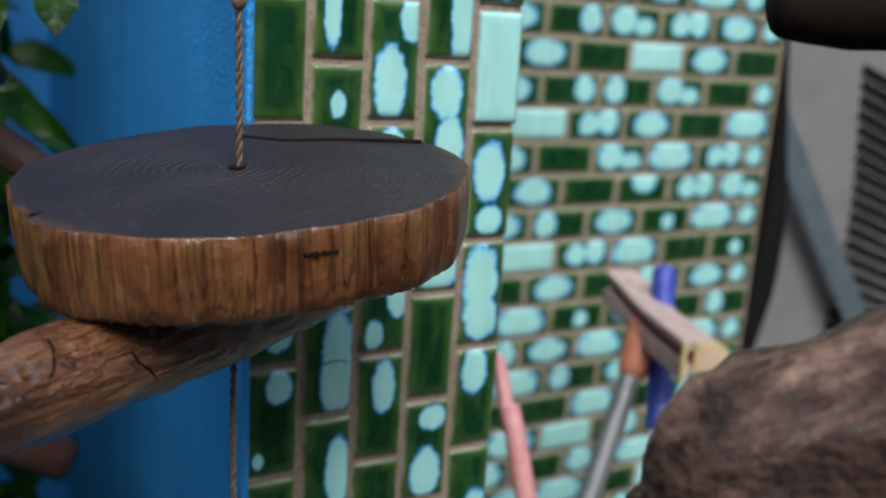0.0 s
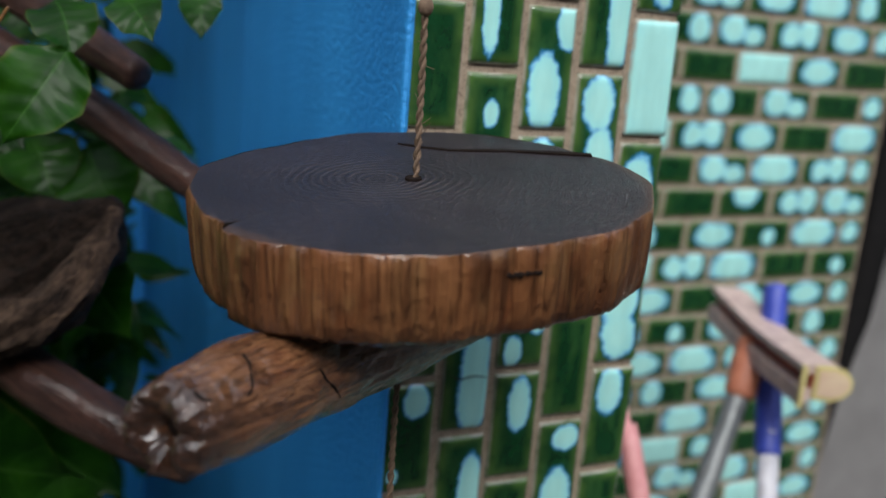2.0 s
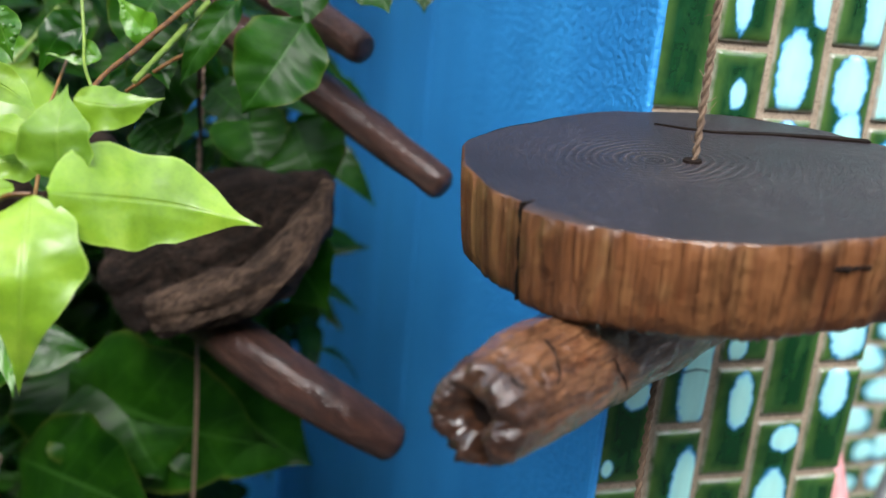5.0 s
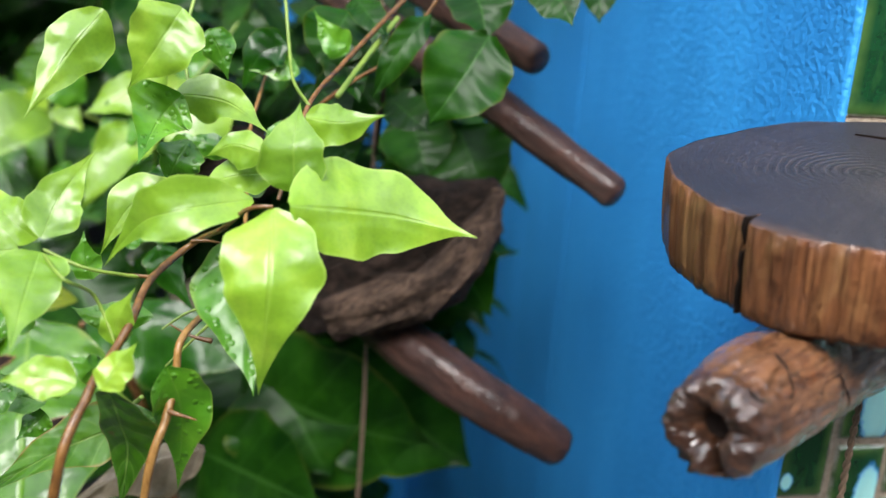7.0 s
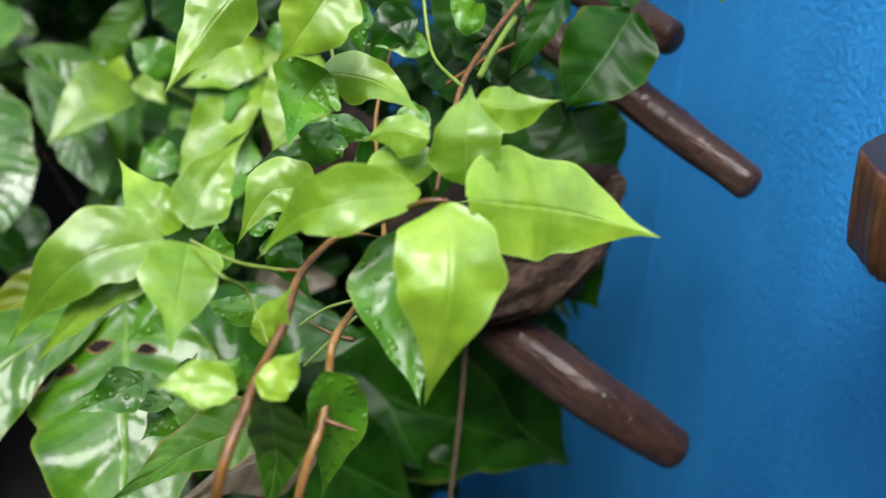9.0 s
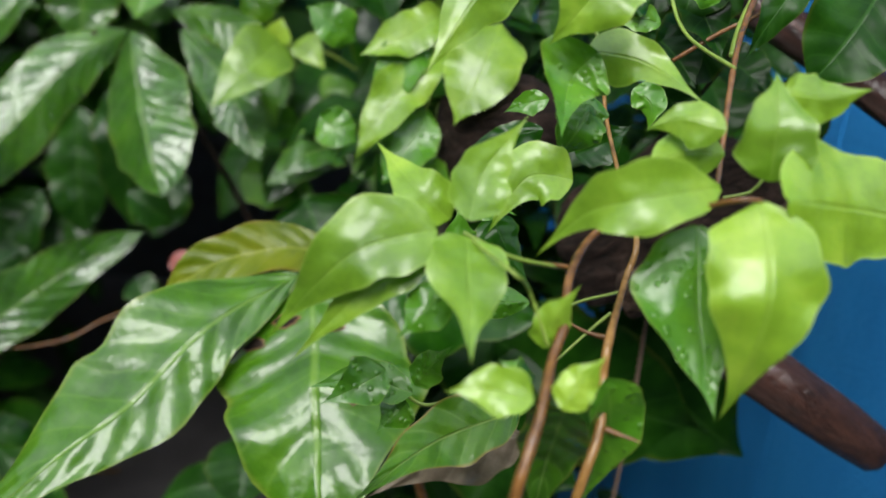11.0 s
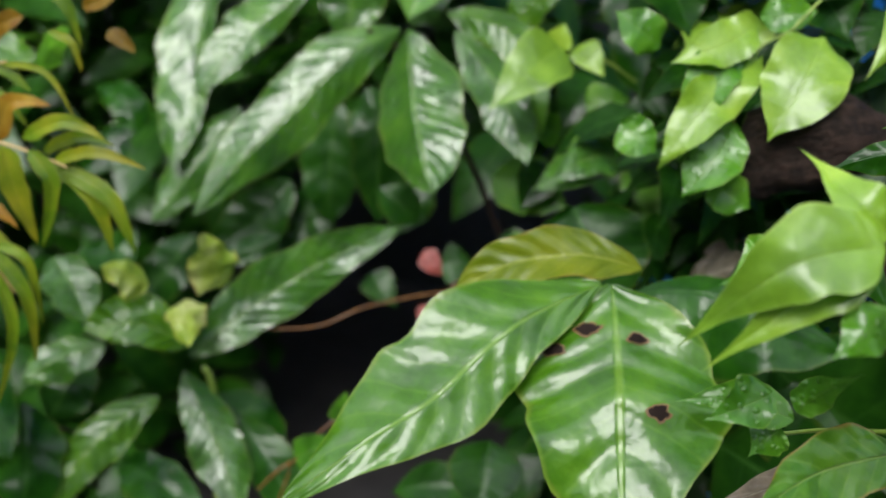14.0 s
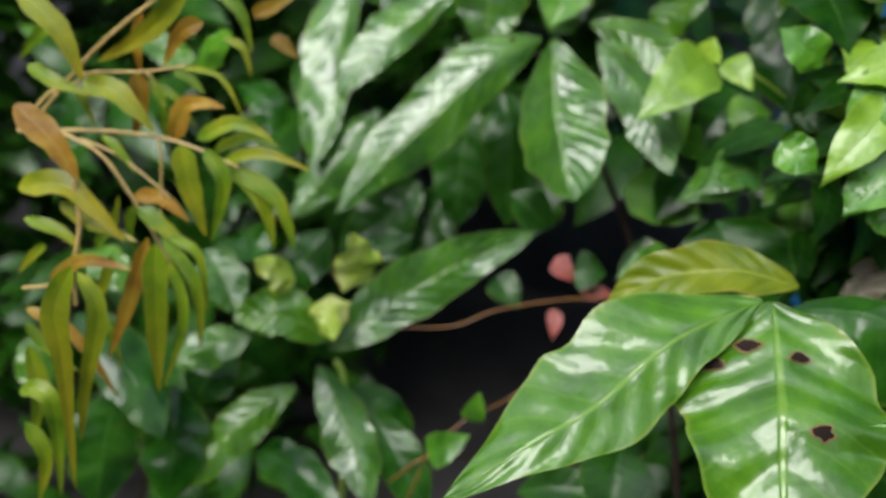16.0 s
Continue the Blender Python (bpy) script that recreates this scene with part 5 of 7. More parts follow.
part("stem", tube([(-0.1202, 0.6983, 1.1576), (-0.1300, 0.6964, 1.1483), (-0.1456, 0.6920, 1.1329)], [0.00085, 0.00076, 0.00068], 8, 0.12, 1, lump=160.0), GREEN_STEM, bush, smooth=True)
part("stem", tube([(-0.0597, 0.6986, 1.2279), (-0.0641, 0.6987, 1.2220), (-0.0749, 0.7013, 1.2178)], [0.00076, 0.00076, 0.00076], 8, 0.12, 1, lump=160.0), GREEN_STEM, bush, smooth=True)
part("stem", tube([(-0.2122, 0.7718, 1.0693), (-0.1993, 0.7679, 1.0628), (-0.1779, 0.7523, 1.0779), (-0.1596, 0.6998, 1.1110)], [0.00102, 0.00110, 0.00119, 0.00128], 8, 0.12, 1, lump=160.0), GREEN_STEM, bush, smooth=True)
part("stem", tube([(-0.0709, 0.7286, 1.2731), (-0.0782, 0.7808, 1.2801), (-0.0806, 0.8126, 1.2967), (-0.0838, 0.8343, 1.3322)], [0.00102, 0.00102, 0.00110, 0.00119], 8, 0.12, 1, lump=160.0), GREEN_STEM, bush, smooth=True)
part("stem", tube([(-0.0869, 0.6816, 1.2300), (-0.0714, 0.7285, 1.2716), (-0.0503, 0.7785, 1.2905), (-0.0240, 0.8263, 1.3123), (0.0062, 0.8616, 1.3400)], [0.00119, 0.00153, 0.00170, 0.00178, 0.00187], 8, 0.12, 1, lump=160.0), STEM, bush, smooth=True)
part("stem", tube([(-0.0510, 0.7868, 1.2715), (-0.0328, 0.8264, 1.2890), (-0.0064, 0.8639, 1.3172)], [0.00187, 0.00204, 0.00204], 8, 0.12, 1, lump=160.0), GREEN_STEM, bush, smooth=True)
part("stem", tube([(-0.1354, 0.7325, 1.2783), (-0.1394, 0.7547, 1.3022), (-0.1346, 0.7758, 1.3283)], [0.00102, 0.00110, 0.00119], 8, 0.12, 1, lump=160.0), GREEN_STEM, bush, smooth=True)
part("thorn", tube([(-0.1365, 0.6221, 1.1398), (-0.1236, 0.6157, 1.1383)], [0.00160, 0.00030], 8, 0.12, 1, lump=160.0), STEM, bush, smooth=True)
part("thorn", tube([(-0.1218, 0.6939, 1.1468), (-0.1327, 0.6970, 1.1485), (-0.1444, 0.7015, 1.1537)], [0.00160, 0.00100, 0.00030], 8, 0.12, 1, lump=160.0), STEM, bush, smooth=True)
part("thorn", tube([(-0.1296, 0.6729, 1.2092), (-0.1217, 0.6729, 1.2095), (-0.1130, 0.6723, 1.2083)], [0.00120, 0.00080, 0.00030], 8, 0.12, 1, lump=160.0), STEM, bush, smooth=True)
part("thorn", tube([(-0.1503, 0.6717, 1.1904), (-0.1581, 0.6715, 1.1913), (-0.1659, 0.6712, 1.1923)], [0.00120, 0.00080, 0.00030], 8, 0.12, 1, lump=160.0), STEM, bush, smooth=True)


# ---- vine leaves between the twigs and the blue wall, shade in their colour ----
vine = thing("climbing_vine", "glossy vine leaves in shade-darkened green hanging beside driftwood", "vine")
leaf(vine, SMALL, (0.057, 0.852, 1.310), (0.015, 0.831, 1.250), 0.0612, (-0.070, -0.913, 0.402), DEEP_SHADE_LEAF)
leaf(vine, SMALL, (0.014, 0.850, 1.322), (-0.025, 0.829, 1.266), 0.0217, (-0.011, -0.923, 0.385), DEEP_SHADE_LEAF)
leaf(vine, SMALL, (-0.037, 0.893, 1.320), (-0.054, 0.866, 1.277), 0.0490, (0.044, -0.925, 0.376), DEEP_SHADE_LEAF)
leaf(vine, SMALL, (-0.005, 0.923, 1.314), (-0.039, 0.906, 1.282), 0.0478, (0.011, -0.927, 0.375), DEEP_SHADE_LEAF)
leaf(vine, SMALL, (0.093, 0.871, 1.350), (0.110, 0.834, 1.322), 0.0379, (-0.163, -0.929, 0.331), DEEP_SHADE_LEAF)
leaf(vine, SMALL, (0.051, 0.908, 1.343), (0.059, 0.872, 1.306), 0.0478, (-0.092, -0.934, 0.346), DEEP_SHADE_LEAF)
leaf(vine, SMALL, (0.157, 0.937, 1.364), (0.154, 0.905, 1.323), 0.0333, (-0.215, -0.922, 0.323), DEEP_SHADE_LEAF)
leaf(vine, SMALL, (-0.152, 1.188, 1.290), (-0.103, 1.133, 1.242), 0.0731, (0.108, -0.914, 0.390), DEEP_SHADE_LEAF)
leaf(vine, SMALL, (-0.219, 1.225, 1.324), (-0.168, 1.166, 1.265), 0.0843, (0.165, -0.916, 0.365), DEEP_SHADE_LEAF)
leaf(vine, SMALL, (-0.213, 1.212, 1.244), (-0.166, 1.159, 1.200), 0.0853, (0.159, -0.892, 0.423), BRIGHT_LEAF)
leaf(vine, SMALL, (-0.274, 1.227, 1.290), (-0.227, 1.168, 1.227), 0.0833, (0.212, -0.895, 0.393), DEEP_SHADE_LEAF)
leaf(vine, SMALL, (-0.241, 1.151, 0.979), (-0.204, 1.095, 0.911), 0.1138, (0.220, -0.972, 0.088), DEEP_SHADE_LEAF)
leaf(vine, SMALL, (-0.303, 1.195, 1.044), (-0.260, 1.130, 0.956), 0.1138, (0.268, -0.963, 0.020), DEEP_SHADE_LEAF)
leaf(vine, SMALL, (-0.036, 0.874, 1.331), (-0.016, 0.836, 1.306), 0.0237, (0.018, -0.935, 0.353), DEEP_SHADE_LEAF)
leaf(vine, SMALL, (-0.048, 0.893, 1.301), (-0.031, 0.852, 1.261), 0.0327, (0.035, -0.917, 0.397), DEEP_SHADE_LEAF)
leaf(vine, SMALL, (0.002, 0.948, 1.252), (0.028, 0.910, 1.233), 0.0369, (-0.035, -0.900, 0.434), DEEP_SHADE_LEAF)
leaf(vine, SMALL, (-0.061, 0.910, 1.265), (-0.038, 0.872, 1.240), 0.0379, (0.047, -0.903, 0.428), DEEP_SHADE_LEAF)
leaf(vine, SMALL, (-0.017, 0.917, 1.275), (-0.054, 0.898, 1.232), 0.0522, (0.028, -0.905, 0.425), DEEP_SHADE_LEAF)
leaf(vine, SMALL, (-0.048, 0.917, 1.229), (-0.029, 0.904, 1.208), 0.0442, (0.031, -0.887, 0.462), DEEP_SHADE_LEAF)
leaf(vine, SMALL, (0.079, 1.040, 1.215), (0.103, 0.993, 1.159), 0.0813, (-0.124, -0.977, -0.172), DEEP_SHADE_LEAF, fold=.1)
leaf(vine, SMALL, (0.032, 1.061, 1.221), (0.049, 1.019, 1.173), 0.0705, (-0.056, -0.885, 0.462), DEEP_SHADE_LEAF)
leaf(vine, SMALL, (-0.026, 1.071, 0.985), (0.096, 0.972, 0.906), 0.1426, (-0.063, -0.994, 0.086), DEEP_SHADE_LEAF, fold=.1)
leaf(vine, SMALL, (-0.074, 1.061, 0.976), (-0.032, 0.994, 0.889), 0.1441, (0.043, -0.994, 0.097), DEEP_SHADE_LEAF, fold=.1)
leaf(vine, SMALL, (0.065, 1.043, 1.122), (0.108, 0.984, 1.054), 0.0722, (-0.122, -0.991, -0.063), DEEP_SHADE_LEAF, fold=.1)
leaf(vine, SMALL, (-0.114, 1.102, 0.967), (-0.095, 1.043, 0.880), 0.1254, (0.099, -0.992, 0.082), DEEP_SHADE_LEAF, fold=.1)
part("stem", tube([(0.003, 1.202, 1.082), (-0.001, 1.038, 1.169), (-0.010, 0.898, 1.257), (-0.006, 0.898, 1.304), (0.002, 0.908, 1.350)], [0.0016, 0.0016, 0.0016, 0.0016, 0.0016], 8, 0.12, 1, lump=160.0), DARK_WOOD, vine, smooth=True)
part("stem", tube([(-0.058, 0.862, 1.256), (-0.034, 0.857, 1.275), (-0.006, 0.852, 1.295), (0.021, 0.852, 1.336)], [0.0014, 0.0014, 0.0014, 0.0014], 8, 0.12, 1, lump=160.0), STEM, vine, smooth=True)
leaf(vine, SMALL, (-0.117, 1.065, 0.965), (0.067, 0.983, 0.919), 0.1482, (-0.087, -0.994, 0.068), DEEP_SHADE_LEAF, fold=.1)
leaf(vine, SMALL, (-0.156, 1.032, 0.900), (-0.044, 0.971, 0.868), 0.1219, (0.008, -0.990, 0.142), DEEP_SHADE_LEAF, fold=.1)


# ---- large-leaved shrub ----
shrub = thing("large_leaved_shrub", "shrub with large glossy drooping leaves wet with rain", "shrub")
leaf(shrub, LARGE, (-0.510, 1.466, 1.242), (-0.518, 1.410, 1.181), 0.0621, (0.089, -0.923, 0.375), MID_LEAF)
leaf(shrub, LARGE, (-0.397, 1.412, 1.003), (-0.304, 1.362, 0.992), 0.0756, (-0.038, -0.855, 0.518), MID_LEAF)
leaf(shrub, LARGE, (-0.536, 1.415, 0.967), (-0.481, 1.412, 0.928), 0.0511, (0.078, -0.836, 0.542), SHADED_LEAF)
leaf(shrub, LARGE, (-0.237, 1.370, 1.278), (-0.178, 1.316, 1.245), 0.0652, (-0.164, -0.926, 0.341), MID_LEAF)
leaf(shrub, LARGE, (-0.193, 1.386, 1.148), (-0.140, 1.282, 1.042), 0.0741, (-0.188, -0.868, 0.460), MID_LEAF)
leaf(shrub, LARGE, (-0.648, 1.238, 0.717), (-0.550, 1.180, 0.623), 0.0579, (0.142, -0.681, 0.719), SHADED_LEAF)
leaf(shrub, LARGE, (-0.352, 1.168, 0.783), (-0.353, 1.107, 0.734), 0.0775, (-0.039, -0.709, 0.704), SHADED_LEAF)
leaf(shrub, LARGE, (-0.456, 1.214, 0.667), (-0.339, 1.203, 0.692), 0.0526, (-0.002, -0.694, 0.720), SHADED_LEAF)
part("stem", tube([(-0.090, 1.110, 0.000), (-0.100, 1.070, 0.355), (-0.139, 1.030, 0.705), (-0.171, 1.057, 0.796), (-0.215, 1.093, 0.920), (-0.247, 1.092, 0.992), (-0.264, 1.074, 1.011)], [0.0060, 0.0057, 0.0053, 0.0050, 0.0047, 0.0043, 0.0040], 8, 0.12, 1, lump=160.0), STEM, shrub, smooth=True)
part("stem", tube([(-0.184, 1.323, 0.000), (-0.192, 1.283, 0.137), (-0.222, 1.243, 0.487), (-0.246, 1.277, 0.578), (-0.298, 1.346, 0.768), (-0.381, 1.394, 0.944), (-0.488, 1.412, 1.112), (-0.559, 1.385, 1.164)], [0.0070, 0.0064, 0.0059, 0.0053, 0.0047, 0.0041, 0.0036, 0.0030], 8, 0.12, 1, lump=160.0), DARK_WOOD, shrub, smooth=True)
part("stem", tube([(-0.651, 1.255, 0.000), (-0.653, 1.215, 0.030), (-0.662, 1.175, 0.372), (-0.670, 1.208, 0.466), (-0.683, 1.261, 0.620), (-0.696, 1.275, 0.725), (-0.710, 1.281, 0.750)], [0.0060, 0.0057, 0.0053, 0.0050, 0.0047, 0.0043, 0.0040], 8, 0.12, 1, lump=160.0), GREEN_STEM, shrub, smooth=True)
part("stem", tube([(-0.924, 1.186, 0.000), (-0.924, 1.146, 0.030), (-0.926, 1.106, 0.323), (-0.927, 1.140, 0.417), (-0.929, 1.191, 0.559), (-0.874, 1.202, 0.679), (-0.771, 1.162, 0.692)], [0.0040, 0.0037, 0.0035, 0.0032, 0.0030, 0.0027, 0.0025], 8, 0.12, 1, lump=160.0), DARK_WOOD, shrub, smooth=True)
blade(shrub, LARGE, [(-0.2869, 0.9400, 1.0674), (-0.3314, 0.9120, 1.0471), (-0.3635, 0.8840, 1.0258), (-0.3931, 0.8560, 0.9972), (-0.4303, 0.8280, 0.9767), (-0.4831, 0.8000, 0.9335)], 0.0326, 0.0538, (-0.0109, -0.6706, 0.7417), BIG_LEAF, sag=0.05, fold=-0.22)
bitten_leaf = blade(shrub, LARGE, [(-0.2790, 0.9450, 1.0668), (-0.2706, 0.8967, 1.0300), (-0.2655, 0.8483, 0.9960), (-0.2566, 0.8000, 0.9387)], 0.0721, 0.0670, (-0.1379, -0.6620, 0.7367), BIG_LEAF, sag=0.05, fold=-0.14)
blade(shrub, LARGE, [(-0.2529, 1.0000, 1.0615), (-0.3031, 0.9933, 1.0674), (-0.3584, 0.9867, 1.0527), (-0.3986, 0.9800, 1.0217)], 0.0226, 0.0217, (-0.0649, -0.7328, 0.6773), OLIVE_LEAF, sag=0.04)
blade(shrub, LARGE, [(-0.2512, 1.0200, 1.0334), (-0.2045, 1.0067, 1.0458), (-0.1499, 0.9933, 1.0405), (-0.0910, 0.9800, 1.0250)], 0.0179, 0.0581, (-0.2127, -0.7045, 0.6770), GLOSSY_DARK_LEAF, sag=0.04)
blade(shrub, LARGE, [(-0.5249, 1.4000, 1.1668), (-0.5731, 1.3625, 1.1373), (-0.6263, 1.3250, 1.0727), (-0.6727, 1.2875, 1.0164), (-0.7154, 1.2500, 0.9568)], 0.0363, 0.0410, (0.3252, -0.8538, 0.4066), WET_LEAF, sag=0.06, fold=-0.42)
blade(shrub, LARGE, [(-0.5061, 1.3400, 1.1756), (-0.4888, 1.2967, 1.1217), (-0.4700, 1.2533, 1.0772), (-0.4474, 1.2100, 1.0333)], 0.0515, 0.0527, (-0.3815, -0.7629, 0.5220), WET_LEAF, sag=0.06, fold=-0.40)
blade(shrub, LARGE, [(-0.4557, 1.3600, 1.1786), (-0.4091, 1.3200, 1.1417), (-0.3807, 1.2800, 1.1100), (-0.3538, 1.2400, 1.0695)], 0.0320, 0.0295, (0.0072, -0.8171, 0.5764), WET_LEAF, sag=0.05, fold=-0.2)
blade(shrub, LARGE, [(-0.4696, 1.3800, 1.1949), (-0.4158, 1.3600, 1.1904), (-0.3742, 1.3400, 1.1717), (-0.3321, 1.3200, 1.1436)], 0.0240, 0.0266, (0.0055, -0.8405, 0.5418), BIG_LEAF, fold=-0.2)
blade(shrub, LARGE, [(-0.3440, 1.4500, 1.2564), (-0.3787, 1.4450, 1.2098), (-0.4008, 1.4400, 1.1739)], 0.0230, 0.0243, (-0.0121, -0.8583, 0.5130), BIG_LEAF, fold=-0.2)
blade(shrub, LARGE, [(-0.2502, 1.4200, 1.3005), (-0.2421, 1.4000, 1.2538), (-0.2284, 1.3800, 1.2045)], 0.0378, 0.0327, (-0.1163, -0.8631, 0.4915), BIG_LEAF)
blade(shrub, LARGE, [(-0.2712, 1.5200, 1.2811), (-0.2387, 1.4700, 1.2022), (-0.2214, 1.4200, 1.1145)], 0.0545, 0.0477, (-0.1051, -0.8483, 0.5190), GLOSSY_DARK_LEAF)
blade(shrub, LARGE, [(-0.7958, 1.5500, 1.2315), (-0.7987, 1.4900, 1.1245), (-0.7853, 1.4300, 1.0381), (-0.7875, 1.3700, 0.9687)], 0.0179, 0.0523, (0.2644, -0.7768, 0.5715), WET_LEAF, fold=-0.22)
blade(shrub, LARGE, [(-0.6479, 1.5000, 1.2051), (-0.7060, 1.4667, 1.1470), (-0.7421, 1.4333, 1.1030), (-0.7735, 1.4000, 1.0590)], 0.0203, 0.0400, (0.2239, -0.8009, 0.5554), WET_LEAF, fold=-0.22)
blade(shrub, LARGE, [(-0.7313, 1.4500, 1.0385), (-0.7611, 1.4200, 0.9869), (-0.7868, 1.3900, 0.9403), (-0.8123, 1.3600, 0.8983)], 0.0311, 0.0311, (0.2485, -0.7305, 0.6361), WET_LEAF)
blade(shrub, LARGE, [(-0.6207, 1.5500, 1.2450), (-0.6153, 1.5350, 1.1884), (-0.6132, 1.5200, 1.1271)], 0.0467, 0.0436, (0.1512, -0.8399, 0.5213), WET_LEAF)
blade(shrub, LARGE, [(-0.5006, 1.5000, 1.2339), (-0.5089, 1.4900, 1.1989), (-0.5245, 1.4800, 1.1626)], 0.0286, 0.0286, (0.0848, -0.8509, 0.5185), WET_LEAF)
blade(shrub, LARGE, [(-0.5749, 1.5000, 1.0750), (-0.5528, 1.4750, 1.0105), (-0.5401, 1.4500, 0.9086)], 0.0468, 0.0377, (0.1076, -0.7777, 0.6194), SHADED_LEAF)
blade(shrub, LARGE, [(-0.6219, 1.5300, 1.0429), (-0.6215, 1.5050, 0.9598), (-0.6108, 1.4800, 0.8861)], 0.0408, 0.0392, (0.1418, -0.7635, 0.6300), SHADED_LEAF)
blade(shrub, LARGE, [(-0.5024, 1.5000, 0.9807), (-0.5014, 1.4750, 0.9397), (-0.5154, 1.4500, 0.8967)], 0.0305, 0.0305, (0.0736, -0.7596, 0.6462), SHADED_LEAF)
blade(shrub, LARGE, [(-0.6859, 1.1700, 0.8261), (-0.6385, 1.2100, 0.8684), (-0.5670, 1.2500, 0.9222), (-0.4849, 1.2900, 0.9647)], 0.0360, 0.0322, (0.2193, -0.9072, 0.3589), WET_LEAF, sag=0.03, fold=0.12)
blade(shrub, LARGE, [(-0.6799, 1.1600, 0.8442), (-0.7318, 1.1400, 0.8705), (-0.7809, 1.1200, 0.8650)], 0.0220, 0.0318, (0.2980, -0.7519, 0.5882), BIG_LEAF, fold=0.1)
blade(shrub, LARGE, [(-0.7120, 1.2200, 0.7763), (-0.6718, 1.1933, 0.7290), (-0.6397, 1.1667, 0.6909), (-0.6120, 1.1400, 0.6574)], 0.0304, 0.0304, (0.1787, -0.5989, 0.7806), WET_LEAF, fold=-0.22)
blade(shrub, LARGE, [(-0.7330, 1.2000, 0.7517), (-0.7696, 1.1667, 0.7263), (-0.7991, 1.1333, 0.6898), (-0.8136, 1.1000, 0.6507)], 0.0276, 0.0262, (0.2551, -0.5706, 0.7806), BIG_LEAF, fold=-0.22)
blade(shrub, LARGE, [(-0.7587, 1.1600, 0.6841), (-0.7012, 1.1300, 0.6847), (-0.6360, 1.1000, 0.6685)], 0.0257, 0.0322, (0.2050, -0.5649, 0.7993), GLOSSY_DARK_LEAF)
blade(shrub, LARGE, [(-0.8436, 1.1800, 0.9125), (-0.8101, 1.1600, 0.8909), (-0.7837, 1.1400, 0.8622)], 0.0250, 0.0281, (0.3068, -0.6389, 0.7054), WET_LEAF)
blade(shrub, LARGE, [(-0.7801, 1.1700, 0.8238), (-0.8191, 1.1450, 0.8135), (-0.8503, 1.1200, 0.7932)], 0.0253, 0.0215, (0.2974, -0.6029, 0.7404), WET_LEAF)
blade(shrub, OVATE, [(-0.2661, 1.2500, 1.0862), (-0.3003, 1.2250, 1.0842), (-0.3345, 1.2000, 1.0587)], 0.0276, 0.0242, (-0.0755, -0.7854, 0.6144), WET_LEAF)
blade(shrub, LARGE, [(-0.6941, 1.2700, 0.7206), (-0.6372, 1.2450, 0.7067), (-0.5974, 1.2200, 0.6582)], 0.0350, 0.0350, (0.1602, -0.6122, 0.7743), GLOSSY_DARK_LEAF)
blade(shrub, LARGE, [(-0.1948, 1.1200, 0.9985), (-0.1643, 1.1100, 1.0313), (-0.1132, 1.1000, 1.0315)], 0.0204, 0.0230, (-0.2034, -0.7212, 0.6622), WITHERED_LEAF, wave=0.25, wilt=0.3)
blade(shrub, LARGE, [(-0.1708, 1.2000, 1.0151), (-0.1344, 1.2000, 1.0219), (-0.0941, 1.2000, 1.0112)], 0.0123, 0.0140, (-0.2062, -0.7340, 0.6471), WITHERED_LEAF, wave=0.25, wilt=0.3)
blade(shrub, LARGE, [(-0.9668, 1.1200, 0.8330), (-0.8914, 1.0900, 0.7970), (-0.8302, 1.0600, 0.7401)], 0.0382, 0.0308, (0.3487, -0.5619, 0.7501), GLOSSY_DARK_LEAF, fold=-0.2)
blade(shrub, LARGE, [(-0.8636, 1.1400, 0.7530), (-0.8429, 1.1100, 0.6987), (-0.8375, 1.0800, 0.6360)], 0.0386, 0.0354, (0.2977, -0.5439, 0.7846), GLOSSY_DARK_LEAF, fold=-0.2)
blade(shrub, LARGE, [(-0.9178, 1.1200, 0.7427), (-0.9255, 1.1000, 0.6773), (-0.9243, 1.0800, 0.6053)], 0.0403, 0.0390, (0.3359, -0.5206, 0.7849), SHADED_LEAF, fold=-0.2)
blade(shrub, LARGE, [(-0.9599, 1.1200, 0.9060), (-0.9234, 1.1100, 0.9068), (-0.8930, 1.1000, 0.8825)], 0.0230, 0.0206, (0.3860, -0.6022, 0.6988), BIG_LEAF)
blade(shrub, LARGE, [(-0.9999, 1.1000, 0.8072), (-0.9984, 1.0900, 0.7770), (-0.9848, 1.0800, 0.7495)], 0.0239, 0.0239, (0.3987, -0.5372, 0.7433), WET_LEAF)
blade(shrub, LARGE, [(-0.8432, 1.2000, 0.7853), (-0.8331, 1.1800, 0.7596), (-0.8444, 1.1600, 0.7220)], 0.0334, 0.0334, (0.2929, -0.5904, 0.7521), SHADED_LEAF)
blade(shrub, LARGE, [(-1.1317, 1.4000, 1.0364), (-1.1513, 1.3750, 0.9843), (-1.1633, 1.3500, 0.9178)], 0.0303, 0.0303, (0.4487, -0.6504, 0.6129), GLOSSY_DARK_LEAF)
blade(shrub, LARGE, [(-0.9894, 1.3000, 1.1204), (-0.9549, 1.2900, 1.1066), (-0.9068, 1.2800, 1.1016)], 0.0199, 0.0199, (0.3965, -0.7193, 0.5705), BIG_LEAF)
blade(shrub, LARGE, [(-0.8914, 1.2500, 1.0955), (-0.8637, 1.2350, 1.1269), (-0.8370, 1.2200, 1.1508)], 0.0161, 0.0161, (0.3626, -0.7362, 0.5714), MID_LEAF)
blade(shrub, LARGE, [(-0.9152, 1.5000, 0.9788), (-0.9205, 1.4750, 0.9506), (-0.9509, 1.4500, 0.9188)], 0.0256, 0.0256, (0.3181, -0.7105, 0.6277), GLOSSY_DARK_LEAF)
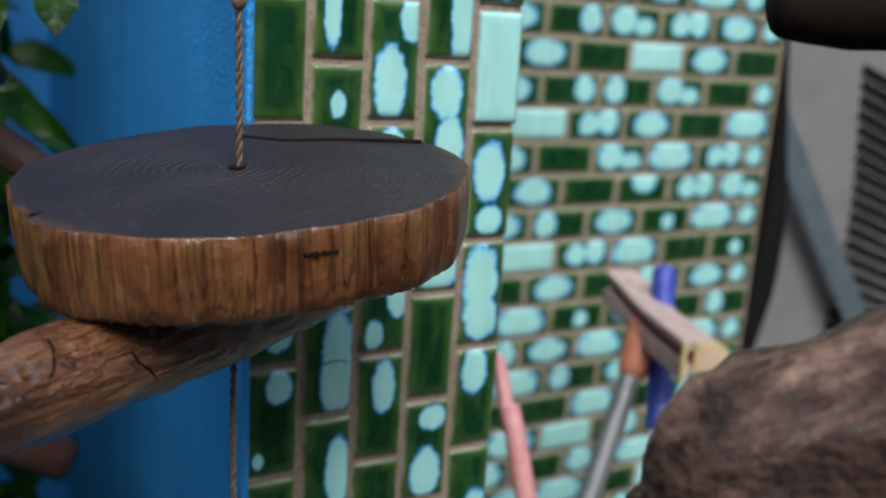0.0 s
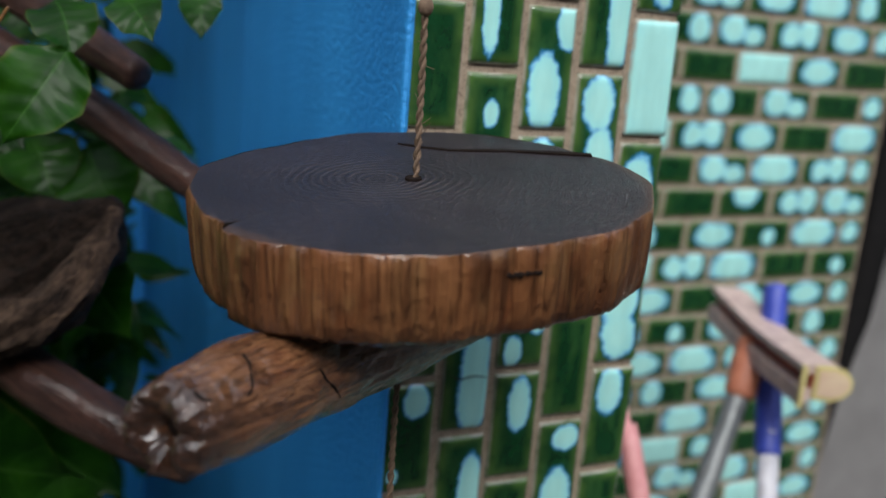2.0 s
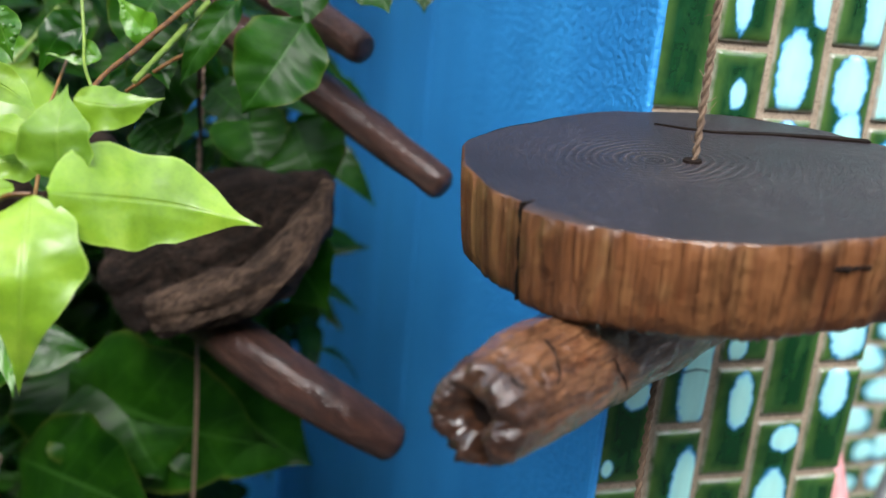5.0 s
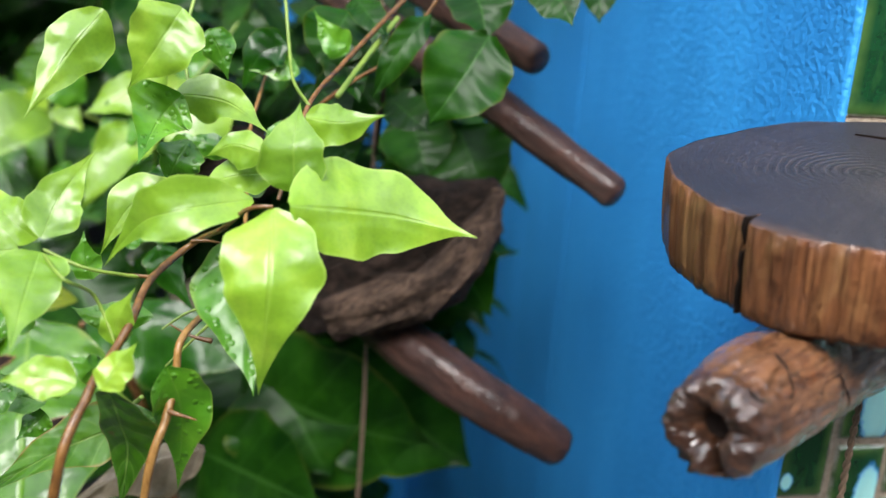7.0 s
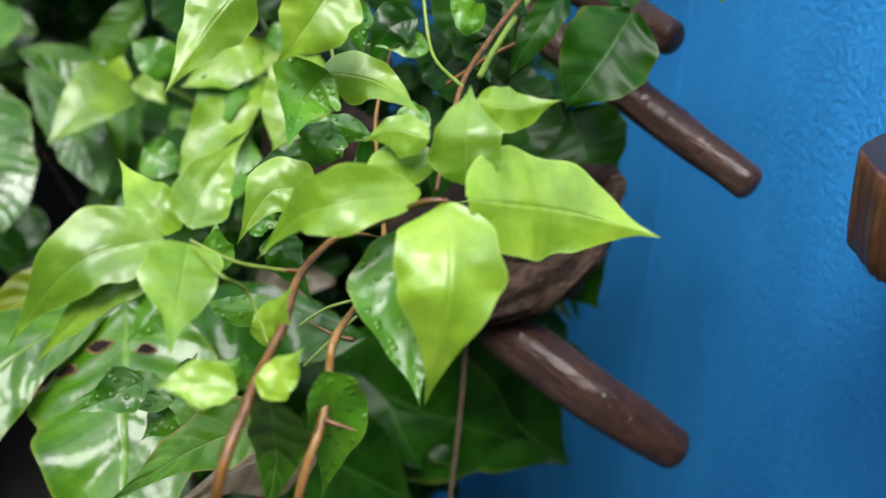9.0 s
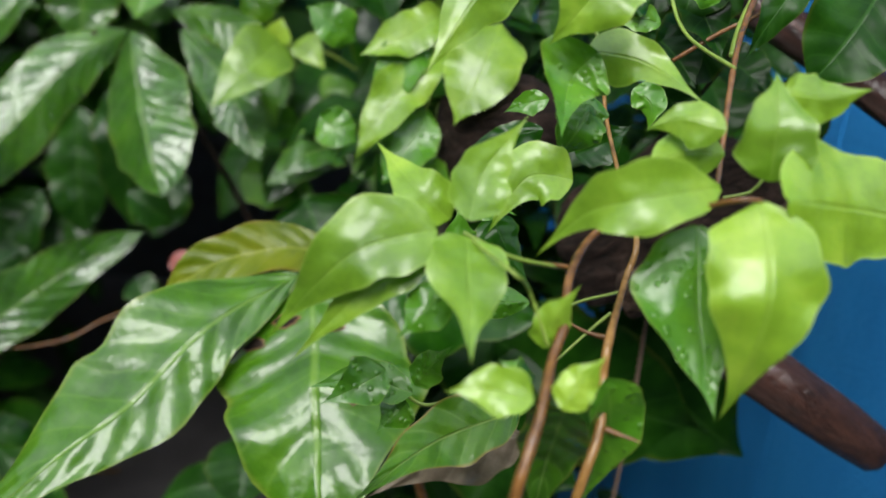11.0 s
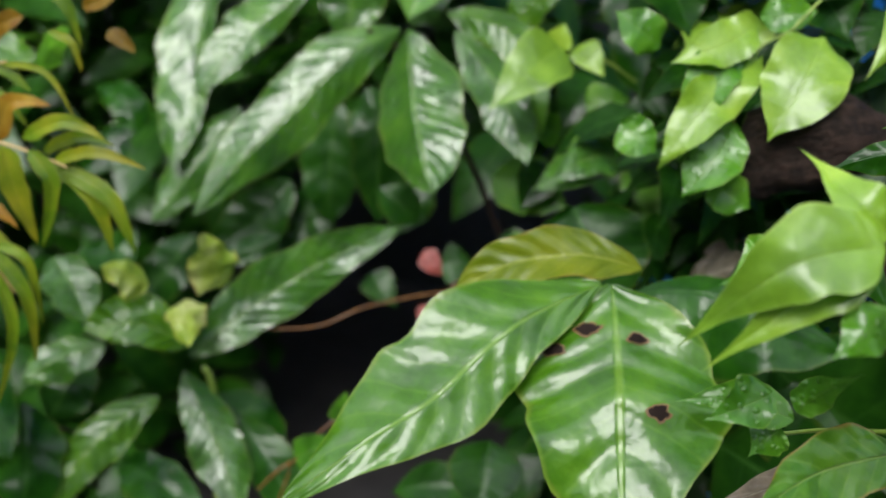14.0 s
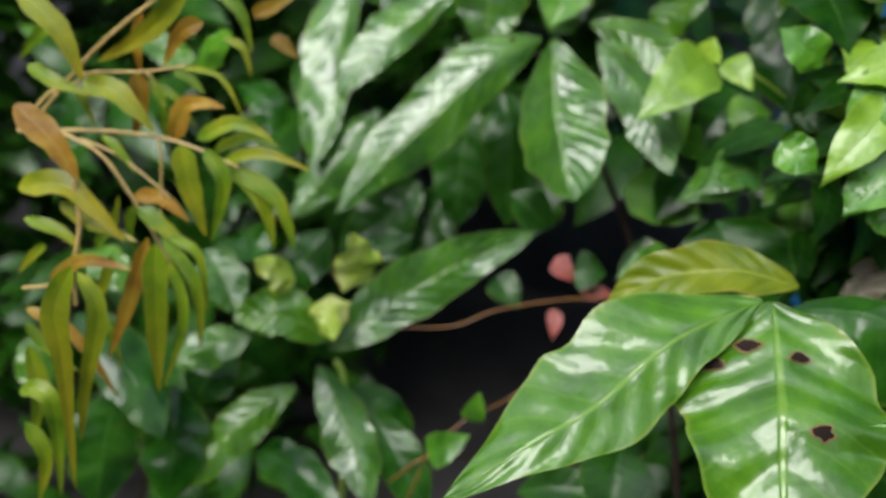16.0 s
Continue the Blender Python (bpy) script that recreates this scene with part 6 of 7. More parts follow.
blade(shrub, LARGE, [(-0.9736, 1.5500, 1.0185), (-0.9183, 1.5250, 1.0064), (-0.8976, 1.5000, 0.9650)], 0.0262, 0.0262, (0.3154, -0.7327, 0.6031), GLOSSY_DARK_LEAF)
blade(shrub, LARGE, [(-0.8519, 1.4000, 0.8685), (-0.8728, 1.3750, 0.8404), (-0.9098, 1.3500, 0.8425)], 0.0243, 0.0243, (0.2957, -0.6685, 0.6824), GLOSSY_DARK_LEAF)
blade(shrub, LARGE, [(-0.6911, 1.5600, 0.9156), (-0.7298, 1.5300, 0.8607), (-0.7860, 1.5000, 0.8072)], 0.0433, 0.0416, (0.1970, -0.7212, 0.6642), SHADED_LEAF)
blade(shrub, LARGE, [(-0.6473, 1.6000, 0.9029), (-0.6695, 1.5700, 0.8450), (-0.6829, 1.5400, 0.7891)], 0.0392, 0.0409, (0.1539, -0.7291, 0.6669), SHADED_LEAF)
blade(shrub, LARGE, [(-0.7882, 1.4500, 0.8549), (-0.8182, 1.4250, 0.8070), (-0.8566, 1.4000, 0.7617)], 0.0349, 0.0349, (0.2514, -0.6740, 0.6946), SHADED_LEAF)
blade(shrub, LARGE, [(-0.6451, 1.3600, 0.9040), (-0.6782, 1.3500, 0.8859), (-0.7119, 1.3400, 0.8754)], 0.0187, 0.0187, (0.1879, -0.7073, 0.6815), SHADED_LEAF)
for spot, size in (((-0.2912, 0.9250, 1.0321), 0.0085), ((-0.3131, 0.9150, 1.0161), 0.0075), ((-0.2574, 0.9150, 1.0362), 0.0060), ((-0.2402, 0.8730, 1.0010), 0.0080)):
    bite_mark(bitten_leaf, spot, size)


# ---- heart-leaved creeper ----
creeper = thing("heart_leaved_creeper", "thin red-brown creeper with small rounded glossy leaves", "creeper")
leaf(creeper, HEART, (-0.334, 1.244, 0.981), (-0.391, 1.204, 0.960), 0.0373, (-0.032, -0.826, 0.563), WET_LEAF)
leaf(creeper, HEART, (-0.275, 1.270, 1.083), (-0.346, 1.213, 1.053), 0.0558, (-0.060, -0.660, 0.748), WET_LEAF)
leaf(creeper, HEART, (-0.337, 1.275, 1.189), (-0.399, 1.209, 1.128), 0.0604, (-0.030, -0.904, 0.426), BRIGHT_LEAF)
leaf(creeper, HEART, (-0.341, 1.273, 1.185), (-0.337, 1.272, 1.211), 0.0291, (-0.056, -0.918, 0.392), BRIGHT_LEAF)
leaf(creeper, HEART, (-0.319, 1.279, 1.190), (-0.291, 1.254, 1.166), 0.0318, (-0.086, -0.909, 0.408), BRIGHT_LEAF)
leaf(creeper, HEART, (-0.214, 1.298, 1.126), (-0.263, 1.256, 1.097), 0.0425, (-0.140, -0.879, 0.456), MID_LEAF)
leaf(creeper, HEART, (-0.211, 1.279, 1.072), (-0.211, 1.209, 1.000), 0.0847, (-0.123, -0.640, 0.758), WET_LEAF)
leaf(creeper, HEART, (-0.234, 1.306, 1.039), (-0.266, 1.269, 1.015), 0.0369, (-0.124, -0.849, 0.513), WET_LEAF)
leaf(creeper, HEART, (-0.300, 1.353, 1.115), (-0.253, 1.356, 1.129), 0.0445, (-0.101, -0.892, 0.441), MID_LEAF)
leaf(creeper, HEART, (-0.319, 1.274, 0.996), (-0.265, 1.264, 1.000), 0.0369, (-0.090, -0.840, 0.536), WET_LEAF)
leaf(creeper, HEART, (-0.324, 1.328, 1.088), (-0.370, 1.310, 1.093), 0.0378, (-0.044, -0.883, 0.467), MID_LEAF)
blade(creeper, HEART, [(-0.6534, 1.1700, 0.9118), (-0.6543, 1.1500, 0.9464), (-0.6593, 1.1300, 0.9841)], 0.0261, 0.0273, (0.2081, -0.6921, 0.6912), PALE_LEAF, wave=0.40, wilt=0.5, fold=0.1)
blade(creeper, HEART, [(-0.6831, 1.1600, 0.8979), (-0.6766, 1.1350, 0.8859), (-0.6618, 1.1100, 0.8713)], 0.0216, 0.0204, (0.2150, -0.6570, 0.7225), PALE_LEAF, wave=0.40, wilt=0.6, fold=0.1)
blade(creeper, HEART, [(-0.7231, 1.1500, 0.9102), (-0.7386, 1.1350, 0.9262), (-0.7578, 1.1200, 0.9398)], 0.0215, 0.0215, (0.2682, -0.6629, 0.6990), PALE_LEAF, wave=0.35, wilt=0.4, fold=-0.1)
leaf(creeper, HEART, (-0.554, 1.136, 0.743), (-0.511, 1.136, 0.779), 0.0381, (0.106, -0.706, 0.700), MID_LEAF)
leaf(creeper, HEART, (-0.514, 1.158, 0.783), (-0.508, 1.152, 0.823), 0.0258, (0.090, -0.732, 0.675), MID_LEAF)
leaf(creeper, HEART, (-0.437, 1.309, 0.918), (-0.398, 1.317, 0.919), 0.0468, (0.013, -0.817, 0.577), SHADED_LEAF)
leaf(creeper, HEART, (-0.165, 1.263, 1.002), (-0.131, 1.258, 1.000), 0.0415, (-0.206, -0.822, 0.531), MID_LEAF)
leaf(creeper, HEART, (-0.177, 1.306, 1.217), (-0.192, 1.203, 1.092), 0.0844, (-0.191, -0.885, 0.425), BRIGHT_LEAF)
leaf(creeper, HEART, (-0.193, 1.302, 1.214), (-0.221, 1.255, 1.191), 0.0398, (-0.171, -0.906, 0.388), MID_LEAF)
leaf(creeper, HEART, (-0.185, 1.237, 1.121), (-0.200, 1.198, 1.080), 0.0498, (-0.187, -0.863, 0.470), MID_LEAF)
leaf(creeper, HEART, (-0.399, 1.347, 1.152), (-0.343, 1.302, 1.088), 0.0693, (-0.024, -0.895, 0.446), MID_LEAF)
leaf(creeper, HEART, (-0.299, 1.396, 1.142), (-0.329, 1.347, 1.083), 0.0651, (-0.069, -0.892, 0.446), GLOSSY_DARK_LEAF)
leaf(creeper, HEART, (-0.234, 1.383, 1.072), (-0.254, 1.339, 1.022), 0.0651, (-0.122, -0.863, 0.490), GLOSSY_DARK_LEAF)
leaf(creeper, HEART, (-0.179, 1.339, 1.042), (-0.135, 1.313, 1.007), 0.0689, (-0.191, -0.841, 0.507), WET_LEAF)
leaf(creeper, HEART, (-0.329, 1.373, 1.036), (-0.356, 1.329, 0.991), 0.0531, (-0.045, -0.857, 0.513), GLOSSY_DARK_LEAF)
leaf(creeper, HEART, (-0.148, 1.269, 0.951), (-0.098, 1.234, 0.887), 0.0783, (-0.218, -0.784, 0.581), GLOSSY_DARK_LEAF)
leaf(creeper, HEART, (-0.251, 1.326, 0.985), (-0.302, 1.293, 0.981), 0.0447, (-0.099, -0.837, 0.538), GLOSSY_DARK_LEAF)
leaf(creeper, HEART, (-0.172, 1.318, 1.157), (-0.210, 1.259, 1.104), 0.0646, (-0.179, -0.880, 0.440), MID_LEAF)
leaf(creeper, HEART, (-0.378, 1.370, 0.937), (-0.329, 1.349, 0.912), 0.0550, (-0.035, -0.824, 0.565), SHADED_LEAF)
leaf(creeper, HEART, (-0.547, 1.470, 0.826), (-0.504, 1.446, 0.795), 0.0471, (0.082, -0.792, 0.605), SHADED_LEAF)
leaf(creeper, SMALL, (-0.186, 1.090, 1.248), (-0.252, 1.060, 1.215), 0.0373, (-0.139, -0.918, 0.372), BRIGHT_LEAF)
leaf(creeper, SMALL, (-0.184, 1.081, 1.222), (-0.252, 1.025, 1.138), 0.0421, (-0.140, -0.894, 0.425), BRIGHT_LEAF)
leaf(creeper, SMALL, (-0.200, 1.082, 1.232), (-0.232, 1.046, 1.166), 0.0398, (-0.143, -0.903, 0.405), MID_LEAF)
leaf(creeper, SMALL, (-0.139, 1.077, 1.245), (-0.174, 1.028, 1.170), 0.0628, (-0.212, -0.893, 0.397), BRIGHT_LEAF)
leaf(creeper, SMALL, (-0.183, 1.110, 1.252), (-0.141, 1.101, 1.263), 0.0304, (-0.197, -0.918, 0.345), MID_LEAF)
leaf(creeper, SMALL, (-0.195, 1.063, 1.171), (-0.229, 1.030, 1.116), 0.0448, (-0.146, -0.875, 0.461), MID_LEAF)
leaf(creeper, SMALL, (-0.283, 1.066, 1.159), (-0.251, 1.054, 1.142), 0.0357, (-0.082, -0.887, 0.454), MID_LEAF)
leaf(creeper, SMALL, (-0.204, 1.064, 1.121), (-0.169, 1.054, 1.107), 0.0357, (-0.169, -0.858, 0.486), MID_LEAF)
leaf(creeper, SMALL, (-0.150, 1.094, 1.190), (-0.174, 1.061, 1.129), 0.0408, (-0.196, -0.876, 0.441), WET_LEAF)
leaf(creeper, SMALL, (-0.258, 1.107, 1.219), (-0.299, 1.101, 1.244), 0.0365, (-0.069, -0.926, 0.371), MID_LEAF)
part("stem", tube([(-0.123, 1.116, 1.295), (-0.158, 1.096, 1.248), (-0.185, 1.085, 1.226), (-0.195, 1.065, 1.171), (-0.200, 1.058, 1.123)], [0.0014, 0.0013, 0.0012, 0.0011, 0.0010], 8, 0.12, 1, lump=160.0), GREEN_STEM, creeper, smooth=True)
leaf(creeper, HEART, (-0.462, 1.328, 0.924), (-0.435, 1.324, 0.899), 0.0273, (0.036, -0.815, 0.579), RED_LEAF)
leaf(creeper, HEART, (-0.453, 1.308, 0.866), (-0.449, 1.296, 0.830), 0.0191, (0.038, -0.785, 0.618), RED_LEAF)
leaf(creeper, HEART, (-0.426, 1.323, 0.891), (-0.384, 1.330, 0.889), 0.0238, (0.003, -0.807, 0.591), RED_LEAF)
part("stem", tube([(-0.746, 1.177, 0.841), (-0.707, 1.184, 0.837), (-0.665, 1.196, 0.849), (-0.566, 1.228, 0.854), (-0.509, 1.258, 0.876), (-0.410, 1.304, 0.891), (-0.313, 1.339, 0.876), (-0.238, 1.359, 0.829)], [0.0012, 0.0013, 0.0013, 0.0014, 0.0015, 0.0016, 0.0016, 0.0017], 8, 0.12, 1, lump=160.0), STEM, creeper, smooth=True)
part("stem", tube([(-0.598, 1.095, 0.654), (-0.573, 1.108, 0.676), (-0.560, 1.127, 0.721), (-0.554, 1.136, 0.743), (-0.521, 1.157, 0.782), (-0.480, 1.193, 0.800), (-0.426, 1.241, 0.845)], [0.0012, 0.0012, 0.0012, 0.0012, 0.0012, 0.0012, 0.0012], 8, 0.12, 1, lump=160.0), STEM, creeper, smooth=True)
part("stem", tube([(-0.341, 1.273, 1.185), (-0.292, 1.280, 1.178), (-0.250, 1.291, 1.156), (-0.203, 1.305, 1.140)], [0.0015, 0.0015, 0.0015, 0.0015], 8, 0.12, 1, lump=160.0), GREEN_STEM, creeper, smooth=True)
part("stem", tube([(-0.271, 1.263, 0.999), (-0.243, 1.280, 1.031), (-0.207, 1.291, 1.073), (-0.185, 1.316, 1.161), (-0.168, 1.346, 1.233)], [0.0016, 0.0016, 0.0016, 0.0016, 0.0016], 8, 0.12, 1, lump=160.0), STEM, creeper, smooth=True)
part("stem", tube([(-0.528, 1.299, 0.642), (-0.553, 1.135, 0.741), (-0.590, 1.126, 0.704)], [0.0020, 0.0018, 0.0015], 8, 0.12, 1, lump=160.0), STEM, creeper, smooth=True)


# ---- narrow-leaved cane ----
cane = thing("narrow_leaved_cane", "arching cane twigs with narrow yellow-green and orange leaves", "cane plant")
blade(cane, NARROW, [(-0.9187, 0.9800, 1.2053), (-0.8793, 0.9800, 1.1738), (-0.8579, 0.9800, 1.1343)], 0.0103, 0.0103, (0.5177, -0.7366, 0.4353), CANE_LEAF, sag=0.08, fold=0.3, wave=0.04)
blade(cane, NARROW, [(-0.7995, 1.0500, 1.2176), (-0.8378, 1.0500, 1.1710), (-0.8903, 1.0500, 1.1367)], 0.0101, 0.0101, (0.4557, -0.7815, 0.4262), CANE_LEAF, sag=0.08, fold=0.3, wave=0.04)
blade(cane, NARROW, [(-0.8621, 1.0800, 1.1848), (-0.8668, 1.0800, 1.1530), (-0.8617, 1.0800, 1.1229)], 0.0053, 0.0053, (0.4551, -0.7746, 0.4391), ORANGE_LEAF, sag=0.08, fold=0.3, wave=0.04)
blade(cane, NARROW, [(-0.7795, 1.0400, 1.1889), (-0.8008, 1.0400, 1.1763), (-0.8173, 1.0400, 1.1442)], 0.0079, 0.0079, (0.4238, -0.7942, 0.4355), ORANGE_LEAF, sag=0.08, fold=0.3, wave=0.04)
blade(cane, NARROW, [(-0.8557, 1.0600, 1.1303), (-0.8517, 1.0600, 1.1028), (-0.8584, 1.0600, 1.0663)], 0.0090, 0.0090, (0.4451, -0.7519, 0.4864), ORANGE_LEAF, sag=0.08, fold=0.3, wave=0.04)
blade(cane, NARROW, [(-0.8300, 1.0400, 1.1342), (-0.8183, 1.0400, 1.1091), (-0.8154, 1.0400, 1.0699)], 0.0046, 0.0046, (0.4276, -0.7599, 0.4895), CANE_LEAF, sag=0.08, fold=0.3, wave=0.04)
blade(cane, NARROW, [(-0.8712, 1.0000, 1.1289), (-0.8366, 1.0000, 1.1232), (-0.8032, 1.0000, 1.0944)], 0.0108, 0.0108, (0.4584, -0.7442, 0.4858), CANE_LEAF, sag=0.08, fold=0.3, wave=0.04)
blade(cane, NARROW, [(-0.8134, 1.0500, 1.1442), (-0.7970, 1.0500, 1.1353), (-0.7810, 1.0500, 1.1233)], 0.0056, 0.0056, (0.4109, -0.7841, 0.4652), CANE_LEAF, sag=0.08, fold=0.3, wave=0.04)
blade(cane, NARROW, [(-0.8079, 1.0500, 1.1439), (-0.7670, 1.0500, 1.1407), (-0.7413, 1.0500, 1.1023)], 0.0030, 0.0030, (0.3888, -0.7913, 0.4718), CANE_LEAF, sag=0.08, fold=0.3, wave=0.04)
blade(cane, NARROW, [(-0.7960, 1.0200, 1.0858), (-0.7829, 1.0200, 1.1185), (-0.7479, 1.0200, 1.1228)], 0.0094, 0.0094, (0.3988, -0.7726, 0.4940), ORANGE_LEAF, sag=0.08, fold=0.3, wave=0.04)
blade(cane, NARROW, [(-0.7732, 1.0200, 1.0904), (-0.7361, 1.0200, 1.1096), (-0.7008, 1.0200, 1.1001)], 0.0074, 0.0074, (0.3628, -0.7828, 0.5056), CANE_LEAF, sag=0.08, fold=0.3, wave=0.04)
blade(cane, NARROW, [(-0.7669, 1.0400, 1.0751), (-0.7343, 1.0400, 1.0920), (-0.7030, 1.0400, 1.0898)], 0.0061, 0.0061, (0.3512, -0.7829, 0.5135), CANE_LEAF, sag=0.08, fold=0.3, wave=0.04)
blade(cane, NARROW, [(-0.7462, 1.0200, 1.0746), (-0.7092, 1.0200, 1.0869), (-0.6655, 1.0200, 1.0793)], 0.0059, 0.0059, (0.3316, -0.7837, 0.5252), CANE_LEAF, sag=0.08, fold=0.3, wave=0.04)
blade(cane, NARROW, [(-0.7799, 1.0000, 1.0880), (-0.7709, 1.0000, 1.0535), (-0.7530, 1.0000, 1.0061)], 0.0109, 0.0109, (0.3857, -0.7419, 0.5485), CANE_LEAF, sag=0.08, fold=0.3, wave=0.04)
blade(cane, NARROW, [(-0.7566, 1.0000, 1.0877), (-0.7380, 1.0000, 1.0591), (-0.7491, 1.0000, 1.0014)], 0.0074, 0.0074, (0.3684, -0.7490, 0.5507), CANE_LEAF, sag=0.08, fold=0.3, wave=0.04)
blade(cane, NARROW, [(-0.7499, 1.0200, 1.0724), (-0.7123, 1.0200, 1.0472), (-0.6957, 1.0200, 0.9987)], 0.0086, 0.0086, (0.3344, -0.7603, 0.5569), CANE_LEAF, sag=0.08, fold=0.3, wave=0.04)
blade(cane, NARROW, [(-0.7418, 1.0200, 1.0696), (-0.6973, 1.0200, 1.0472), (-0.6751, 1.0200, 0.9998)], 0.0081, 0.0081, (0.3212, -0.7645, 0.5590), CANE_LEAF, sag=0.08, fold=0.3, wave=0.04)
blade(cane, NARROW, [(-0.8239, 1.0000, 1.0337), (-0.7954, 1.0000, 1.0345), (-0.7693, 1.0000, 1.0182)], 0.0071, 0.0071, (0.4042, -0.7227, 0.5606), ORANGE_LEAF, sag=0.08, fold=0.3, wave=0.04)
blade(cane, NARROW, [(-0.8144, 0.9900, 1.0268), (-0.7890, 0.9900, 1.0121), (-0.7603, 0.9900, 0.9920)], 0.0080, 0.0080, (0.3962, -0.7133, 0.5781), CANE_LEAF, sag=0.08, fold=0.3, wave=0.04)
blade(cane, NARROW, [(-0.8887, 0.9300, 1.0508), (-0.8418, 0.9300, 1.0575), (-0.7913, 0.9300, 1.0185)], 0.0112, 0.0112, (0.4696, -0.6824, 0.5602), CANE_LEAF, sag=0.08, fold=0.3, wave=0.04)
blade(cane, NARROW, [(-0.8572, 0.9400, 1.0399), (-0.8282, 0.9400, 1.0259), (-0.7854, 0.9400, 1.0175)], 0.0076, 0.0076, (0.4479, -0.6872, 0.5719), CANE_LEAF, sag=0.08, fold=0.3, wave=0.04)
blade(cane, NARROW, [(-0.8855, 0.9300, 1.0229), (-0.8492, 0.9300, 1.0163), (-0.8316, 0.9300, 1.0022)], 0.0057, 0.0057, (0.4722, -0.6640, 0.5798), CANE_LEAF, sag=0.08, fold=0.3, wave=0.04)
blade(cane, NARROW, [(-0.8809, 0.9200, 1.1233), (-0.8478, 0.9200, 1.0972), (-0.8254, 0.9200, 1.0694)], 0.0117, 0.0117, (0.4988, -0.6968, 0.5155), ORANGE_LEAF, sag=0.08, fold=0.3, wave=0.04)
blade(cane, NARROW, [(-0.9103, 0.9800, 1.1420), (-0.8845, 0.9800, 1.1304), (-0.8494, 0.9800, 1.1250)], 0.0067, 0.0067, (0.5049, -0.7241, 0.4697), CANE_LEAF, sag=0.08, fold=0.3, wave=0.04)
blade(cane, NARROW, [(-0.8848, 1.0000, 1.1279), (-0.8694, 1.0000, 1.1092), (-0.8615, 1.0000, 1.0912)], 0.0035, 0.0035, (0.4834, -0.7274, 0.4870), CANE_LEAF, sag=0.08, fold=0.3, wave=0.04)
blade(cane, NARROW, [(-0.8541, 1.0000, 1.0847), (-0.8382, 1.0000, 1.0734), (-0.8212, 1.0000, 1.0543)], 0.0045, 0.0045, (0.4478, -0.7256, 0.5225), CANE_LEAF, sag=0.08, fold=0.3, wave=0.04)
blade(cane, NARROW, [(-0.8127, 0.9800, 1.0323), (-0.8170, 0.9800, 1.0146), (-0.8143, 0.9800, 0.9909)], 0.0045, 0.0045, (0.4218, -0.7010, 0.5751), CANE_LEAF, sag=0.08, fold=0.3, wave=0.04)
blade(cane, NARROW, [(-0.8564, 0.9200, 0.9749), (-0.8227, 0.9200, 0.9995), (-0.7797, 0.9200, 1.0007)], 0.0066, 0.0066, (0.4413, -0.6627, 0.6050), ORANGE_LEAF, sag=0.08, fold=0.3, wave=0.04)
blade(cane, NARROW, [(-0.7824, 0.9500, 1.0181), (-0.8008, 0.9500, 0.9537), (-0.8231, 0.9500, 0.8901)], 0.0074, 0.0074, (0.4058, -0.6653, 0.6267), ORANGE_LEAF, sag=0.08, fold=0.3, wave=0.04)
blade(cane, NARROW, [(-0.7757, 0.9500, 1.0142), (-0.7752, 0.9500, 0.9480), (-0.7720, 0.9500, 0.8666)], 0.0108, 0.0108, (0.3801, -0.6689, 0.6388), CANE_LEAF, sag=0.08, fold=0.3, wave=0.04)
blade(cane, NARROW, [(-0.7629, 0.9500, 1.0011), (-0.7486, 0.9500, 0.9481), (-0.7680, 0.9500, 0.8734)], 0.0049, 0.0049, (0.3675, -0.6724, 0.6425), CANE_LEAF, sag=0.08, fold=0.3, wave=0.04)
blade(cane, NARROW, [(-0.7801, 0.9700, 1.0116), (-0.7473, 0.9700, 0.9696), (-0.7422, 0.9700, 0.9092)], 0.0060, 0.0060, (0.3646, -0.6932, 0.6218), CANE_LEAF, sag=0.08, fold=0.3, wave=0.04)
blade(cane, NARROW, [(-0.7793, 0.9800, 1.0082), (-0.7514, 0.9800, 0.9974), (-0.7392, 0.9800, 0.9392)], 0.0045, 0.0045, (0.3661, -0.7061, 0.6061), CANE_LEAF, sag=0.08, fold=0.3, wave=0.04)
blade(cane, NARROW, [(-0.7945, 0.8600, 1.0230), (-0.8112, 0.8600, 0.9807), (-0.8064, 0.8600, 0.9370), (-0.7986, 0.8600, 0.8152)], 0.0107, 0.0107, (0.4318, -0.6118, 0.6628), CANE_LEAF, sag=0.08, fold=0.3, wave=0.04)
blade(cane, NARROW, [(-0.8037, 0.8800, 1.0087), (-0.7870, 0.8800, 0.9768), (-0.8000, 0.8800, 0.9071), (-0.8064, 0.8800, 0.8481)], 0.0078, 0.0078, (0.4210, -0.6222, 0.6600), CANE_LEAF, sag=0.08, fold=0.3, wave=0.04)
blade(cane, NARROW, [(-0.8662, 0.9000, 0.9558), (-0.8229, 0.9000, 0.9396), (-0.7817, 0.9000, 0.8894)], 0.0057, 0.0057, (0.4313, -0.6215, 0.6540), ORANGE_LEAF, sag=0.08, fold=0.3, wave=0.04)
blade(cane, NARROW, [(-0.8461, 0.8600, 0.9049), (-0.8177, 0.8600, 0.8972), (-0.8127, 0.8600, 0.8058)], 0.0083, 0.0083, (0.4258, -0.5713, 0.7017), CANE_LEAF, sag=0.08, fold=0.3, wave=0.04)
blade(cane, NARROW, [(-0.8433, 0.8600, 0.8736), (-0.8263, 0.8600, 0.8420), (-0.8357, 0.8600, 0.7940)], 0.0066, 0.0066, (0.4219, -0.5537, 0.7180), CANE_LEAF, sag=0.08, fold=0.3, wave=0.04)
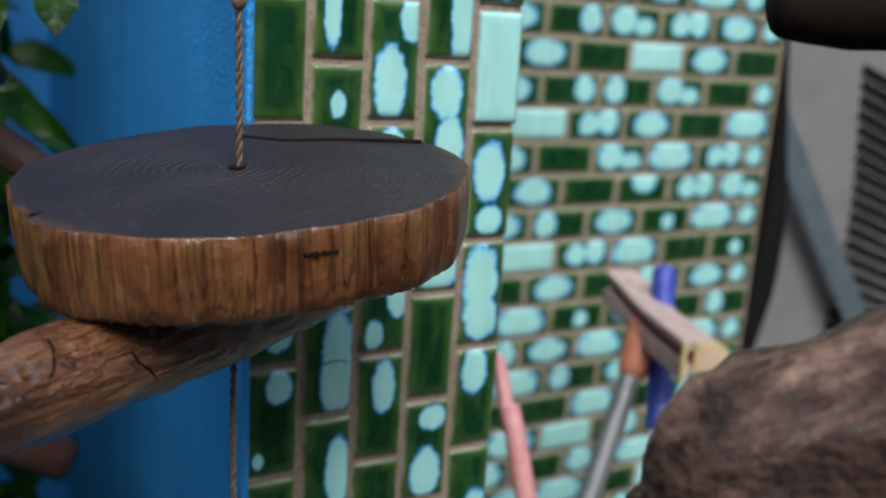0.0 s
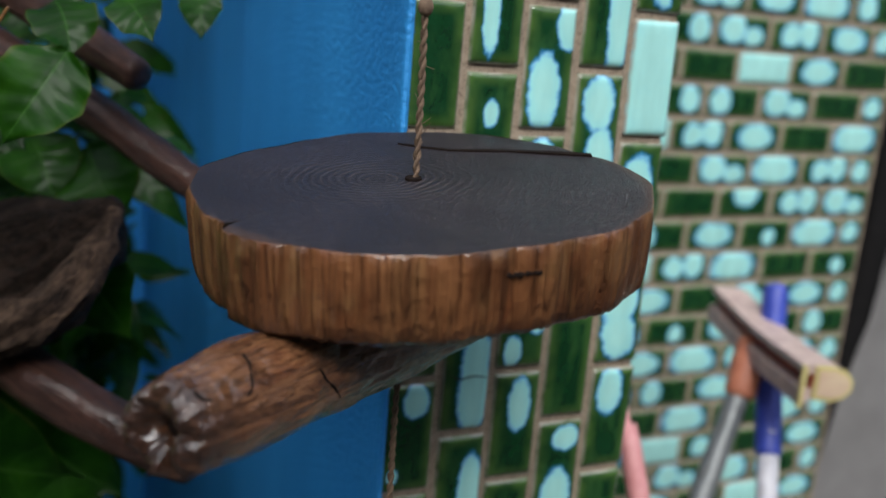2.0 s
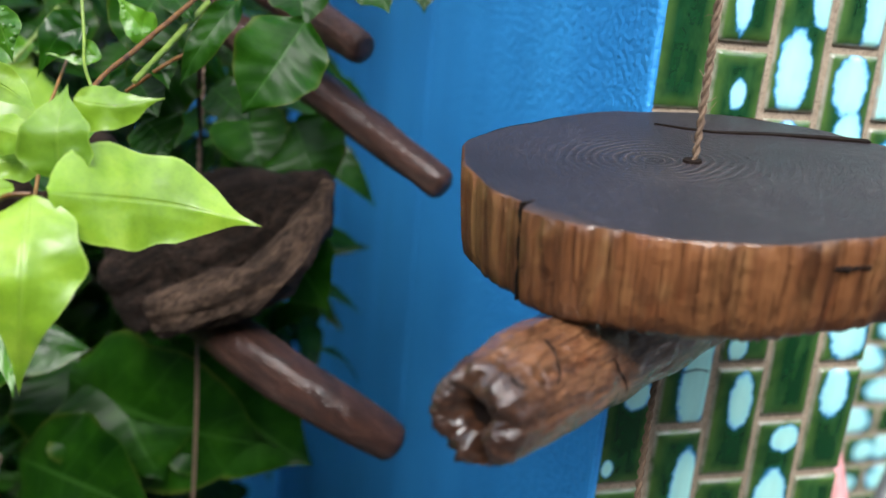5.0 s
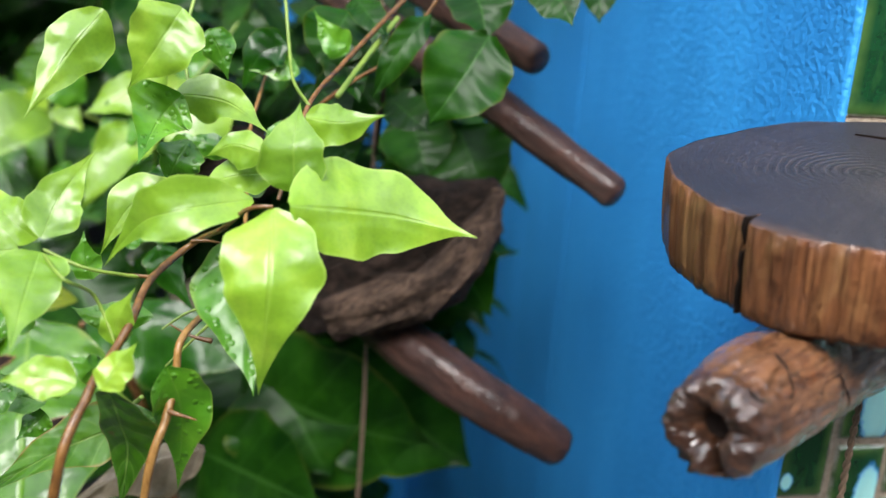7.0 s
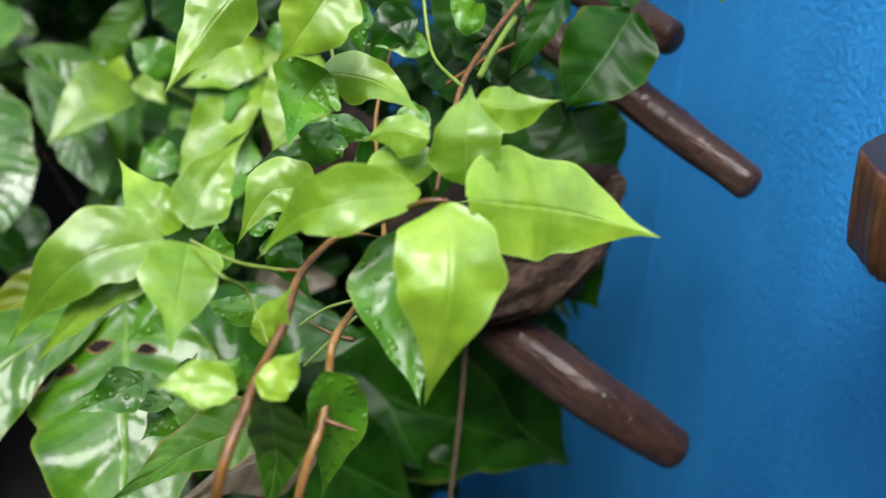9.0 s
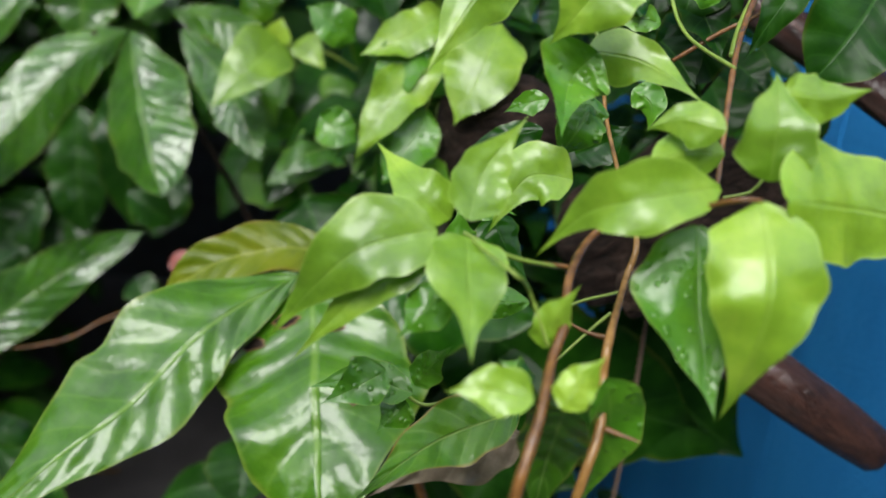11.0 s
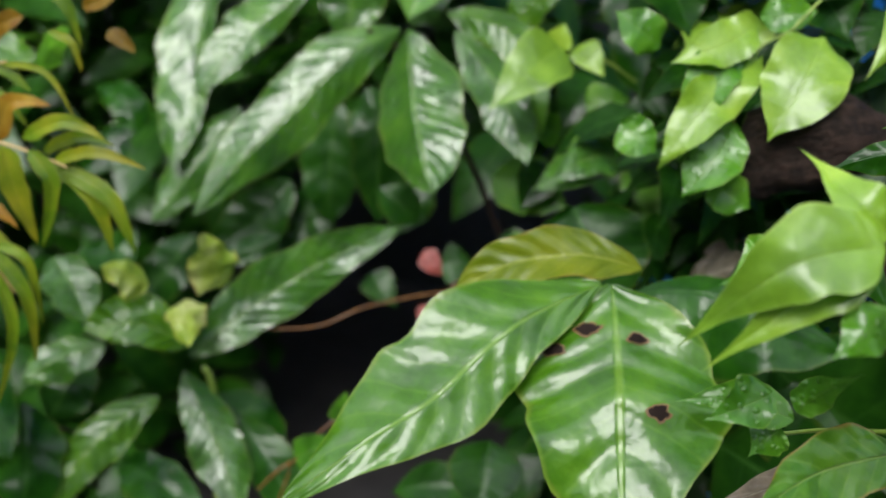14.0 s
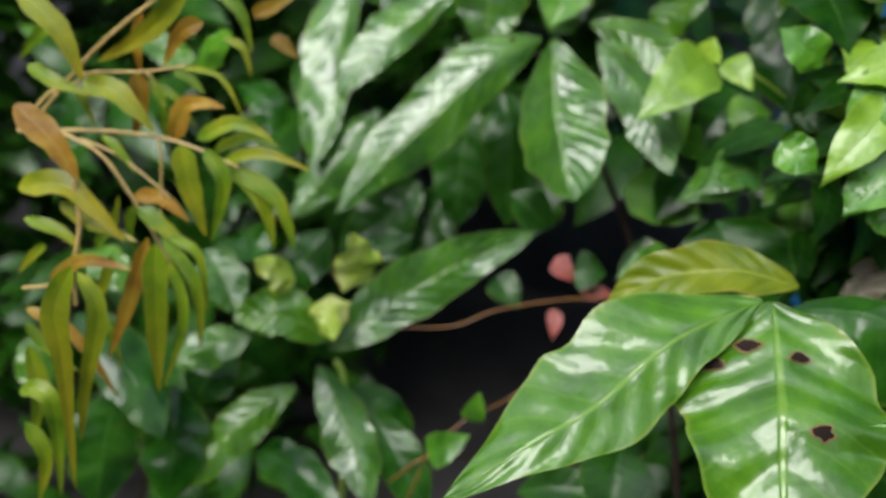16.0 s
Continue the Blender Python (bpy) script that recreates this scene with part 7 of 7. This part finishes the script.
blade(cane, NARROW, [(-0.8672, 0.9000, 0.9420), (-0.8500, 0.9000, 0.9232), (-0.8183, 0.9000, 0.9058)], 0.0048, 0.0048, (0.4462, -0.6122, 0.6527), CANE_LEAF, sag=0.08, fold=0.3, wave=0.04)
blade(cane, NARROW, [(-0.7923, 1.0800, 1.2139), (-0.7648, 1.0800, 1.1976), (-0.7497, 1.0800, 1.1601)], 0.0061, 0.0061, (0.3865, -0.8243, 0.4137), CANE_LEAF, sag=0.08, fold=0.3, wave=0.04)
blade(cane, NARROW, [(-0.7808, 1.0800, 1.1711), (-0.7597, 1.0800, 1.1638), (-0.7503, 1.0800, 1.1392)], 0.0041, 0.0041, (0.3763, -0.8140, 0.4426), CANE_LEAF, sag=0.08, fold=0.3, wave=0.04)
blade(cane, NARROW, [(-0.7684, 1.1200, 1.1890), (-0.7450, 1.1200, 1.2015), (-0.7179, 1.1200, 1.2204)], 0.0074, 0.0074, (0.3527, -0.8466, 0.3987), ORANGE_LEAF, sag=0.08, fold=0.3, wave=0.04)
blade(cane, NARROW, [(-0.7606, 1.1500, 1.1652), (-0.7456, 1.1500, 1.1579), (-0.7334, 1.1500, 1.1485)], 0.0078, 0.0078, (0.3383, -0.8347, 0.4344), ORANGE_LEAF, sag=0.08, fold=0.3, wave=0.04)
blade(cane, NARROW, [(-0.9559, 1.1000, 1.1597), (-0.9811, 1.1000, 1.1455), (-1.0081, 1.1000, 1.1140)], 0.0077, 0.0077, (0.5240, -0.7303, 0.4383), CANE_LEAF, sag=0.08, fold=0.3, wave=0.04)
blade(cane, NARROW, [(-0.8804, 0.9500, 0.9921), (-0.8950, 0.9500, 0.9786), (-0.9103, 0.9500, 0.9594)], 0.0045, 0.0045, (0.4819, -0.6431, 0.5951), CANE_LEAF, sag=0.08, fold=0.3, wave=0.04)
blade(cane, NARROW, [(-0.8646, 1.1000, 1.1125), (-0.8380, 1.1000, 1.1026), (-0.8143, 1.1000, 1.0754)], 0.0044, 0.0044, (0.4178, -0.7692, 0.4835), CANE_LEAF, sag=0.08, fold=0.3, wave=0.04)
blade(cane, NARROW, [(-0.8640, 1.0000, 0.9771), (-0.8460, 1.0000, 1.0027), (-0.8395, 1.0000, 1.0310)], 0.0051, 0.0051, (0.4392, -0.6929, 0.5718), CANE_LEAF, sag=0.08, fold=0.3, wave=0.04)
blade(cane, NARROW, [(-0.8345, 0.9800, 0.9816), (-0.8471, 0.9800, 0.9429), (-0.8654, 0.9800, 0.9162)], 0.0052, 0.0052, (0.4298, -0.6604, 0.6158), CANE_LEAF, sag=0.08, fold=0.3, wave=0.04)
blade(cane, NARROW, [(-0.8661, 0.9000, 0.9197), (-0.8583, 0.9000, 0.8775), (-0.8674, 0.9000, 0.8237)], 0.0078, 0.0078, (0.4435, -0.5842, 0.6797), CANE_LEAF, sag=0.08, fold=0.3, wave=0.04)
blade(cane, NARROW, [(-0.8480, 0.9800, 0.9197), (-0.8373, 0.9800, 0.8986), (-0.8268, 0.9800, 0.8650)], 0.0042, 0.0042, (0.4066, -0.6412, 0.6508), CANE_LEAF, sag=0.08, fold=0.3, wave=0.04)
part("stem", tube([(-0.9400, 1.0400, 1.0851), (-0.8939, 1.0400, 1.1403), (-0.8592, 1.0400, 1.1743), (-0.8234, 1.0400, 1.2034), (-0.7838, 1.0400, 1.2320)], [0.00220, 0.00210, 0.00190, 0.00180, 0.00160], 8, 0.12, 1, lump=160.0), CANE_TWIG, cane, smooth=True)
part("stem", tube([(-0.9541, 1.0300, 1.0743), (-0.9229, 1.0300, 1.1082), (-0.8968, 1.0300, 1.1199), (-0.8822, 1.0300, 1.1313), (-0.8324, 1.0300, 1.1395), (-0.7902, 1.0300, 1.1511)], [0.00210, 0.00200, 0.00180, 0.00160, 0.00130, 0.00100], 8, 0.12, 1, lump=160.0), CANE_TWIG, cane, smooth=True)
part("stem", tube([(-0.9456, 1.0100, 1.0715), (-0.8996, 1.0100, 1.0793), (-0.8548, 1.0100, 1.0859), (-0.8057, 1.0100, 1.0886), (-0.7681, 1.0100, 1.0844), (-0.7297, 1.0100, 1.0743)], [0.00220, 0.00210, 0.00190, 0.00160, 0.00130, 0.00100], 8, 0.12, 1, lump=160.0), CANE_TWIG, cane, smooth=True)
part("stem", tube([(-0.8929, 1.0000, 1.0801), (-0.8549, 1.0000, 1.0654), (-0.8256, 1.0000, 1.0308), (-0.8014, 1.0000, 0.9944), (-0.7766, 1.0000, 0.9571)], [0.00180, 0.00170, 0.00150, 0.00130, 0.00100], 8, 0.12, 1, lump=160.0), CANE_TWIG, cane, smooth=True)
part("stem", tube([(-0.8764, 1.0000, 1.0775), (-0.8383, 1.0000, 1.0682), (-0.7888, 1.0000, 1.0388)], [0.00140, 0.00120, 0.00090], 8, 0.12, 1, lump=160.0), CANE_TWIG, cane, smooth=True)
part("stem", tube([(-0.8373, 0.9300, 1.0645), (-0.8330, 0.9300, 1.0284), (-0.8403, 0.9300, 0.9861), (-0.8394, 0.9300, 0.9519)], [0.00220, 0.00210, 0.00200, 0.00180], 8, 0.12, 1, lump=160.0), CANE_TWIG, cane, smooth=True)
part("stem", tube([(-0.8674, 0.9000, 0.9742), (-0.8384, 0.9000, 0.9840), (-0.8222, 0.9000, 1.0012)], [0.00160, 0.00140, 0.00120], 8, 0.12, 1, lump=160.0), CANE_TWIG, cane, smooth=True)
part("stem", tube([(-0.8382, 1.0400, 1.1371), (-0.8300, 1.0400, 1.1342), (-0.8166, 1.0400, 1.1094)], [0.00100, 0.00090, 0.00080], 8, 0.12, 1, lump=160.0), CANE_TWIG, cane, smooth=True)
part("stem", tube([(-0.8000, 1.0000, 1.0918), (-0.7972, 1.0000, 1.0646), (-0.7986, 1.0000, 1.0004)], [0.00120, 0.00110, 0.00100], 8, 0.12, 1, lump=160.0), CANE_TWIG, cane, smooth=True)


# ---- thicket behind, too many leaves to count ----
def thicket(name, label, material_, count, lo, hi, size, outline, seed):
    rng = random.Random(seed)
    verts, faces, uvs = [], [], []
    steps = len(outline) - 1
    for _ in range(count):
        while True:
            share = [rng.uniform(-1, 1) for _ in range(3)]
            c = Vector([(a + b) / 2 + (b - a) / 2 * u for a, b, u in zip(lo, hi, share)])
            if -0.95 < c.x < -0.30 and c.z < 0.98 - 0.12 * (c.y - 1.4):
                continue
            if sum(abs(u) ** 4 for u in share) < 1.15 + 0.7 * noise.noise(c * 4):
                break
        length = rng.uniform(*size)
        width = length * rng.uniform(0.30, 0.46)
        yaw = rng.uniform(0, 6.28)
        y = Vector((math.cos(yaw), math.sin(yaw), rng.uniform(-1.2, 0.1))).normalized()
        z = Vector((rng.uniform(-0.5, 0.4), rng.uniform(-1.0, 0.0), rng.uniform(0.3, 1.0)))
        z = (z - y * z.dot(y)).normalized()
        x = y.cross(z)
        base = len(verts)
        for j in range(0, steps + 1, 2):
            s = j / steps
            w = max(outline[j], 0.02) * width / 2
            sag = 0.10 * length * (4 * s * (1 - s) - 0.8 * s * s)
            for q in (-1, 0, 1):
                verts.append(c + x * (q * w) + y * (s * length) + z * (sag + abs(q) * w * 0.2))
                uvs.append((q / 2 + 0.5, s))
        for j in range(steps // 2):
            for i in range(2):
                a = base + j * 3 + i
                faces.append((a, a + 1, a + 4, a + 3))
    me = bpy.data.meshes.new(name)
    me.from_pydata(verts, [], faces)
    layer = me.uv_layers.new(name="leaf")
    for loop in me.loops:
        layer.data[loop.index].uv = uvs[loop.vertex_index]
    for f in me.polygons:
        f.use_smooth = True
    me.materials.append(material_)
    return tagged(new(name, me), label, "foliage", kind="stuff")


# two greens, one shade-dark and one lit, stand in for the thicket's lighting
thicket("shrub_foliage", "dense leaves of the shrubs behind in shade-darkened green", SHADED_LEAF, 3300, (-2.6, 1.62, 0.70), (-0.22, 3.2, 1.95), (0.08, 0.22), LARGE, 3)
thicket("lit_foliage", "leaves among the shrubs behind in a lit, lighter green", MID_LEAF, 220, (-2.0, 1.60, 0.80), (-0.2, 2.5, 1.8), (0.06, 0.16), LARGE, 4)
thicket("low_foliage", "low leaves near the ground in shade-darkened green", DEEP_SHADE_LEAF, 1100, (-2.9, 1.55, 0.10), (0.10, 2.6, 0.72), (0.08, 0.18), LARGE, 5)
thicket("wall_foliage", "shade-darkened leaves crowding against the blue wall", DEEP_SHADE_LEAF, 130, (-0.25, 1.74, 0.25), (0.21, 2.15, 1.75), (0.06, 0.15), HEART, 6)
thicket("vine_foliage", "shade-darkened vine leaves behind the driftwood", DEEP_SHADE_LEAF, 600, (-0.26, 1.13, 0.84), (0.15, 1.40, 1.34), (0.05, 0.10), HEART, 7)
# leaves added to cast shade on the lower blue wall
thicket("shade_foliage", "shade-darkened leaves added low beside the blue wall to dim it", DEEP_SHADE_LEAF, 260, (-0.30, 1.20, 0.20), (0.10, 1.75, 0.82), (0.06, 0.14), HEART, 8)
# unseen leaves added overhead to block and break up the bright sky
thicket("tree_canopy", "unseen leaves added over the shrubs to block the bright sky", SHADED_LEAF, 420, (-2.4, 0.95, 2.25), (0.15, 3.0, 2.85), (0.12, 0.26), LARGE, 12)
# unseen leaves added above the driftwood to shade it and the blue wall
thicket("overhead_foliage", "unseen vine leaves added above the driftwood to shade it", SHADED_LEAF, 460, (-0.60, 0.95, 1.52), (0.12, 1.75, 2.15), (0.06, 0.12), HEART, 9)
